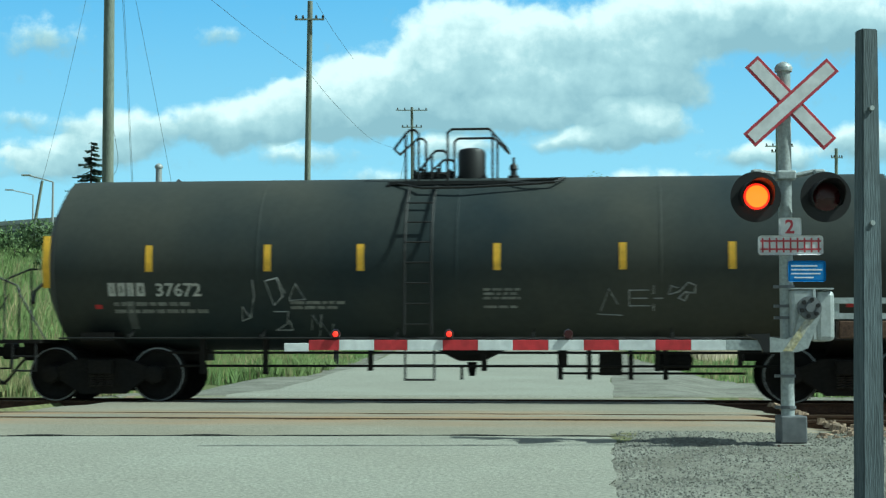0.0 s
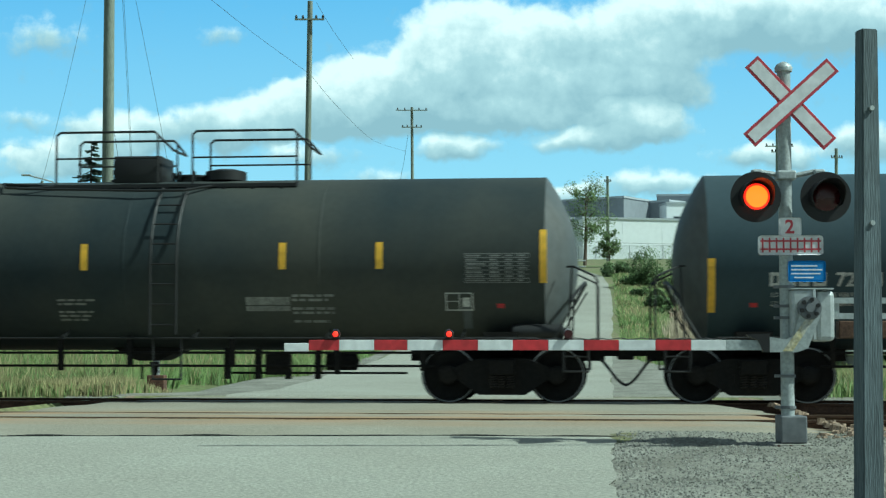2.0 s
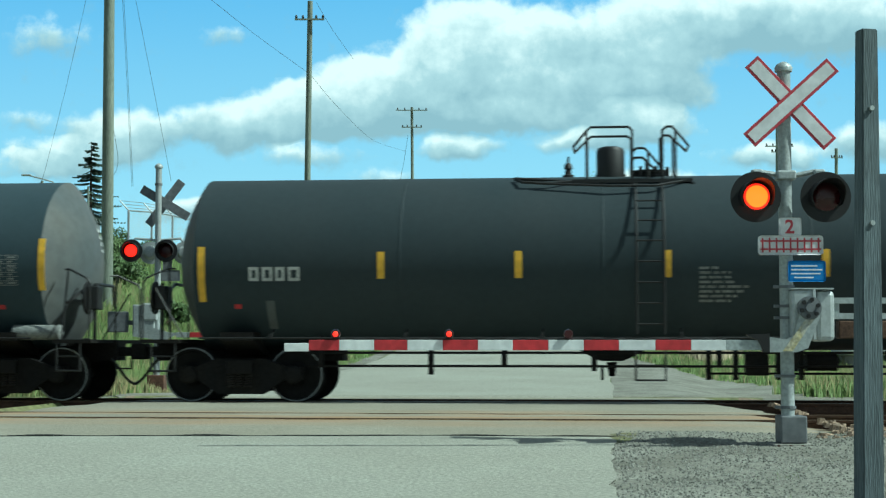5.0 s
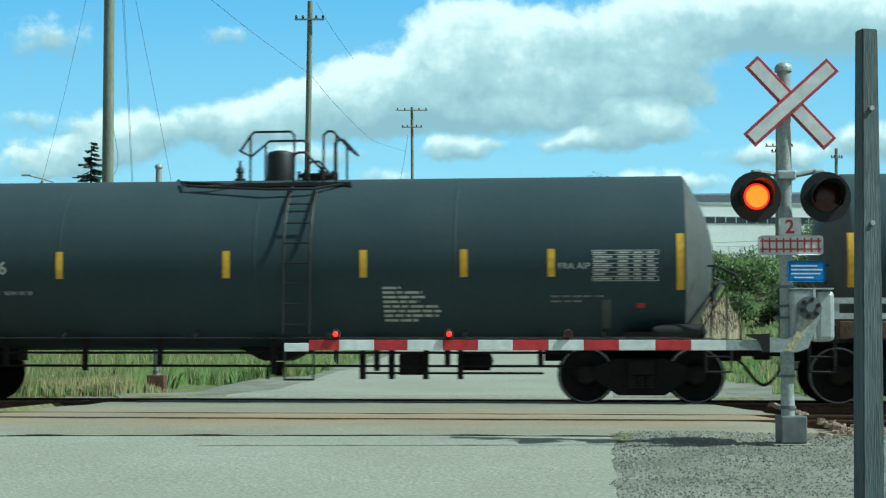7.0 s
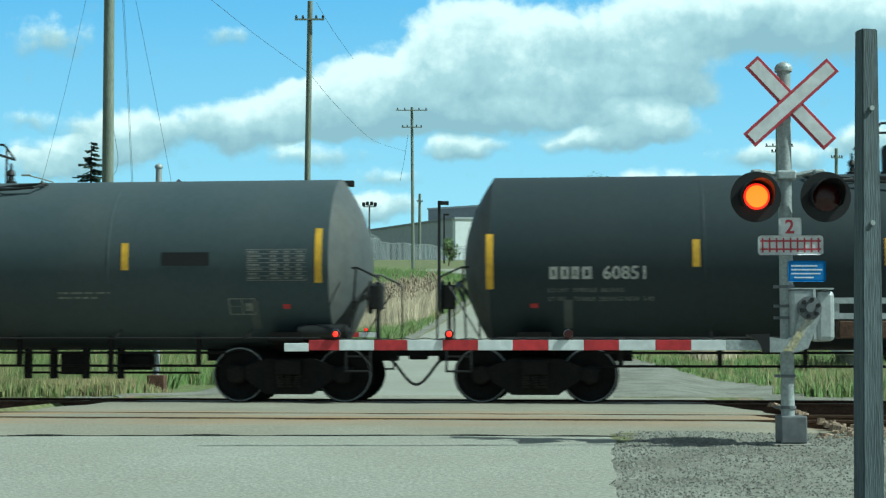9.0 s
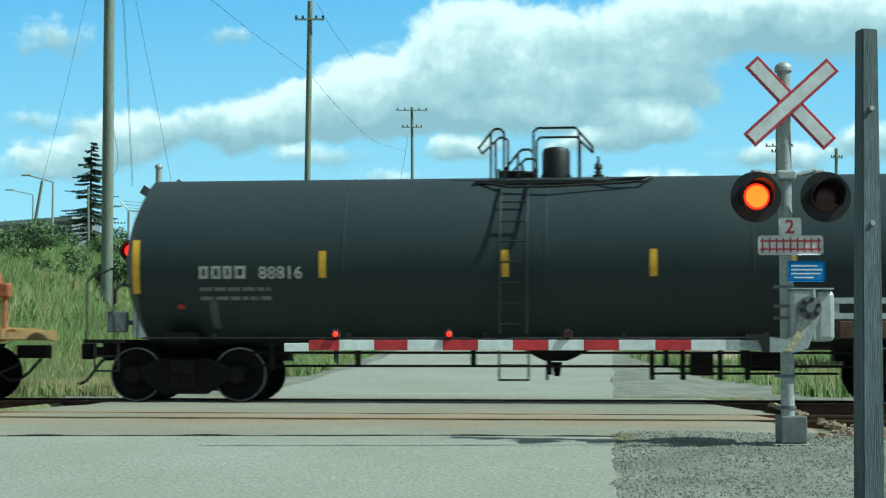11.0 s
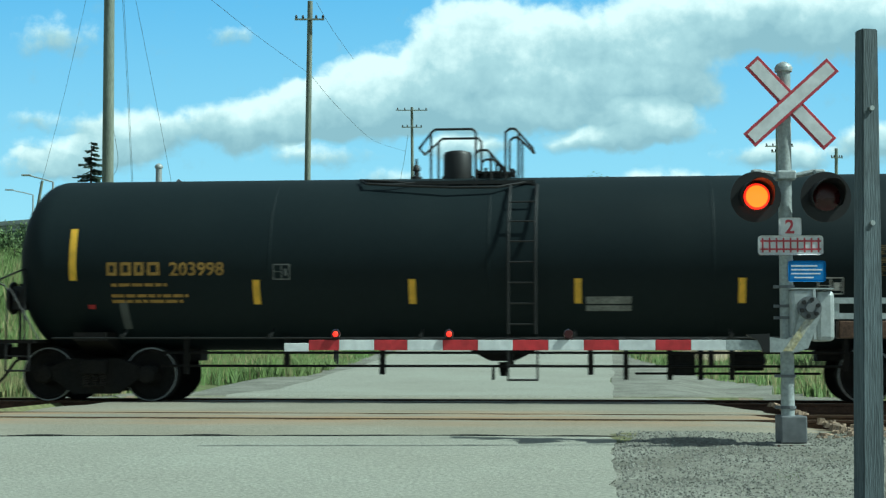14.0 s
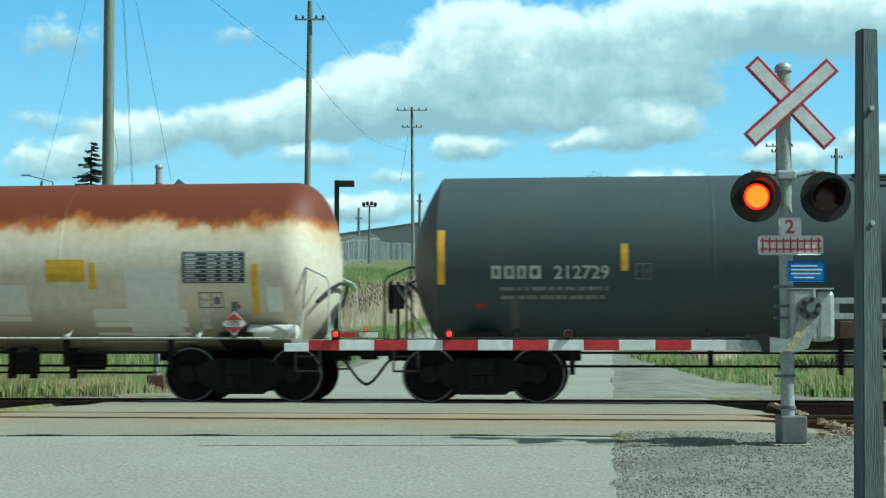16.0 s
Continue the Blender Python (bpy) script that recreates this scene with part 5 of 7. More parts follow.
    for y in (-1.46, 1.26):
        bm = B()
        box(bm, -3.6, 3.6, y, y + 0.2, 0.22, 0.63, 0.012)
        for i in range(8):
            x = -3.4 + i * 0.97
            box(bm, x - 0.03, x + 0.03, y - 0.015, y + 0.215, 0.25, 0.60)
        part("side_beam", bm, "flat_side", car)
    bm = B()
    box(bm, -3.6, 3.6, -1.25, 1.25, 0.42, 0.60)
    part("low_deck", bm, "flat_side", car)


flat_car(-170.32)


# ---- crossing signals and gates ----
FLASH = []      # glowing discs: (part, phase)


def flat_text(string, size, x, y, z, material, parent, name, bold=0.0):
    vs, fs = lettering(string, size, bold)
    bm = B()
    out = [bm.verts.new((x + v[0], y, z + v[1])) for v in vs]
    for f in fs:
        bm.faces.new([out[i] for i in f])
    return part(name, bm, material, parent)


def blade(parent, cx, cz, length, width, deg, y, front, edge):
    """One board of the cross, with a coloured edge round a pale face."""
    a = radians(deg)
    t = Matrix.Translation((cx, y, cz)) @ Matrix.Rotation(-a, 4, "Y")
    bm = B()
    box(bm, -length / 2, length / 2, 0, 0.012, -width / 2, width / 2, 0.004)
    bm.transform(t)
    bd = part("cross_board", bm, edge, parent)
    if front:
        bm = B()
        e = width * 0.17
        box(bm, -length / 2 + e, length / 2 - e, -0.004, 0.0, -width / 2 + e, width / 2 - e)
        bm.transform(t)
        part("board_face", bm, front, bd, "pale reflective face")
    return bd


def flasher(parent, x, y, z, r_back, r_lens, face, phase, lit, back="lampblack"):
    """A hooded lamp: round background, visor, dark red lens, and the light in it that comes on in turn."""
    s = face
    bm = B()
    turned(bm, [(y, 0.02), (y, r_back), (y + s * 0.012, r_back), (y + s * 0.012, r_lens * 1.15), (y + s * 0.02, r_lens * 1.15), (y + s * 0.02, 0.02)], 36, "y", at=(x, 0, z))
    turned(bm, [(y - s * 0.16, 0.02), (y - s * 0.15, r_lens * 0.7), (y - s * 0.05, r_lens * 1.1), (y, r_lens * 1.15)], 24, "y", at=(x, 0, z))
    lamp = part("flashing_lamp", bm, back, parent, smooth=True)
    lamp.data.materials.append(M["lampblack"])
    for p in lamp.data.polygons:
        if math.hypot(p.center.x - x, p.center.z - z) > r_lens * 1.16 or s * (p.center.y - y) > 0.001:
            p.material_index = 1
    bm = B()                                    # visor: the upper part of a tube, slanting
    n = 22
    rows = []
    for i in range(n + 1):
        a = radians(-32 + 244 * i / n)
        deep = 0.10 + 0.20 * max(0.0, math.sin(a)) + 0.05
        ring = []
        for rr in (r_lens * 1.22, r_lens * 1.28):
            for yy in (y + s * 0.01, y + s * deep):
                ring.append(bm.verts.new((x + rr * math.cos(a), yy, z + rr * math.sin(a))))
        rows.append(ring)
    for p, q in zip(rows, rows[1:]):
        for i, j in ((0, 1), (1, 3), (3, 2), (2, 0)):
            bm.faces.new((p[i], p[j], q[j], q[i]))
    for e in (rows[0], rows[-1]):
        bm.faces.new((e[0], e[1], e[3], e[2]))
    part("visor", bm, "lampblack", lamp)
    bm = B()
    turned(bm, [(y + s * 0.021, 0.01), (y + s * 0.021, r_lens * 1.1), (y + s * 0.03, r_lens * 1.05), (y + s * 0.045, r_lens * 0.6), (y + s * 0.048, 0.01)], 28, "y", at=(x, 0, z))
    part("lens", bm, "lens_off", lamp, "dark red lens", smooth=True)
    if phase is not None:
        bm = B()
        turned(bm, [(0.0, 0.01), (0.0, r_lens), (s * 0.010, r_lens * 0.97), (s * 0.014, r_lens * 0.84), (s * 0.028, r_lens * 0.55), (s * 0.03, 0.01)], 32, "y")
        led = part("light", bm, lit, lamp, "glowing light of the lamp", smooth=True, at=pose(x, y + s * 0.028, z))
        led.data.materials.append(M["lit_ring"])
        for p in led.data.polygons:
            if (p.center.x ** 2 + p.center.z ** 2) ** 0.5 > r_lens * 0.80:
                p.material_index = 1
        FLASH.append((led, phase, s))
    return lamp


def bulb(parent, x, y, z, r, phase, s=-1, lit="lit"):
    """A small lamp that stands on the gate arm."""
    bm = B()
    rod(bm, (x - r * 0.9, y, z - r * 1.1), (x + r * 0.9, y, z - r * 1.1), r * 0.35)
    turned(bm, [(y - 0.05, 0.01), (y - 0.05, r * 0.9), (y - 0.03, r), (y + 0.03, r), (y + 0.05, r * 0.9), (y + 0.05, 0.01)], 16, "y", at=(x, 0, z))
    lamp = part("arm_lamp", bm, "lens_off", parent, "dark red lamp on the arm", smooth=True)
    bm = B()
    turned(bm, [(0.0, 0.01), (0.0, r * 0.62), (s * 0.012, r * 0.45), (s * 0.014, 0.01)], 16, "y")
    led = part("light", bm, lit, lamp, "glowing light of the lamp", smooth=True, at=pose(x, y + s * 0.052, z))
    if phase is not None:
        FLASH.append((led, phase, s))


def crossing_gate(sig, z, thick, edges, x0, lamps, tip, y, lit):
    """The lowered arm of red and white boards with its lamps and wire."""
    gate = thing("gate_arm", "lowered red and white striped crossing gate arm", "gate arm", "gate arms")
    gate.matrix_basis = sig.matrix_basis.copy()
    for i, (a, b) in enumerate(zip(edges, edges[1:])):
        bm = B()
        k = 0.8 if i < tip else 1.0
        dz = -0.022 if i < tip else 0.0
        box(bm, min(a, b) + 0.001, max(a, b) - 0.001, y - 0.02, y + 0.02, z - thick / 2 * k + dz, z + thick / 2 * k + dz, 0.004)
        part("stripe_board", bm, ("white", "red")[i % 2], gate)
    a, b = max(edges), x0
    bm = B()
    box(bm, min(a, b), max(a, b), y - 0.018, y + 0.018, z - thick / 2, z + thick / 2, 0.004)
    part("arm_root", bm, "galv", gate)
    bm = B()                                    # sagging cable along the top of the arm
    n = 60
    lo, hi = min(edges), max(edges)
    pts = [(lo + 0.5 + (hi - lo - 0.5) * i / n, y - 0.012, z + thick / 2 + 0.012 + 0.008 * math.sin(i * 1.9)) for i in range(n + 1)]
    pipe(bm, pts, 0.006, 4)
    part("lamp_cable", bm, "wire", gate)
    for x, ph in lamps:
        bulb(gate, x, y, z + thick / 2 + 0.06, 0.047, ph, lit="lit" if ph == 1 else "lit_far")
    return gate


def signal_mast(at, near):
    sig = thing("crossing_signal", "grey steel crossing signal with cross boards and red flashing lamps" if near else "grey steel crossing signal seen from its back, with lit lamps", "crossing signal", "crossing signals", at)
    lit = "lit" if near else "lit_far"
    base = -0.17 - 0.0 if near else -0.12
    top = 3.84 if near else 4.95
    bm = B()
    rod(bm, (0, 0, base + 0.2), (0, 0, top - 0.05), 0.07, n=20)
    part("mast", bm, "galv", sig, smooth=True)
    bm = B()
    turned(bm, [(top - 0.06, 0.09), (top - 0.02, 0.095), (top + 0.02, 0.07), (top + 0.045, 0.02), (top + 0.05, 0.005)], 16, "z")
    if near:
        part("mast_cap", bm, "galv", sig, smooth=True)
        blade(sig, 0.05, 3.44, 1.18, 0.185, -47, -0.10, "signwhite", "signred")
        blade(sig, 0.05, 3.44, 1.18, 0.185, 42, -0.12, "signwhite", "signred")
        flasher(sig, -0.335, -0.14, 2.455, 0.262, 0.135, -1, 0, lit)
        flasher(sig, 0.385, -0.14, 2.455, 0.262, 0.135, -1, 1, lit)
        bm = B()
        pipe(bm, [(-0.335, -0.05, 2.65), (-0.30, -0.04, 2.73), (-0.1, -0.04, 2.70), (0.1, -0.04, 2.69), (0.3, -0.04, 2.73), (0.385, -0.05, 2.66)], 0.026, 8)
        box(bm, -0.1, 0.1, -0.1, 0.1, 2.64, 2.74, 0.02)
        for x in (-0.3, 0.34):
            box(bm, x - 0.06, x + 0.06, -0.1, 0.0, 2.66, 2.75, 0.02)
        part("lamp_bracket", bm, "galv", sig)
        bm = B()
        box(bm, -0.09, 0.14, -0.105, -0.093, 2.06, 2.245, 0.02)
        plate = part("track_count_plate", bm, "signwhite", sig)
        flat_text("2", 0.20, -0.03, -0.109, 2.085, "signred", plate, "track_count", 0.004)
        bm = B()
        box(bm, -0.305, 0.36, -0.105, -0.093, 1.86, 2.06, 0.03)
        tp = part("track_plate", bm, "signwhite", sig)
        bm = B()
        for zz in (1.91, 1.995):
            box(bm, -0.285, 0.34, -0.111, -0.106, zz, zz + 0.017)
        for i in range(9):
            x = -0.27 + i * 0.072
            box(bm, x, x + 0.017, -0.1105, -0.1065, 1.885, 2.035)
        part("track_symbol", bm, "signred", tp, "red symbol of a track")
        bm = B()
        box(bm, 0.0, 0.385, -0.105, -0.093, 1.585, 1.80, 0.02)
        bp = part("emergency_plate", bm, "blue", sig, "blue notice plate")
        for i, (a, b) in enumerate(((0.03, 0.3), (0.03, 0.35), (0.03, 0.33), (0.06, 0.26))):
            bm = B()
            box(bm, a, b, -0.108, -0.1055, 1.74 - i * 0.04, 1.753 - i * 0.04)
            part("notice_line", bm, "signwhite", bp)
        # gate machine
        bm = B()
        box(bm, 0.01, 0.26, -0.20, 0.10, 0.98, 1.50, 0.03)
        mach = part("gate_machine", bm, "alu", sig, "pale aluminium gate machine")
        bm = B()
        box(bm, 0.262, 0.46, -0.18, 0.20, 0.97, 1.49, 0.05)
        part("machine_cover", bm, "alu", mach)
        bm = B()
        box(bm, 0.0, 0.44, -0.21, 0.16, 1.502, 1.516)
        box(bm, 0.225, 0.255, -0.215, -0.201, 0.99, 1.5)
        part("cover_rim", bm, "alu", mach)
        bm = B()
        hub = (0.18, -0.2, 1.31)
        turned(bm, [(-0.30, 0.01), (-0.30, 0.045), (-0.275, 0.05), (-0.272, 0.12), (-0.20, 0.12)], 20, "y", at=(hub[0], 0, hub[2]))
        part("hub", bm, "signback", mach)
        for i in range(6):
            a = i * 1.047 + 0.3
            bm = B()
            rod(bm, (hub[0] + 0.085 * math.cos(a), -0.272, hub[2] + 0.085 * math.sin(a)), (hub[0] + 0.085 * math.cos(a), -0.295, hub[2] + 0.085 * math.sin(a)), 0.022, n=8)
            part("hub_bolt", bm, "lampblack", mach)
        bm = B()                                   # arm support plate, folding down to the arm
        slab(bm, [(-0.27, 0.86), (0.05, 0.86), (0.16, 0.90), (0.30, 1.26), (0.20, 1.40), (0.10, 1.34), (0.02, 1.04), (-0.06, 0.99), (-0.27, 1.02)], -0.252, -0.24)
        sp = part("arm_support", bm, "galv", mach)
        bm = B()
        slab(bm, [(-0.10, 0.87), (0.00, 0.87), (0.24, 1.22), (0.17, 1.24)], -0.258, -0.253)
        part("yellow_stripe", bm, "arm_yellow", sp, "worn yellow stripe")
        bm = B()
        slab(bm, [(-0.47, 1.04), (-0.24, 1.05), (-0.24, 0.86), (-0.30, 0.86), (-0.36, 0.99), (-0.45, 1.02)], -0.30, -0.20)
        part("arm_clamp", bm, "lampblack", mach)
        bm = B()                                   # counterweight arm behind the post
        box(bm, 0.46, 1.15, -0.12, -0.06, 1.36, 1.42)
        box(bm, 0.46, 1.15, -0.12, -0.06, 1.20, 1.26)
        box(bm, 0.46, 0.52, -0.10, -0.07, 1.26, 1.36)
        part("counterweight_arm", bm, "galv", mach)
        bm = B()
        box(bm, 0.50, 1.10, -0.16, -0.02, 1.0, 1.18, 0.01)
        part("counterweight", bm, "rail", mach, "rusty counterweight")
        bm = B()
        box(bm, -0.105, 0.165, -0.15, 0.15, -0.07, 0.21, 0.015)
        part("junction_base", bm, "signback", sig, "square steel junction base")
        bm = B()
        box(bm, -0.02 - 0.17, 0.03 + 0.2, -0.2, 0.2, -0.14, -0.075, 0.01)
        part("foundation", bm, "concrete", sig)
        for x in (-0.14, -0.02, 0.1, 0.2):
            bm = B()
            rod(bm, (x, -0.215, -0.25), (x, -0.215, -0.08), 0.016, n=8)
            box(bm, x - 0.03, x + 0.03, -0.24, -0.19, -0.16, -0.13)
            part("anchor_bolt", bm, "rail", sig)
        for i, zz in enumerate((0.28, 0.6, 1.2, 1.32, 1.52)):
            bm = B()
            turned(bm, [(zz, 0.07), (zz, 0.085), (zz + 0.03, 0.085), (zz + 0.03, 0.07)], 16, "z")
            box(bm, -0.13, -0.07, -0.03, 0.03, zz, zz + 0.03)
            part("mast_band", bm, "signback", sig)
        e = [(px - 1396) / 171.8 for px in (508, 551, 604, 665, 723, 785, 846, 907, 969, 1031, 1092, 1156, 1218, 1279)]
        crossing_gate(sig, 0.932, 0.105, e, -0.27, [((598 - 1396) / 171.8, None), ((796 - 1396) / 171.8, 0), ((1004 - 1396) / 171.8, 1)], 1, -0.26, lit)
    else:
        part("mast_cap", bm, "galv", sig, smooth=True)
        blade(sig, 0.13, 4.12, 1.22, 0.20, -31, 0.09, None, "signback")
        blade(sig, 0.13, 4.12, 1.22, 0.20, 53, 0.11, None, "signback")
        for x, ph in ((-0.56, 0), (0.21, 1)):
            flasher(sig, x, -0.16, 3.04, 0.25, 0.14, -1, ph, lit)
        for x in (-0.19, 0.56):
            flasher(sig, x, 0.16, 3.01, 0.25, 0.14, 1, None, lit, back="alu")
        bm = B()
        pipe(bm, [(-0.56, 0, 3.24), (-0.5, 0, 3.32), (0.0, 0, 3.28), (0.5, 0, 3.32), (0.56, 0, 3.24)], 0.026, 8)
        part("lamp_bracket", bm, "galv", sig)
        bm = B()
        box(bm, -0.06, 0.48, 0.08, 0.09, 2.38, 2.62, 0.02)
        box(bm, 0.10, 0.30, 0.08, 0.09, 2.62, 2.85, 0.02)
        part("track_plate", bm, "signback", sig)
        bm = B()
        box(bm, -0.52, -0.03, -0.15, 0.15, 1.15, 1.85, 0.03)
        mach = part("gate_machine", bm, "galv", sig, "grey gate machine")
        bm = B()
        box(bm, -0.30, 0.02, -0.18, 0.12, 1.50, 1.88, 0.03)
        part("machine_cover", bm, "alu", mach)
        bm = B()
        slab(bm, [(-0.5, 1.15), (0.20, 1.05), (0.52, 1.22), (0.30, 1.24), (-0.1, 1.35), (-0.45, 1.55)], -0.19, -0.17)
        part("arm_support", bm, "galv", mach)
        bm = B()
        box(bm, -1.08, -0.64, -0.1, 0.06, 1.24, 1.70, 0.02)
        box(bm, -0.64, -0.5, -0.04, 0.0, 1.4, 1.5)
        part("counterweight", bm, "signback", mach, "dark counterweight")
        bm = B()
        box(bm, -0.18, 0.2, -0.2, 0.2, -0.14, 0.30, 0.02)
        part("junction_base", bm, "rustbrown", sig, "rusty steel base")
        for zz in (0.35, 0.9, 1.95, 2.2, 4.5):
            bm = B()
            turned(bm, [(zz, 0.07), (zz, 0.085), (zz + 0.05, 0.085), (zz + 0.05, 0.07)], 16, "z")
            part("mast_band", bm, "signback", sig)
        e = [(px - 277) / 80 for px in (668, 635, 600, 568, 535, 500, 467, 435, 400, 368, 337)]
        gate = crossing_gate(sig, 1.185, 0.11, e, 0.45, [((648 - 277) / 80, None), ((535 - 277) / 80, 1), ((408 - 277) / 80, 0)], 0, -0.18, lit)
    return sig


signal_mast(pose(1.85, -10.40, 0.0, 0, 0, 5.91), True)
signal_mast(pose(-9.90, 7.15, 0.0, 0, 0, 5.91), False)

# timber post by the verge
post = thing("timber_post", "weathered grey square timber post beside the verge", "post", at=pose(1.79, -15.8, -0.33, 0.6, 0.35, 18))
bm = B()
w0, w1, h = 0.078, 0.058, 3.46
ring = [[bm.verts.new((x * w, y * w, z)) for x, y in ((-1, -1), (1, -1), (1, 1), (-1, 1))] for w, z in ((w0, 0), (w0 * 0.97, 1.2), (w1, h))]
for a, b in zip(ring, ring[1:]):
    for i in range(4):
        bm.faces.new((a[i], a[(i + 1) % 4], b[(i + 1) % 4], b[i]))
bm.faces.new(ring[0][::-1]), bm.faces.new(ring[-1])
bmesh.ops.bevel(bm, geom=bm.edges[:], offset=0.008, segments=2, affect="EDGES")
shaft = part("shaft", bm, "post", post)
for zz in (2.1, 2.9):
    bm = B()
    rod(bm, (0.0, -0.085, zz), (0.0, -0.06, zz), 0.018, n=8)
    part("bolt", bm, "galv", post)


# ---- poles, lamps and wires ----
def utility_pole(foot, top, r0, r1, arms):
    foot, top = Vector(foot), Vector(top)
    ground = min(foot.z, height(foot.x, foot.y)) - 0.3
    p = thing("utility_pole", "weathered grey-brown wooden utility pole", "utility pole", "utility poles", pose(foot.x, foot.y, ground, 0, 0, 5.91))
    d = top - Vector((foot.x, foot.y, ground))
    q = Matrix.Rotation(-radians(5.91), 3, "Z") @ d
    bm = B()
    pipe(bm, [q * (i / 10) for i in range(11)], r0, 14, r1)
    part("shaft", bm, "pole", p, smooth=True)
    for z, hw in arms:
        k = (z - ground) / d.z
        c = q * k
        bm = B()
        box(bm, c.x - hw, c.x + hw, c.y - r1 - 0.1, c.y - r1, c.z - 0.035, c.z + 0.035)
        arm = part("cross_arm", bm, "pole", p)
        for s in (-0.9, -0.45, 0.45, 0.9):
            bm = B()
            turned(bm, [(c.z + 0.05, 0.02), (c.z + 0.05, 0.05), (c.z + 0.12, 0.06), (c.z + 0.2, 0.03)], 8, "z", at=(c.x + s * hw, c.y - r1 - 0.05, 0))
            part("insulator", bm, "fitting", arm)
    return p


def street_lamp(foot, tall, reach):
    x, y, z = foot
    p = thing("street_lamp", "slim black street lamp with a flat square head", "street lamp", "street lamps", pose(x, y, height(x, y) - 0.1, 0, 0, 5.91))
    up = tall + z - height(x, y) + 0.1
    bm = B()
    box(bm, -0.07, 0.07, -0.07, 0.07, 0.0, up, 0.01)
    part("shaft", bm, "lamp_pole", p)
    bm = B()
    box(bm, -0.15, 0.15, -0.15, 0.15, 0.0, 0.16, 0.01)
    part("foot", bm, "concrete", p)
    bm = B()
    box(bm, 0.06, reach, -0.16, 0.16, up - 0.19, up - 0.02, 0.02)
    part("lamp_head", bm, "lamp_pole", p)
    bm = B()
    box(bm, 0.05, 0.075, -0.05, 0.05, up * 0.22, up * 0.36)
    part("tag", bm, "signwhite", p)


def road_light(foot, tall, reach):
    x, y, z = foot
    p = thing("road_light", "tall galvanised road light with a curved arm", "road light", "road lights", pose(x, y, height(x, y) - 0.2, 0, 0, 5.91))
    up = tall + z - height(x, y) + 0.2
    bm = B()
    rod(bm, (0, 0, 0), (0, 0, up), 0.11, 0.07, 10)
    part("shaft", bm, "galv", p)
    bm = B()
    pipe(bm, [(0, 0, up), (reach * 0.3, 0, up + 0.2), (reach * 0.75, 0, up + 0.45)], 0.05, 8)
    part("arm", bm, "galv", p)
    bm = B()
    box(bm, min(reach * 0.7, reach), max(reach * 0.7, reach), -0.12, 0.12, up + 0.42, up + 0.55, 0.04)
    part("lamp_head", bm, "galv", p)


WIRES = tagged(thing("overhead_wires", "thin dark overhead wires between the poles", "wires"), kind="structure")


def wire(pts):
    P = [Vector(p) for p in pts]
    out = []
    for i in range(len(P) - 1):
        p0, p1, p2, p3 = P[max(0, i - 1)], P[i], P[i + 1], P[min(len(P) - 1, i + 2)]
        for k in range(6):
            t = k / 6
            out.append(0.5 * (2 * p1 + (p2 - p0) * t + (2 * p0 - 5 * p1 + 4 * p2 - p3) * t * t + (3 * p1 - p0 - 3 * p2 + p3) * t ** 3))
    out.append(P[-1])
    far = (P[0] - Vector((0, -27, 1))).length
    bm = B()
    pipe(bm, out, 0.007 * max(1, far / 55), 4)
    part("wire", bm, "wire", WIRES)


utility_pole((-15.38, 20.54, 3.76), (-15.25, 19.99, 12.70), 0.19, 0.16, [])
utility_pole((-13.62, 43.84, 4.48), (-13.34, 43.11, 16.64), 0.16, 0.12, [(15.77, 0.67)])
utility_pole((-15.81, 101.81, 8.09), (-15.83, 101.03, 20.60), 0.15, 0.11, [(20.33, 1.30), (18.94, 0.84)])
utility_pole((0.14, 123.53, 9.41), (0.14, 123.04, 17.11), 0.16, 0.12, [(16.58, 0.32)])
utility_pole((-8.54, 142.71, 10.42), (-8.49, 142.22, 18.30), 0.16, 0.12, [(17.70, 0.55), (16.97, 0.61)])
utility_pole((-10.47, 172.62, 12.10), (-10.36, 172.21, 18.95), 0.14, 0.12, [])
utility_pole((-31.22, 170.48, 12.10), (-31.11, 170.09, 18.52), 0.2, 0.16, [(17.09, 0.43)])
utility_pole((-22.37, 161.35, 11.54), (-22.25, 160.88, 19.33), 0.2, 0.16, [(18.32, 0.34)])
utility_pole((17.33, 95.23, 7.11), (17.39, 94.68, 15.97), 0.15, 0.12, [(15.24, 0.43)])
utility_pole((-44.73, 199.19, 13.78), (-44.77, 198.78, 20.34), 0.2, 0.18, [(19.36, 0.49)])
utility_pole((-24.41, 45.68, 5.59), (-24.42, 45.49, 8.53), 0.07, 0.05, [])
utility_pole((-25.49, 40.49, 6.27), (-24.81, 40.43, 8.27), 0.09, 0.06, [])
utility_pole((-18.80, 46.31, 4.79), (-18.78, 46.15, 7.41), 0.05, 0.05, [])
utility_pole((11.90, 84.63, 6.60), (11.96, 84.01, 16.55), 0.22, 0.2, [(14.83, 0.98), (14.44, 0.55)])
street_lamp((-8.01, 19.50, 0.29), 5.61, 0.52)
street_lamp((-7.91, 47.58, 2.43), 5.44, 0.46)
street_lamp((-9.14, 84.55, 5.22), 5.44, 0.52)
street_lamp((-15.32, 121.97, 8.66), 4.93, 0.48)
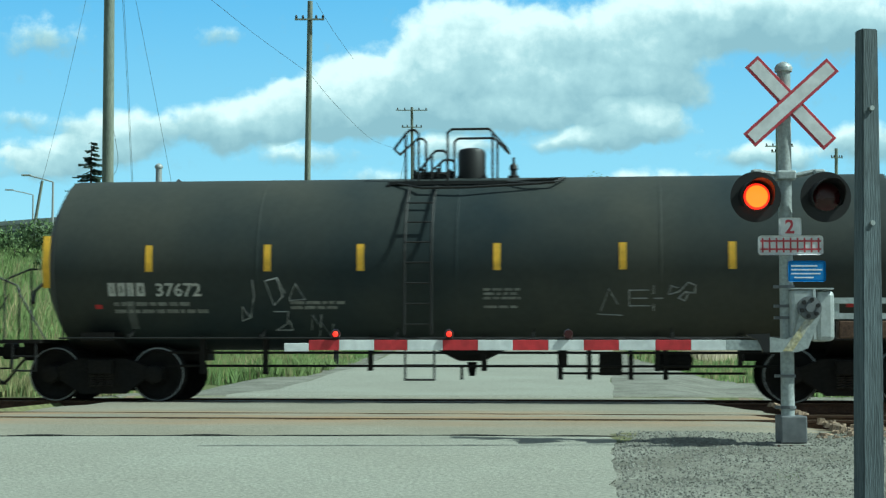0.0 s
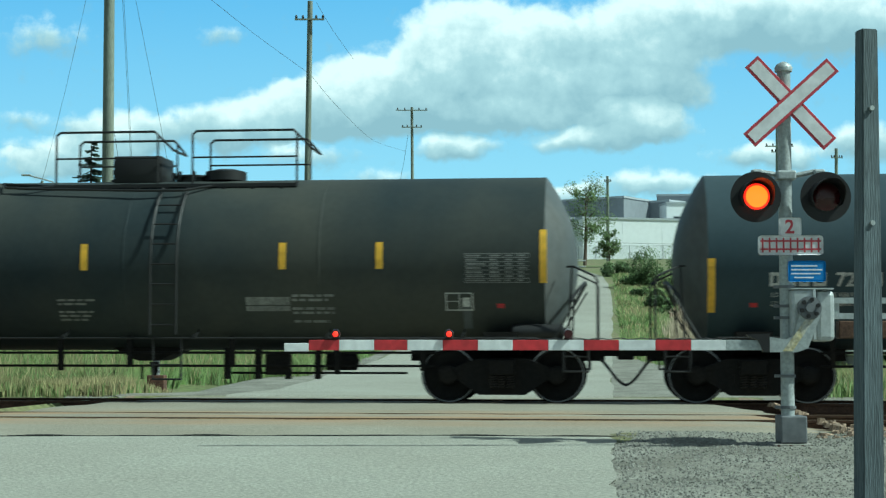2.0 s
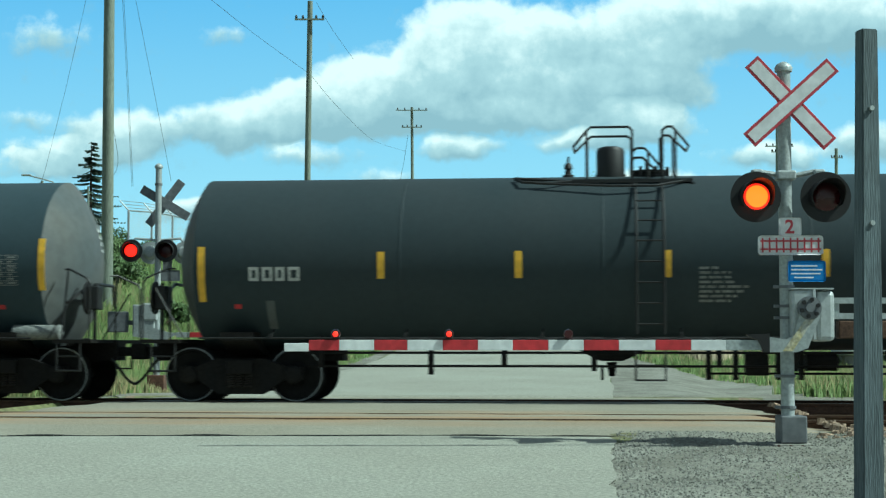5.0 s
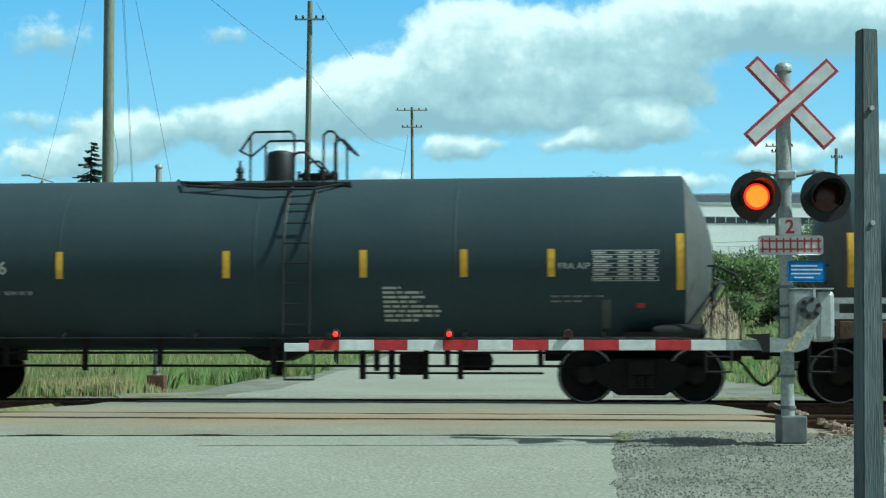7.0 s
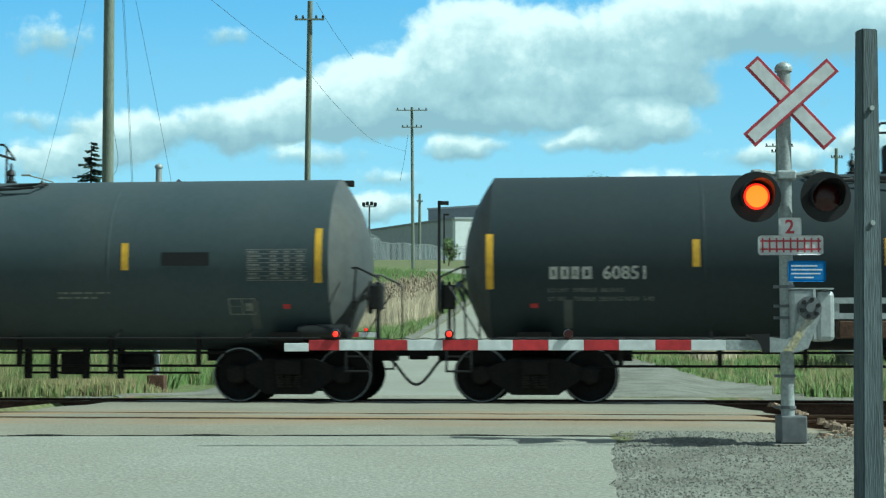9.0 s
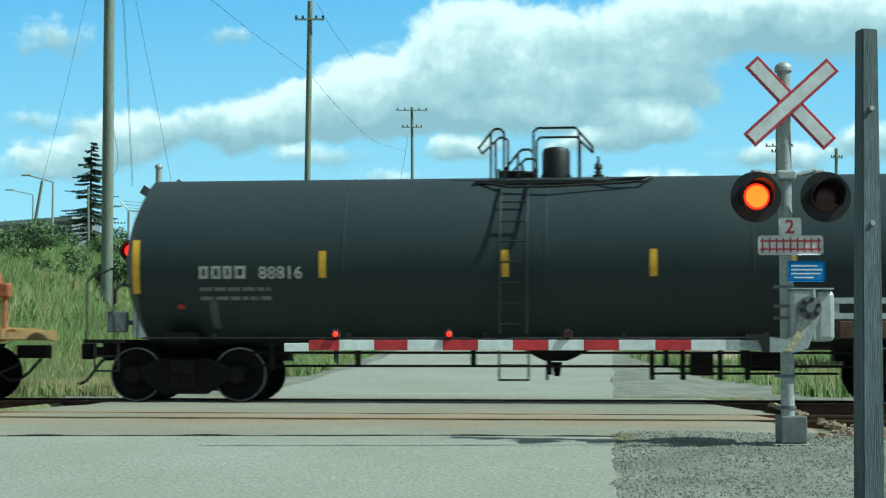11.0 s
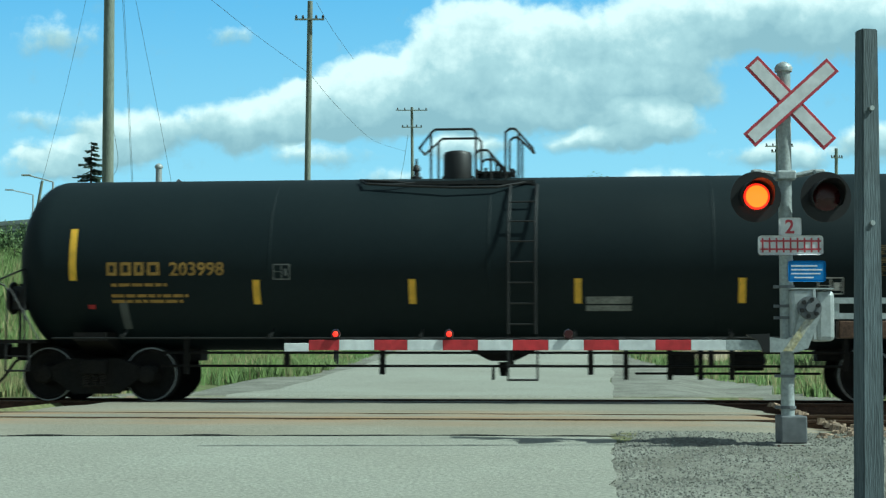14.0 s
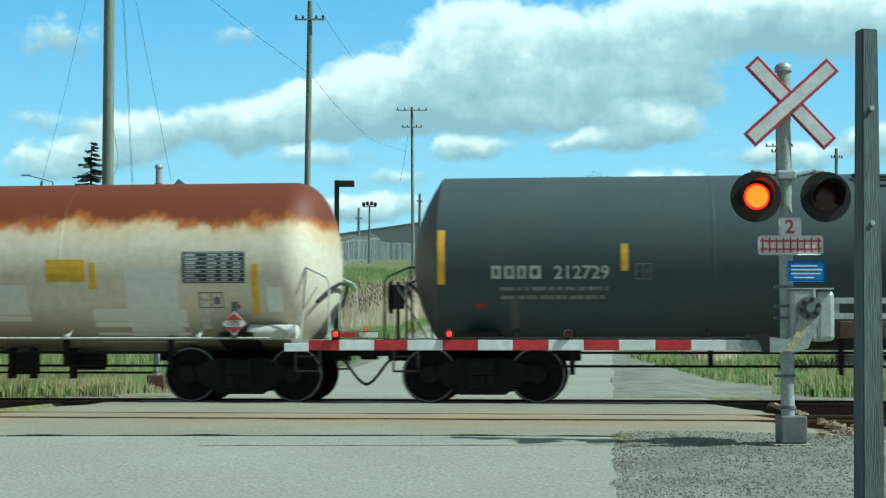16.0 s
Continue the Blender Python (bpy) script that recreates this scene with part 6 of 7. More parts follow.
def flood_light(foot, top):
    x, y = foot
    g = height(x, y) - 0.2
    p = thing("flood_light", "slim grey mast with a cluster of yard floodlights", "floodlight", "floodlights", pose(x, y, g, 0, 0, 5.91))
    bm = B()
    rod(bm, (0, 0, 0), (0, 0, top - g), 0.12, 0.08, 8)
    part("shaft", bm, "signback", p)
    for dx in (-0.55, -0.2, 0.2, 0.55):
        bm = B()
        box(bm, dx - 0.15, dx + 0.15, -0.2, 0.1, top - g - 0.1 + 0.08 * (abs(dx) < 0.3), top - g + 0.26 + 0.08 * (abs(dx) < 0.3), 0.03)
        part("lamp_head", bm, "lamp_pole", p)
    bm = B()
    box(bm, -0.6, 0.6, -0.04, 0.04, top - g - 0.18, top - g - 0.1)
    part("cross_bar", bm, "signback", p)


flood_light((-22.4, 121.4), 14.4)
road_light((-38.35, 79.37, 7.58), 4.83, -2.20)
road_light((-54.16, 117.87, 10.00), 5.36, -2.68)
wire([(-12.23, 20.36, 11.74), (-12.79, 29.33, 12.38), (-13.33, 41.31, 13.21), (-13.36, 43.32, 13.31)])
wire([(-13.36, 43.32, 13.31), (-15.08, 61.20, 14.48), (-16.83, 86.11, 15.95), (-16.10, 99.23, 16.74)])
wire([(-19.58, 30.54, 14.06), (-22.02, 35.47, 11.68), (-24.68, 40.41, 8.77), (-24.93, 40.43, 8.15)])
wire([(-14.86, 20.10, 11.65), (-15.64, 23.17, 9.53), (-16.40, 26.30, 6.50)])
wire([(-15.12, 21.06, 11.87), (-15.60, 23.18, 9.53), (-16.36, 26.31, 6.50)])
wire([(-14.75, 21.10, 11.87), (-15.37, 25.19, 9.86), (-15.86, 29.35, 7.01)])
wire([(-13.06, 43.14, 16.57), (-14.52, 56.01, 17.88), (-15.85, 70.90, 19.12)])
wire([(-16.16, 101.14, 18.29), (-16.71, 103.20, 16.67), (-17.35, 105.25, 15.00)])
wire([(-15.21, 20.30, 7.90), (-15.04, 20.38, 6.85), (-15.08, 20.40, 6.41), (-15.27, 20.40, 6.10)])
wire([(-15.85, 171.90, 14.81), (-3.07, 173.21, 14.95)])
wire([(-2.36, 173.33, 14.24), (9.01, 174.52, 13.96), (23.22, 175.96, 14.53)])

# guy wire with its yellow guard
guy = thing("guy_guard", "yellow plastic guard on a guy wire", "guy wire")
bm = B()
pipe(bm, [(-14.48, 30.0, 4.07), (-14.43, 30.0, 3.68), (-14.23, 30.0, 2.98), (-14.08, 30.0, 2.52), (-14.0, 30.0, min(2.4, height(-14.0, 30.0)) - 0.1)], 0.038, 8)
part("guard", bm, "guy", guy)

# ---- fences ----
def chain_material():
    m = bpy.data.materials.new("chain_link_fabric")
    m.use_nodes = True
    nt = m.node_tree
    b = nt.nodes["Principled BSDF"]
    b.inputs["Base Color"].default_value = (0.42, 0.46, 0.47, 1)
    b.inputs["Roughness"].default_value = 0.5
    tr, mx = nt.nodes.new("ShaderNodeBsdfTransparent"), nt.nodes.new("ShaderNodeMixShader")
    tc = nt.nodes.new("ShaderNodeTexCoord")
    facs = []
    for ang in (45, -45):
        mp, wv = nt.nodes.new("ShaderNodeMapping"), nt.nodes.new("ShaderNodeTexWave")
        mp.inputs["Rotation"].default_value = (0, radians(ang), 0)
        wv.inputs["Scale"].default_value = 6.0
        nt.links.new(tc.outputs["Object"], mp.inputs[0])
        nt.links.new(mp.outputs[0], wv.inputs["Vector"])
        g = nt.nodes.new("ShaderNodeMath")
        g.operation, g.inputs[1].default_value = "GREATER_THAN", 0.955
        nt.links.new(wv.outputs["Fac"], g.inputs[0])
        facs.append(g)
    mxm = nt.nodes.new("ShaderNodeMath")
    mxm.operation = "MAXIMUM"
    nt.links.new(facs[0].outputs[0], mxm.inputs[0])
    nt.links.new(facs[1].outputs[0], mxm.inputs[1])
    nt.links.new(mxm.outputs[0], mx.inputs[0])
    nt.links.new(tr.outputs[0], mx.inputs[1])
    nt.links.new(b.outputs[0], mx.inputs[2])
    nt.links.new(mx.outputs[0], nt.nodes["Material Output"].inputs["Surface"])
    return m


M["chain"] = chain_material()


def fence(a, b, tall, n, barbed=True, sink=0.0):
    a, b = Vector((*a, 0)), Vector((*b, 0))
    f = thing("chain_link_fence", "galvanised chain-link fence with barbed-wire arms", "fence", "fences")
    tops = []
    for i in range(n + 1):
        p = a.lerp(b, i / n)
        g = height(p.x, p.y) - sink
        bm = B()
        rod(bm, (p.x, p.y, g - 0.3), (p.x, p.y, g + tall), 0.05, n=8)
        if barbed:
            rod(bm, (p.x, p.y, g + tall), (p.x - 0.35, p.y - 0.1, g + tall + 0.4), 0.03, n=6)
        part("fence_post", bm, "fence", f)
        tops.append((p.x, p.y, g))
    for (x0, y0, g0), (x1, y1, g1) in zip(tops, tops[1:]):
        bm = B()
        q = [bm.verts.new(v) for v in ((x0, y0, g0), (x1, y1, g1), (x1, y1, g1 + tall), (x0, y0, g0 + tall))]
        bm.faces.new(q)
        part("fabric", bm, "chain", f, "chain-link fabric")
        bm = B()
        rod(bm, (x0, y0, g0 + tall), (x1, y1, g1 + tall), 0.035, n=6)
        if barbed:
            for k in (0.3, 0.65, 1.0):
                rod(bm, (x0 - 0.35 * k, y0 - 0.1 * k, g0 + tall + 0.4 * k), (x1 - 0.35 * k, y1 - 0.1 * k, g1 + tall + 0.4 * k), 0.012, n=4)
        part("top_rail", bm, "fence", f)


fence((-19.5, 36.0), (-23.5, 136.0), 2.2, 26)
fence((-23.5, 136.0), (-20.0, 200.0), 2.0, 16, False)
fence((-23.0, 190.0), (20.0, 205.0), 2.2, 18, False)

# substation frames behind the fence
for x, y, h, w in ((-22.6, 70, 5.2, 0.8), (-24.2, 90, 4.2, 1.2), (-25.0, 100, 3.9, 1.6), (-26.6, 112, 3.7, 2.2), (-27.4, 118, 3.4, 2.6), (-27.0, 104, 4.4, 0.6), (-29.5, 116, 3.6, 1.8)):
    g = height(x, y)
    fr = thing("substation_frame", "grey steel substation frame with insulators", "substation frame", "substation frames", pose(x, y, g - 0.2, 0, 0, 5.91))
    for s in (-w / 2, w / 2):
        bm = B()
        rod(bm, (s, 0, 0), (s, 0, h), 0.045, 0.035, 6)
        part("leg", bm, "signback", fr)
    for zz in (h * 0.82, h * 0.62):
        bm = B()
        box(bm, -w / 2 - 0.3, w / 2 + 0.3, -0.03, 0.03, zz, zz + 0.07)
        part("beam", bm, "signback", fr)
        for k in range(3):
            bm = B()
            rod(bm, (-w / 3 + k * w / 3, 0, zz + 0.07), (-w / 3 + k * w / 3, 0, zz + 0.34), 0.03, n=6)
            part("insulator", bm, "fitting", fr)


# ---- buildings ----
def block(name, label, a, b, deep, top, material, low=None):
    """A hall with its long front from a to b, a thin parapet and cladding joints."""
    a, b = Vector((*a, 0)), Vector((*b, 0))
    d = b - a
    ang = math.atan2(d.y, d.x)
    low = 9.0 if low is None else low
    hall = thing(name, label, "building", "", Matrix.Translation((a.x, a.y, low)) @ Matrix.Rotation(ang, 4, "Z"))
    L, H = d.length, top - low
    bm = B()
    box(bm, 0, L, 0, deep, 0, H)
    w = part("wall", bm, material, hall)
    bm = B()
    box(bm, -0.15, L + 0.15, -0.15, deep + 0.15, H, H + 0.35)
    part("roof", bm, "wall_grey" if material != "wall_grey" else "wall_dark", hall)
    n = int(L / 6)
    for i in range(1, n):
        bm = B()
        box(bm, i * L / n - 0.04, i * L / n + 0.04, -0.03, 0.0, 0, H)
        part("panel_joint", bm, material, w)
    return hall, L, H


def opening(hall, name, x, z, w, h, material, label=""):
    bm = B()
    box(bm, x, x + w, -0.10, 0.2, z, z + h)
    ob = part(name, bm, material, hall, label)
    bm = B()
    for a, b, c, d in ((x - 0.12, x, z - 0.1, z + h + 0.1), (x + w, x + w + 0.12, z - 0.1, z + h + 0.1), (x, x + w, z + h, z + h + 0.12)):
        box(bm, a, b, -0.16, 0.1, c, d)
    part("frame", bm, "wall_grey", ob)


h1, L, H = block("warehouse", "long pale grey warehouse with dark dock doors", (-59.7, 280), (-24.6, 230.4), 30, 21.9, "wall_grey")
for k in (0.62, 0.655, 0.69):
    opening(h1, "dock_door", L * k, 5.5, 1.0, 4.6, "door_dark", "tall dark dock door")
h2, L, H = block("warehouse", "tall dark grey warehouse hall behind the others", (-34.2, 275.6), (3.1, 254.4), 40, 27.4, "wall_dark")
h3, L, H = block("warehouse", "white clad warehouse front", (-24.5, 229.4), (-11.2, 234.2), 18, 21.8, "wall_white")
h4, L, H = block("warehouse", "grey warehouse link between white fronts", (-12.0, 233.0), (-3.6, 240.0), 16, 22.3, "wall_grey", 9.2)
for k in (0.15, 0.5):
    opening(h4, "vent_grille", L * k, 9.6, 3.2, 1.6, "wall_dark", "dark wall grille")
h5, L, H = block("warehouse", "white clad warehouse front", (-3.8, 233.0), (15.8, 240.2), 18, 22.0, "wall_white")
h6, L, H = block("warehouse", "dark grey warehouse hall", (2.8, 266.4), (11.3, 260.3), 20, 27.2, "wall_dark")
h7, L, H = block("office_building", "white office building with a band of windows", (10.7, 256.2), (51.6, 264.4), 20, 26.4, "wall_white")
for i in range(20):
    opening(h7, "window", 1.3 + i * 1.9, 14.0, 1.72, 1.1, "window", "dark strip window")
h8, L, H = block("warehouse", "dark grey warehouse hall", (9.8, 279.2), (52.4, 277.5), 20, 30.0, "wall_dark")
h9, L, H = block("glass_building", "building with bands of green-grey glass", (32.6, 176.5), (60, 172), 20, 18.7, "wall_grey")
for j in range(3):
    for i in range(6):
        opening(h9, "window", 0.6 + i * 3.4, 5.2 + j * 1.5, 3.1, 0.9, "window", "green-grey glass band")
h10, L, H = block("low_building", "long low building with pale fascia and glass front", (-75, 118), (-43.6, 98.5), 3, 11.3, "wall_dark", 6.0)
for i in range(9):
    opening(h10, "window", 0.6 + i * 4.0, 0.6, 3.7, 4.2, "teal_glass", "dark teal glass front")

# gate rail by the bend of the road and white tank on the bank
rail = thing("road_barrier", "pale steel barrier rail at the bend of the road", "barrier")
for a, b in (((-5.4, 94.6), (-4.2, 94.8)), ((-4.2, 94.8), (-2.6, 95.1)), ((-2.6, 95.1), (-1.6, 95.3))):
    bm = B()
    for k in (0.35, 0.8):
        rod(bm, (a[0], a[1], height(*a) + k), (b[0], b[1], height(*b) + k), 0.05, n=6)
    rod(bm, (a[0], a[1], height(*a) - 0.1), (a[0], a[1], height(*a) + 0.85), 0.06, n=6)
    part("rail", bm, "galv", rail)
tank = thing("storage_tank", "white storage tank with domed lids on the bank", "storage tank", at=pose(7.9, 19.5, height(7.9, 19.5) - 0.1, 0, 0, 5.91))
bm = B()
box(bm, -1.3, 2.6, -1, 1, 0.3, 2.1, 0.12)
part("body", bm, "wall_white", tank)
for x in (-0.9, -0.35, 0.6):
    bm = B()
    turned(bm, [(2.1, 0.02), (2.1, 0.24), (2.22, 0.22), (2.3, 0.12), (2.32, 0.01)], 14, "z", at=(x, -0.3, 0))
    part("lid", bm, "wall_white", tank, smooth=True)
for x in (-0.9, 2.2):
    bm = B()
    box(bm, x - 0.2, x + 0.2, -0.9, 0.9, 0.0, 0.3)
    part("saddle", bm, "concrete", tank)


# ---- sky backdrop ----
def sky_material():
    """Blue sky with drifting cumulus: soft lumps broken up by noise, pale on top, grey beneath."""
    m = bpy.data.materials.new("sky_and_clouds")
    m.use_nodes = True
    nt = m.node_tree
    nt.nodes.clear()
    N, K = nt.nodes.new, nt.links.new

    def math_(op, a, b=None, clamp=False):
        n = N("ShaderNodeMath")
        n.operation, n.use_clamp = op, clamp
        for i, v in enumerate((a, b)):
            if v is None:
                continue
            if isinstance(v, (int, float)):
                n.inputs[i].default_value = v
            else:
                K(v, n.inputs[i])
        return n.outputs[0]
    tc = N("ShaderNodeTexCoord")
    p = tc.outputs["Object"]
    big, fine = N("ShaderNodeTexNoise"), N("ShaderNodeTexNoise")
    for n, s, d in ((big, 0.9, 3), (fine, 2.4, 8)):
        n.inputs["Scale"].default_value, n.inputs["Detail"].default_value = s, d
        n.inputs["Roughness"].default_value = 0.6
        K(p, n.inputs["Vector"])
    off = N("ShaderNodeVectorMath")
    off.operation = "MULTIPLY_ADD"
    K(big.outputs["Color"], off.inputs[0])
    off.inputs[1].default_value, off.inputs[2].default_value = (0.9, 0.6, 0), (-0.45, -0.30, 0)
    add = N("ShaderNodeVectorMath")
    K(p, add.inputs[0]), K(off.outputs[0], add.inputs[1])
    lumps = [(0.95, 3.6, 1.7, 0.95, 1.2), (0.3, 2.95, 2.2, 0.9, 1.2), (-1.35, 2.65, 1.5, 0.85, 1.2), (-2.3, 2.45, 1.3, 0.65, 1), (-3.3, 2.2, 1.5, 0.55, 1), (3.3, 3.5, 2.2, 1.1, 0.9), (2.6, 2.75, 2.6, 0.6, 0.7), (4.9, 4.1, 2.2, 0.75, 0.9), (6.9, 4.0, 2.2, 0.8, 0.9), (0.8, 2.35, 3.0, 0.42, 0.55), (3.7, 2.2, 1.15, 0.45, 1), (2.8, 1.9, 1.3, 0.26, 0.6), (-5.5, 2.05, 1.2, 0.55, 1), (-6.8, 3.75, 0.9, 0.5, 0.35), (-7.2, 2.2, 0.8, 0.28, 0.3), (-6.2, 1.65, 1.5, 0.35, 0.6), (-3.7, 3.75, 0.5, 0.3, 0.3), (-2.2, 1.6, 1.2, 0.28, 0.35), (-0.9, 1.2, 0.8, 0.24, 0.35), (0.4, 1.8, 0.8, 0.28, 0.7), (-3.6, 0.7, 1.6, 0.32, 1), (-1.5, 0.72, 1.4, 0.3, 0.9), (2.2, 0.95, 1.0, 0.24, 0.8), (4.0, 1.1, 1.5, 0.3, 0.6), (6.0, 1.65, 1.2, 0.32, 0.7), (7.6, 1.9, 0.8, 0.45, 0.7), (-7.0, 1.4, 0.9, 0.3, 0.5)]
    total = shade = None
    for cx, cy, rx, ry, force in lumps:
        v = N("ShaderNodeVectorMath")
        v.operation = "MULTIPLY_ADD"
        K(add.outputs[0], v.inputs[0])
        v.inputs[1].default_value, v.inputs[2].default_value = (1 / rx, 1 / ry, 0), (-cx / rx, -cy / ry, 0)
        ln = N("ShaderNodeVectorMath")
        ln.operation = "LENGTH"
        K(v.outputs[0], ln.inputs[0])
        d = math_("MULTIPLY", math_("SUBTRACT", 1.05, ln.outputs["Value"], True), force)
        sep = N("ShaderNodeSeparateXYZ")
        K(v.outputs[0], sep.inputs[0])
        h = math_("MULTIPLY", math_("ADD", math_("MULTIPLY", sep.outputs[1], 0.5), 0.5), d)
        total = d if total is None else math_("ADD", total, d)
        shade = h if shade is None else math_("ADD", shade, h)
    rough = math_("MULTIPLY", math_("SUBTRACT", fine.outputs["Fac"], 0.5), 0.62)
    dens = math_("ADD", total, rough)
    alpha = N("ShaderNodeMapRange")
    alpha.interpolation_type = "SMOOTHSTEP"
    alpha.inputs["From Min"].default_value, alpha.inputs["From Max"].default_value = 0.03, 0.40
    K(dens, alpha.inputs["Value"])
    tone = math_("DIVIDE", shade, math_("MAXIMUM", total, 0.001))
    tone = math_("ADD", tone, math_("MULTIPLY", math_("SUBTRACT", fine.outputs["Fac"], 0.5), 0.42))
    tone = math_("ADD", tone, math_("MULTIPLY", math_("SUBTRACT", big.outputs["Fac"], 0.5), 0.5))
    ramp = N("ShaderNodeValToRGB")
    K(tone, ramp.inputs[0])
    e = ramp.color_ramp.elements
    e[0].position, e[0].color = 0.26, CLOUD_GREY
    e[1].position, e[1].color = 0.73, CLOUD_WHITE
    k = ramp.color_ramp.elements.new(0.50)
    k.color = CLOUD_MID
    sep = N("ShaderNodeSeparateXYZ")
    K(p, sep.inputs[0])
    blue = N("ShaderNodeValToRGB")
    K(math_("MULTIPLY", math_("ADD", sep.outputs[1], 1.0), 0.17), blue.inputs[0])
    e = blue.color_ramp.elements
    e[0].position, e[0].color = 0.10, SKY_LOW
    e[1].position, e[1].color = 0.95, SKY_HIGH
    mix = N("ShaderNodeMix")
    mix.data_type = "RGBA"
    K(alpha.outputs[0], mix.inputs["Factor"])
    K(blue.outputs[0], mix.inputs["A"])
    K(ramp.outputs[0], mix.inputs["B"])
    em, out = N("ShaderNodeEmission"), N("ShaderNodeOutputMaterial")
    K(mix.outputs["Result"], em.inputs["Color"])
    K(em.outputs[0], out.inputs["Surface"])
    return m


SKY_LOW, SKY_HIGH = (0.50, 0.80, 0.95, 1), (0.20, 0.50, 0.86, 1)
CLOUD_GREY, CLOUD_MID, CLOUD_WHITE = (0.36, 0.51, 0.60, 1), (0.54, 0.69, 0.76, 1), (0.96, 1.02, 1.04, 1)
M["sky"] = sky_material()
bm = B()
bm.faces.new([bm.verts.new(v) for v in ((-11, -3, 0), (11, -3, 0), (11, 7.5, 0), (-11, 7.5, 0))])
BACK = tagged(part("backdrop", bm, "sky"), "blue sky with drifting white cumulus clouds", "sky", kind="structure")
BACK.scale = (89.3, 89.3, 89.3)
FAR = 2500.0


# ---- plants ----
def mesh_of(name, vs, fs, material, label, category, kind="stuff", parent=None, normals=None):
    me = bpy.data.meshes.new(name)
    me.from_pydata(vs, [], fs)
    if normals:
        me.normals_split_custom_set_from_vertices(normals)
    me.materials.append(M[material])
    ob = new(name, me)
    if parent:
        ob.parent = parent
        return tagged(ob, kind="stuff")
    return tagged(ob, label, category, kind=kind)


def blades(name, n, where, tall, material, label, category, seed, wide=0.02, per=5, lean=0.35):
    """Tufts of bent blades. where(rng) gives a place and a factor of height, or None."""
    rng = random.Random(seed)
    vs, fs = [], []
    for _ in range(n):
        spot = where(rng)
        if spot is None:
            continue
        x, y, k = spot
        z = height(x, y) - 0.03
        far = max(1.0, (y + 27) / 45)
        for _ in range(per):
            a = rng.uniform(0, 6.283)
            hgt = tall * k * rng.uniform(0.45, 1.15)
            ln = lean * rng.uniform(0.2, 1.2) * hgt
            bx, by = x + rng.uniform(-0.14, 0.14) * far, y + rng.uniform(-0.14, 0.14) * far
            dx, dy = math.cos(a) * ln, math.sin(a) * ln
            w = wide * far * rng.uniform(0.6, 1.3)
            f = rng.uniform(-0.7, 0.7)
            wx, wy = math.cos(f) * w, math.sin(f) * w
            i = len(vs)
            vs += [(bx - wx, by - wy, z), (bx + wx, by + wy, z), (bx + dx * 0.4 + wx * 0.8, by + dy * 0.4 + wy * 0.8, z + hgt * 0.6), (bx + dx * 0.4 - wx * 0.8, by + dy * 0.4 - wy * 0.8, z + hgt * 0.6), (bx + dx, by + dy, z + hgt)]
            fs += [(i, i + 1, i + 2, i + 3), (i + 3, i + 2, i + 4)]
    nr = []
    for i in range(0, len(vs), 5):
        n = Vector((rng.gauss(0, 0.35), rng.gauss(-0.25, 0.35), 1)).normalized()
        nr += [tuple(n)] * 5
    return mesh_of(name, vs, fs, material, label, category, normals=nr)


def clump(x, y, s):
    return noise.noise((x * s, y * s, 7.3))


def reed_w(x, y):
    """Where reeds stand: in the ditches on both sides of the far road."""
    a = math.exp(-(((x + 9.5) / 1.7) ** 2 + ((y - 45) / 11.0) ** 2))
    b = math.exp(-(((x - 3.5) / 1.1) ** 2 + ((y - 32) / 8.0) ** 2))
    return max(a, b)


def bank_left(rng):
    y = 6 + 72 * rng.random() ** 1.3
    x = -7.8 - (34 if y > 25 else 26) * rng.random() ** 1.1
    if x > -10.8 and y < 13:
        return None
    if reed_w(x, y) > 0.45 and rng.random() < 0.8:
        return None
    return x, y, 0.75 + 0.7 * clump(x, y, 0.16) + 0.2 * ease(8.2, 11, -x)


def bank_right(rng):
    y = 6 + 75 * rng.random() ** 1.2
    x = 0.6 + 24 * rng.random() ** 1.5
    if x < 4.8 - 4.1 * ease(7, 26, y) or (reed_w(x, y) > 0.45 and rng.random() < 0.8):
        return None
    return x, y, 0.6 + 0.6 * clump(x, y, 0.2)


blades("tall_grass", 34000, bank_left, 0.58, "grass", "tall green grass and weeds on the bank", "grass", 11, 0.015, lean=0.75)
blades("dry_grass", 5200, lambda r: (lambda p: p and (p[0], p[1], p[2] * (1.15 if clump(p[0], p[1], 0.1) > -0.05 else 0.5)))(bank_left(r)), 0.75, "dry", "dry yellow grass stalks among the green", "grass", 12, 0.014)
blades("tall_grass_right", 18000, bank_right, 0.50, "grass", "green grass beside the far road", "grass", 13, 0.015, lean=0.75)
blades("dry_grass_right", 2500, bank_right, 0.7, "dry", "dry grass stalks beside the far road", "grass", 14, 0.014)


def track_edge(rng):
    x, y = rng.uniform(-26, -9.6), 3.0 + 4.0 * rng.random()
    return (x, y, 0.55 + 0.5 * clump(x, y, 0.5)) if clump(x, y, 0.35) > -0.25 else None


blades("track_side_grass", 9000, track_edge, 0.55, "dry", "dry grass along the track", "grass", 15, 0.012)
blades("track_side_green", 5000, track_edge, 0.42, "grass", "green grass along the track", "grass", 16, 0.014)


def weed_spot(rng):
    x, y = 3.6 + 7 * rng.random(), 3.2 + 6.5 * rng.random()
    return (x, y, 0.55 + 0.75 * max(0, clump(x, y, 0.55) + 0.35)) if x > 4.0 + 0.6 * clump(x, y, 1) else None


blades("weeds", 7000, weed_spot, 0.45, "grass", "rank green weeds beside the track", "weeds", 17, 0.016)
blades("weeds_dry", 1800, weed_spot, 0.6, "dry", "dry stalks among the weeds", "weeds", 18, 0.010)


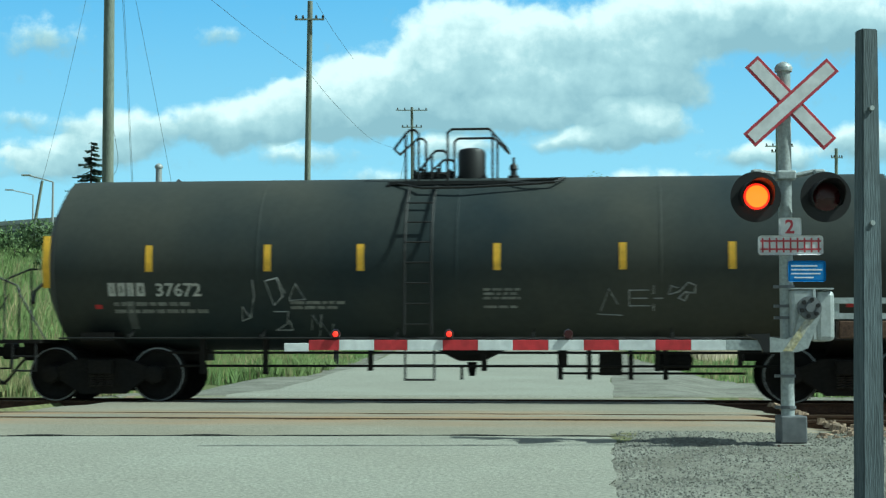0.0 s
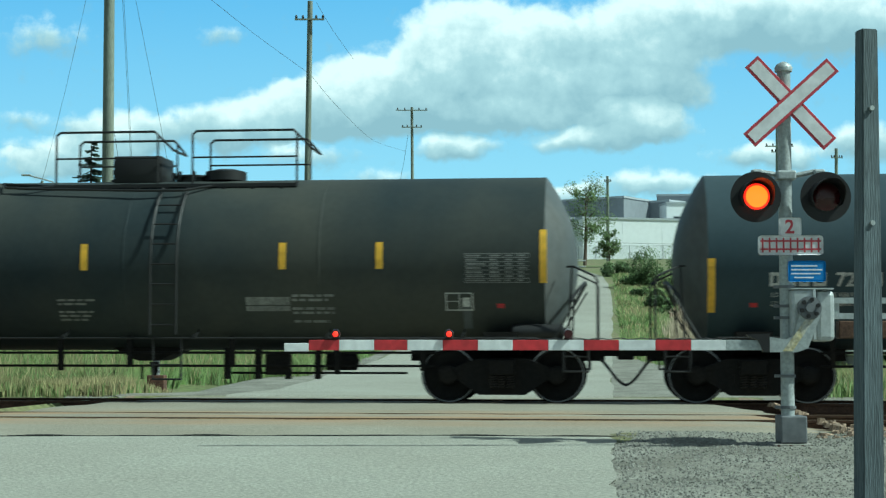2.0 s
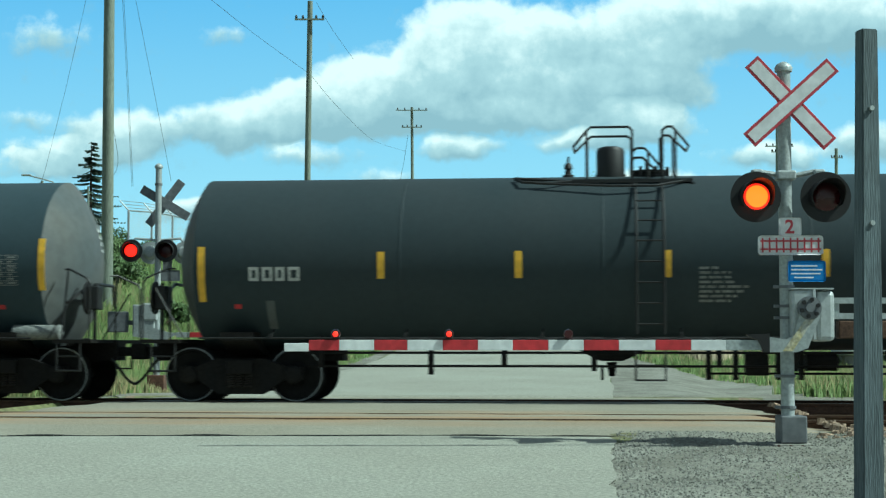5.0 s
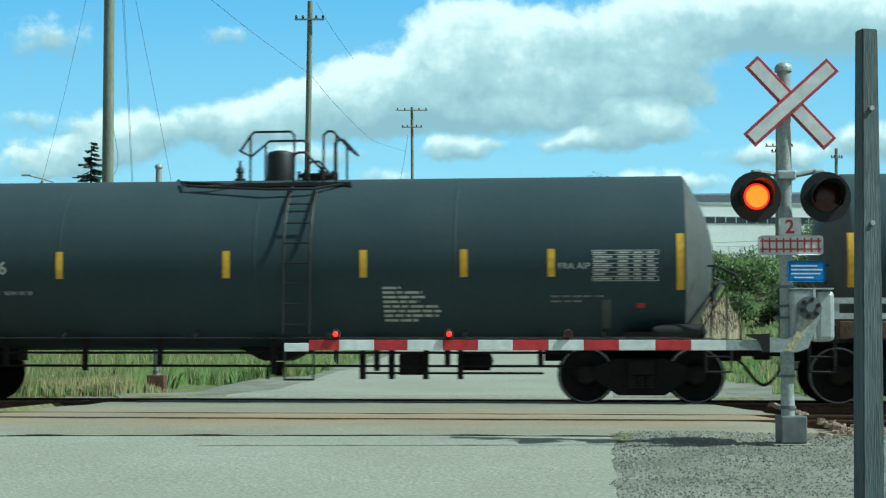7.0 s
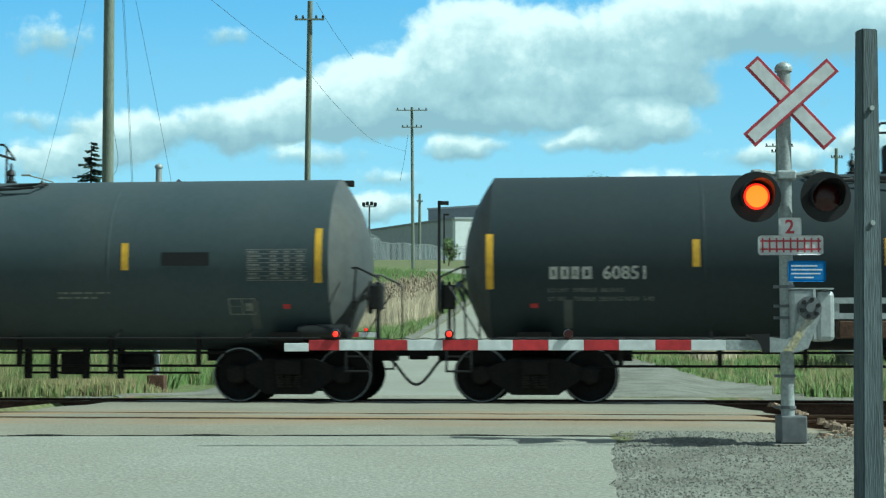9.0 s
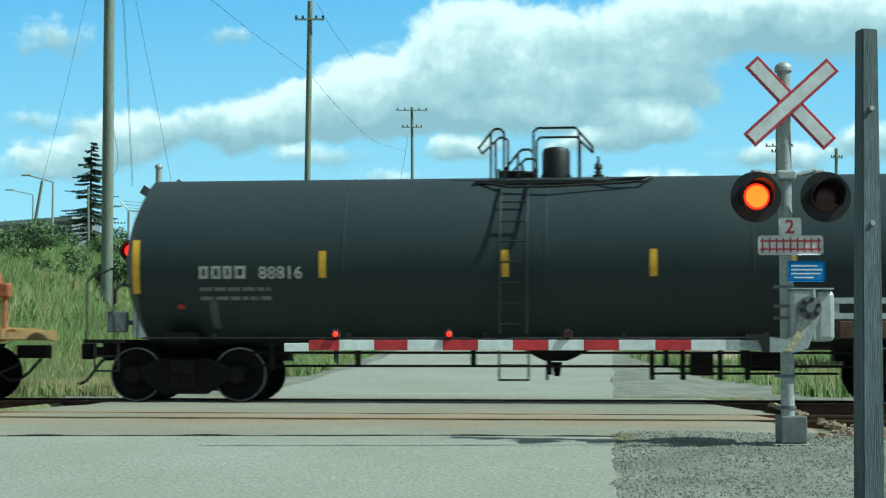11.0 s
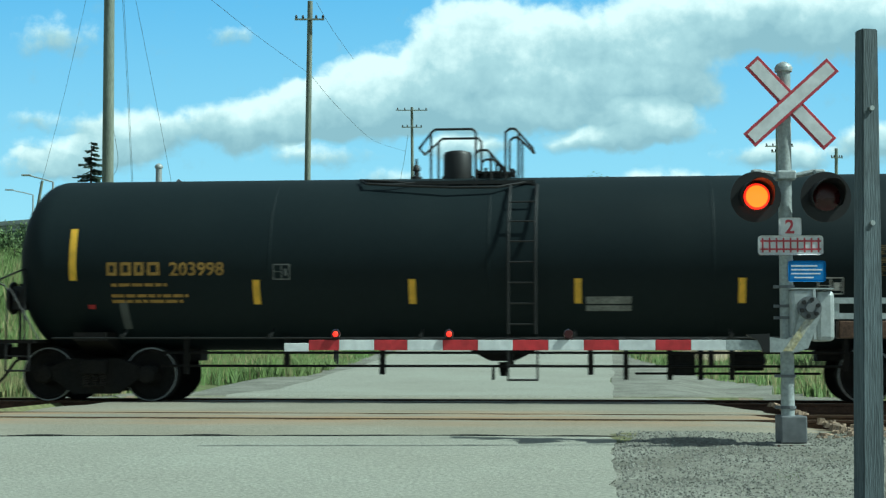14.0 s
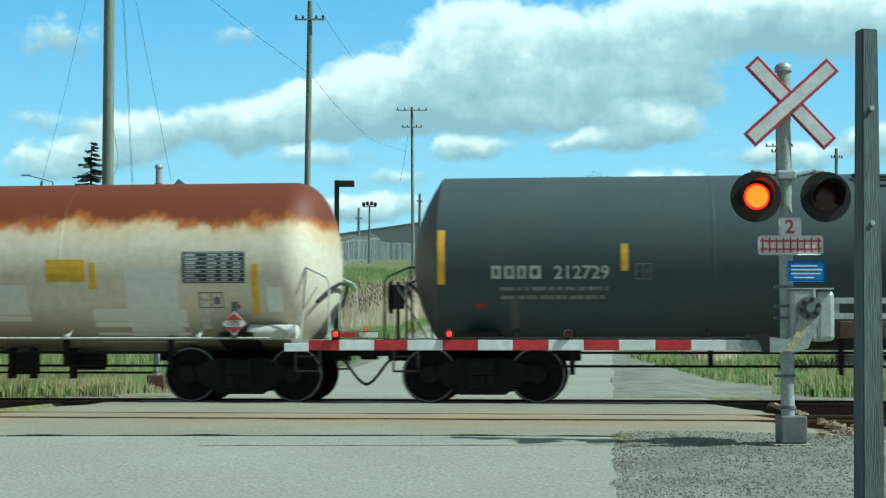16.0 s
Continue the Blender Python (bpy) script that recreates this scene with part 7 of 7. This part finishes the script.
def verge_tuft(rng):
    x, y = rng.uniform(0.2, 6), rng.uniform(-14.5, -9.4)
    return (x, y, 0.5 + clump(x, y, 1.5)) if clump(x, y, 0.9) > 0.22 else None


blades("verge_tufts", 2600, verge_tuft, 0.075, "grass", "small grass tufts in the gravel verge", "grass", 19, 0.005, lean=0.8)


def reed_spot(rng):
    for _ in range(30):
        left = rng.random() < 0.62
        x = rng.gauss(-9.5, 1.2) if left else rng.gauss(3.5, 0.8)
        y = rng.gauss(45, 7.8) if left else rng.gauss(32, 5.6)
        if (x < -8.3 or x > 1.6) and reed_w(x, y) > 0.28 + 0.25 * rng.random():
            return x, y, (0.85 if left else 0.66) + 0.35 * clump(x, y, 0.45)
    return None


blades("reeds", 4300, reed_spot, 1.75, "reed", "brown standing reeds in the ditch", "reeds", 20, 0.008, per=5, lean=0.22)


def plumes(n, seed):
    rng = random.Random(seed)
    vs, fs = [], []
    for _ in range(n):
        spot = reed_spot(rng)
        if spot is None:
            continue
        x, y, k = spot
        z = height(x, y) + 1.75 * k * rng.uniform(0.75, 1.05)
        w, h = 0.05 * rng.uniform(0.6, 1.3), 0.24 * rng.uniform(0.7, 1.3)
        lx = rng.uniform(-0.08, 0.08)
        i = len(vs)
        vs += [(x, y, z), (x - w, y, z + h * 0.4), (x + w, y, z + h * 0.45), (x, y - w, z + h * 0.5), (x + lx, y, z + h)]
        fs += [(i, i + 3, i + 1), (i, i + 2, i + 3), (i + 1, i + 3, i + 4), (i + 3, i + 2, i + 4)]
    return mesh_of("reed_plumes", vs, fs, "plume", "feathery brown reed plumes", "reeds")


plumes(2200, 21)


NORMALS = []


def leaf_cloud(n, lumps, size, rng):
    """Small tilted leaves spread over the skins of several lumps."""
    vs, fs = [], []
    NORMALS.clear()
    for _ in range(n):
        cx, cy, cz, r = rng.choice(lumps)
        d = Vector((rng.gauss(0, 1), rng.gauss(0, 1), rng.gauss(0, 1))).normalized()
        q = r * rng.uniform(0.45, 1.08)
        p = Vector((cx, cy, cz)) + Vector((d.x * q, d.y * q, d.z * q * 0.85))
        if p.z < 0.05:
            continue
        u = Vector((rng.gauss(0, 1), rng.gauss(0, 1), rng.gauss(0, 1))).normalized() * size * rng.uniform(0.6, 1.4)
        v = u.cross(Vector((rng.gauss(0, 1), rng.gauss(0, 1), rng.gauss(0, 1)))).normalized() * size * 0.55
        i = len(vs)
        vs += [tuple(p - u), tuple(p + v), tuple(p + u), tuple(p - v)]
        fs.append((i, i + 1, i + 2, i + 3))
        NORMALS.extend([tuple((d + Vector((rng.gauss(0, 0.4), rng.gauss(0, 0.4), 0.5))).normalized())] * 4)
    return vs, fs


def bush(x, y, w, h, seed, material="leaf", n=2600, leaf=0.10):
    rng = random.Random(seed)
    b = thing("bush", "dense green bush on the bank" if material == "leaf" else "light green young shrub", "bush", "bushes", pose(x, y, height(x, y) - 0.1))
    lumps = [(rng.uniform(-w, w) * 0.7, rng.uniform(-w, w) * 0.5, h * rng.uniform(0.2, 0.7), h * rng.uniform(0.22, 0.42)) for _ in range(12)]
    vs, fs = leaf_cloud(n, lumps, leaf, rng)
    mesh_of("foliage", vs, fs, material, "", "", parent=b, normals=list(NORMALS))
    bm = B()
    for lx, ly, lz, lr in lumps[:8]:
        rod(bm, (lx * 0.2, ly * 0.2, 0), (lx, ly, lz), 0.035, 0.012, 5)
    part("stems", bm, "bark", b)


for i, (x, y, w, h) in enumerate(((3.4, 68.5, 2.2, 2.9), (1.9, 70, 1.2, 1.4), (5.4, 66, 1.8, 2.2), (0.9, 80, 1.2, 1.3), (6.8, 50, 2.0, 2.2), (8.6, 46, 2.2, 2.4), (10.6, 49, 2.4, 2.8), (12.8, 50, 2.4, 2.8), (9.6, 38, 1.8, 1.6), (7.6, 58, 2.4, 2.2), (12.0, 60, 3.0, 3.2), (15.0, 56, 3.0, 3.2), (6.3, 36, 1.6, 1.8), (7.4, 28, 1.6, 1.5), (2.9, 47, 1.0, 0.8), (2.9, 53, 1.1, 0.9), (2.2, 60, 1.0, 0.8))):
    bush(x, y, w, h, 40 + i, "leaf_young" if i % 3 else "leaf", 4600, 0.07)
for i, (x, y, w, h) in enumerate(((-16.5, 38, 1.8, 1.0), (-19.5, 34, 2.4, 1.5), (-22.5, 40, 2.6, 1.8), (-26.5, 38, 2.8, 2.3), (-20.5, 26, 2.6, 1.7), (-13.6, 47, 1.6, 0.9), (-17.0, 24, 2.2, 1.3), (-13.0, 30, 1.4, 0.9), (-14.2, 21, 1.6, 0.9))):
    bush(x, y, w, h, 60 + i, "leaf_young" if i % 2 else "leaf", 4000, 0.065)


def tree(x, y, tall, spread, seed, leafy=5200, leaf=0.12, label="young deciduous tree with thin new leaves"):
    rng = random.Random(seed)
    t = thing("tree", label, "tree", "trees", pose(x, y, height(x, y) - 0.2))
    bm = B()
    rod(bm, (0, 0, 0), (0.1, 0, tall * 0.45), 0.16 * tall / 7, 0.10 * tall / 7, 8)
    rod(bm, (0.1, 0, tall * 0.45), (0.05, 0, tall * 0.95), 0.10 * tall / 7, 0.02, 6)
    part("trunk", bm, "bark", t)
    lumps = []
    for i in range(26):
        a, z0 = rng.uniform(0, 6.283), tall * rng.uniform(0.22, 0.85)
        ln = spread * rng.uniform(0.5, 1.0) * (1.1 - 0.6 * (z0 / tall))
        p = Vector((math.cos(a) * ln, math.sin(a) * ln, z0 + ln * rng.uniform(0.4, 1.0)))
        bm = B()
        mid = Vector((0.08, 0, z0)).lerp(p, 0.5) + Vector((0, 0, -0.1 * ln))
        rod(bm, (0.08, 0, z0), mid, 0.045, 0.03, 5)
        rod(bm, mid, p, 0.03, 0.01, 5)
        part("limb", bm, "bark", t)
        lumps.append((p.x, p.y, p.z, 0.45 * spread * rng.uniform(0.4, 0.9)))
        lumps.append((mid.x, mid.y, mid.z, 0.35 * spread * rng.uniform(0.4, 0.9)))
    vs, fs = leaf_cloud(leafy, lumps, leaf, rng)
    mesh_of("crown", vs, fs, "leaf_young", "", "", parent=t, normals=list(NORMALS))


tree(-1.9, 113, 7.6, 2.7, 70, 4200, 0.085)
tree(0.2, 108, 3.4, 1.3, 71, 1500, 0.10, "small shrubby tree beside the road bend")
tree(-13.9, 112, 2.6, 0.9, 72, 900, 0.10, "small young tree by the fence")
tree(-10.3, 142, 3.2, 1.3, 73, 1100, 0.12, "small pale young tree by the lot")
tree(-26.4, 121, 3.6, 1.3, 74, 1400, 0.12, "small tree behind the fence")


def conifer(x, y, tall, spread, seed):
    rng = random.Random(seed)
    t = thing("conifer", "dark green spruce with drooping branches", "tree", "trees", pose(x, y, height(x, y) - 0.2))
    bm = B()
    rod(bm, (0, 0, 0), (0, 0, tall), 0.14, 0.02, 8)
    part("trunk", bm, "bark", t)
    vs, fs = [], []
    z = tall * 0.08
    while z < tall * 0.985:
        k = 1 - z / tall
        for _ in range(8):
            a, ln = rng.uniform(0, 6.283), spread * (k ** 0.85) * rng.uniform(0.35, 1.15) + 0.06
            zb = z + tall * rng.uniform(-0.07, 0.07)
            for j in range(10):
                f = (j + 1) / 10
                c = Vector((math.cos(a) * ln * f, math.sin(a) * ln * f, zb - 0.25 * ln * f + 0.12 * ln * f * f))
                for s in (-1, 1):
                    d = Vector((-math.sin(a) * s + 0.4 * math.cos(a), math.cos(a) * s + 0.4 * math.sin(a), -0.5)) * (0.16 + 0.18 * ln * (1 - f)) * rng.uniform(0.5, 1.1)
                    w = Vector((math.cos(a), math.sin(a), 0.3)) * 0.075
                    i = len(vs)
                    vs += [tuple(c - w), tuple(c + w), tuple(c + d)]
                    fs.append((i, i + 1, i + 2))
        z += tall * 0.042
    nr = []
    for i in range(0, len(vs), 3):
        n = Vector((vs[i][0] + rng.gauss(0, 0.3), vs[i][1] + rng.gauss(0, 0.3), 0.9)).normalized()
        nr += [tuple(n)] * 3
    mesh_of("crown", vs, fs, "needle", "", "", parent=t, normals=nr)


conifer(-25.9, 50.3, 6.4, 2.7, 75)


# ---- what moves ----



def motions():
    ticks = [0, 1 / 30] + [i for i in range(1, 16)] + [16 - 1 / 30, 16]
    for car, x0 in CARS:
        walk(car, [(t, pose(x0 + SPEED * t, 0, 0)) for t in ticks])
    turn = math.degrees(SPEED / R_WHEEL)
    for w in WHEELSETS:
        p = w.matrix_basis.translation.copy()
        walk(w, [(i / 30, pose(p.x, p.y, p.z, 0, turn * i / 30, 0)) for i in range(481)])
    # clouds drift slowly to the side
    c = EYE @ Vector((0, 0, -FAR))
    side = EYE.to_3x3() @ Vector((1, 0, 0))
    def cloud_at(t):
        m = EYE.copy()
        m.translation = c + side * (1.43 * (t - 16.0))
        return m
    walk(BACK, [(t, cloud_at(t)) for t in ticks])
    # lamps come on in turn: the light moves forward in its lens, then back
    for led, phase, s in FLASH:
        p = led.matrix_basis.translation.copy()
        lit, rest = pose(p.x, p.y + s * 0.03, p.z), pose(p.x, p.y - s * 0.035, p.z)
        rows, on = [(0, lit if phase == 0 else rest)], phase == 0
        k = 0
        while 0.23 + 0.5 * k < 16:
            t = 0.23 + 0.5 * k
            rows += [(t - 0.034, lit if on else rest), (t + 0.034, rest if on else lit)]
            on, k = not on, k + 1
        rows.append((16, lit if on else rest))
        walk(led, rows)


motions()
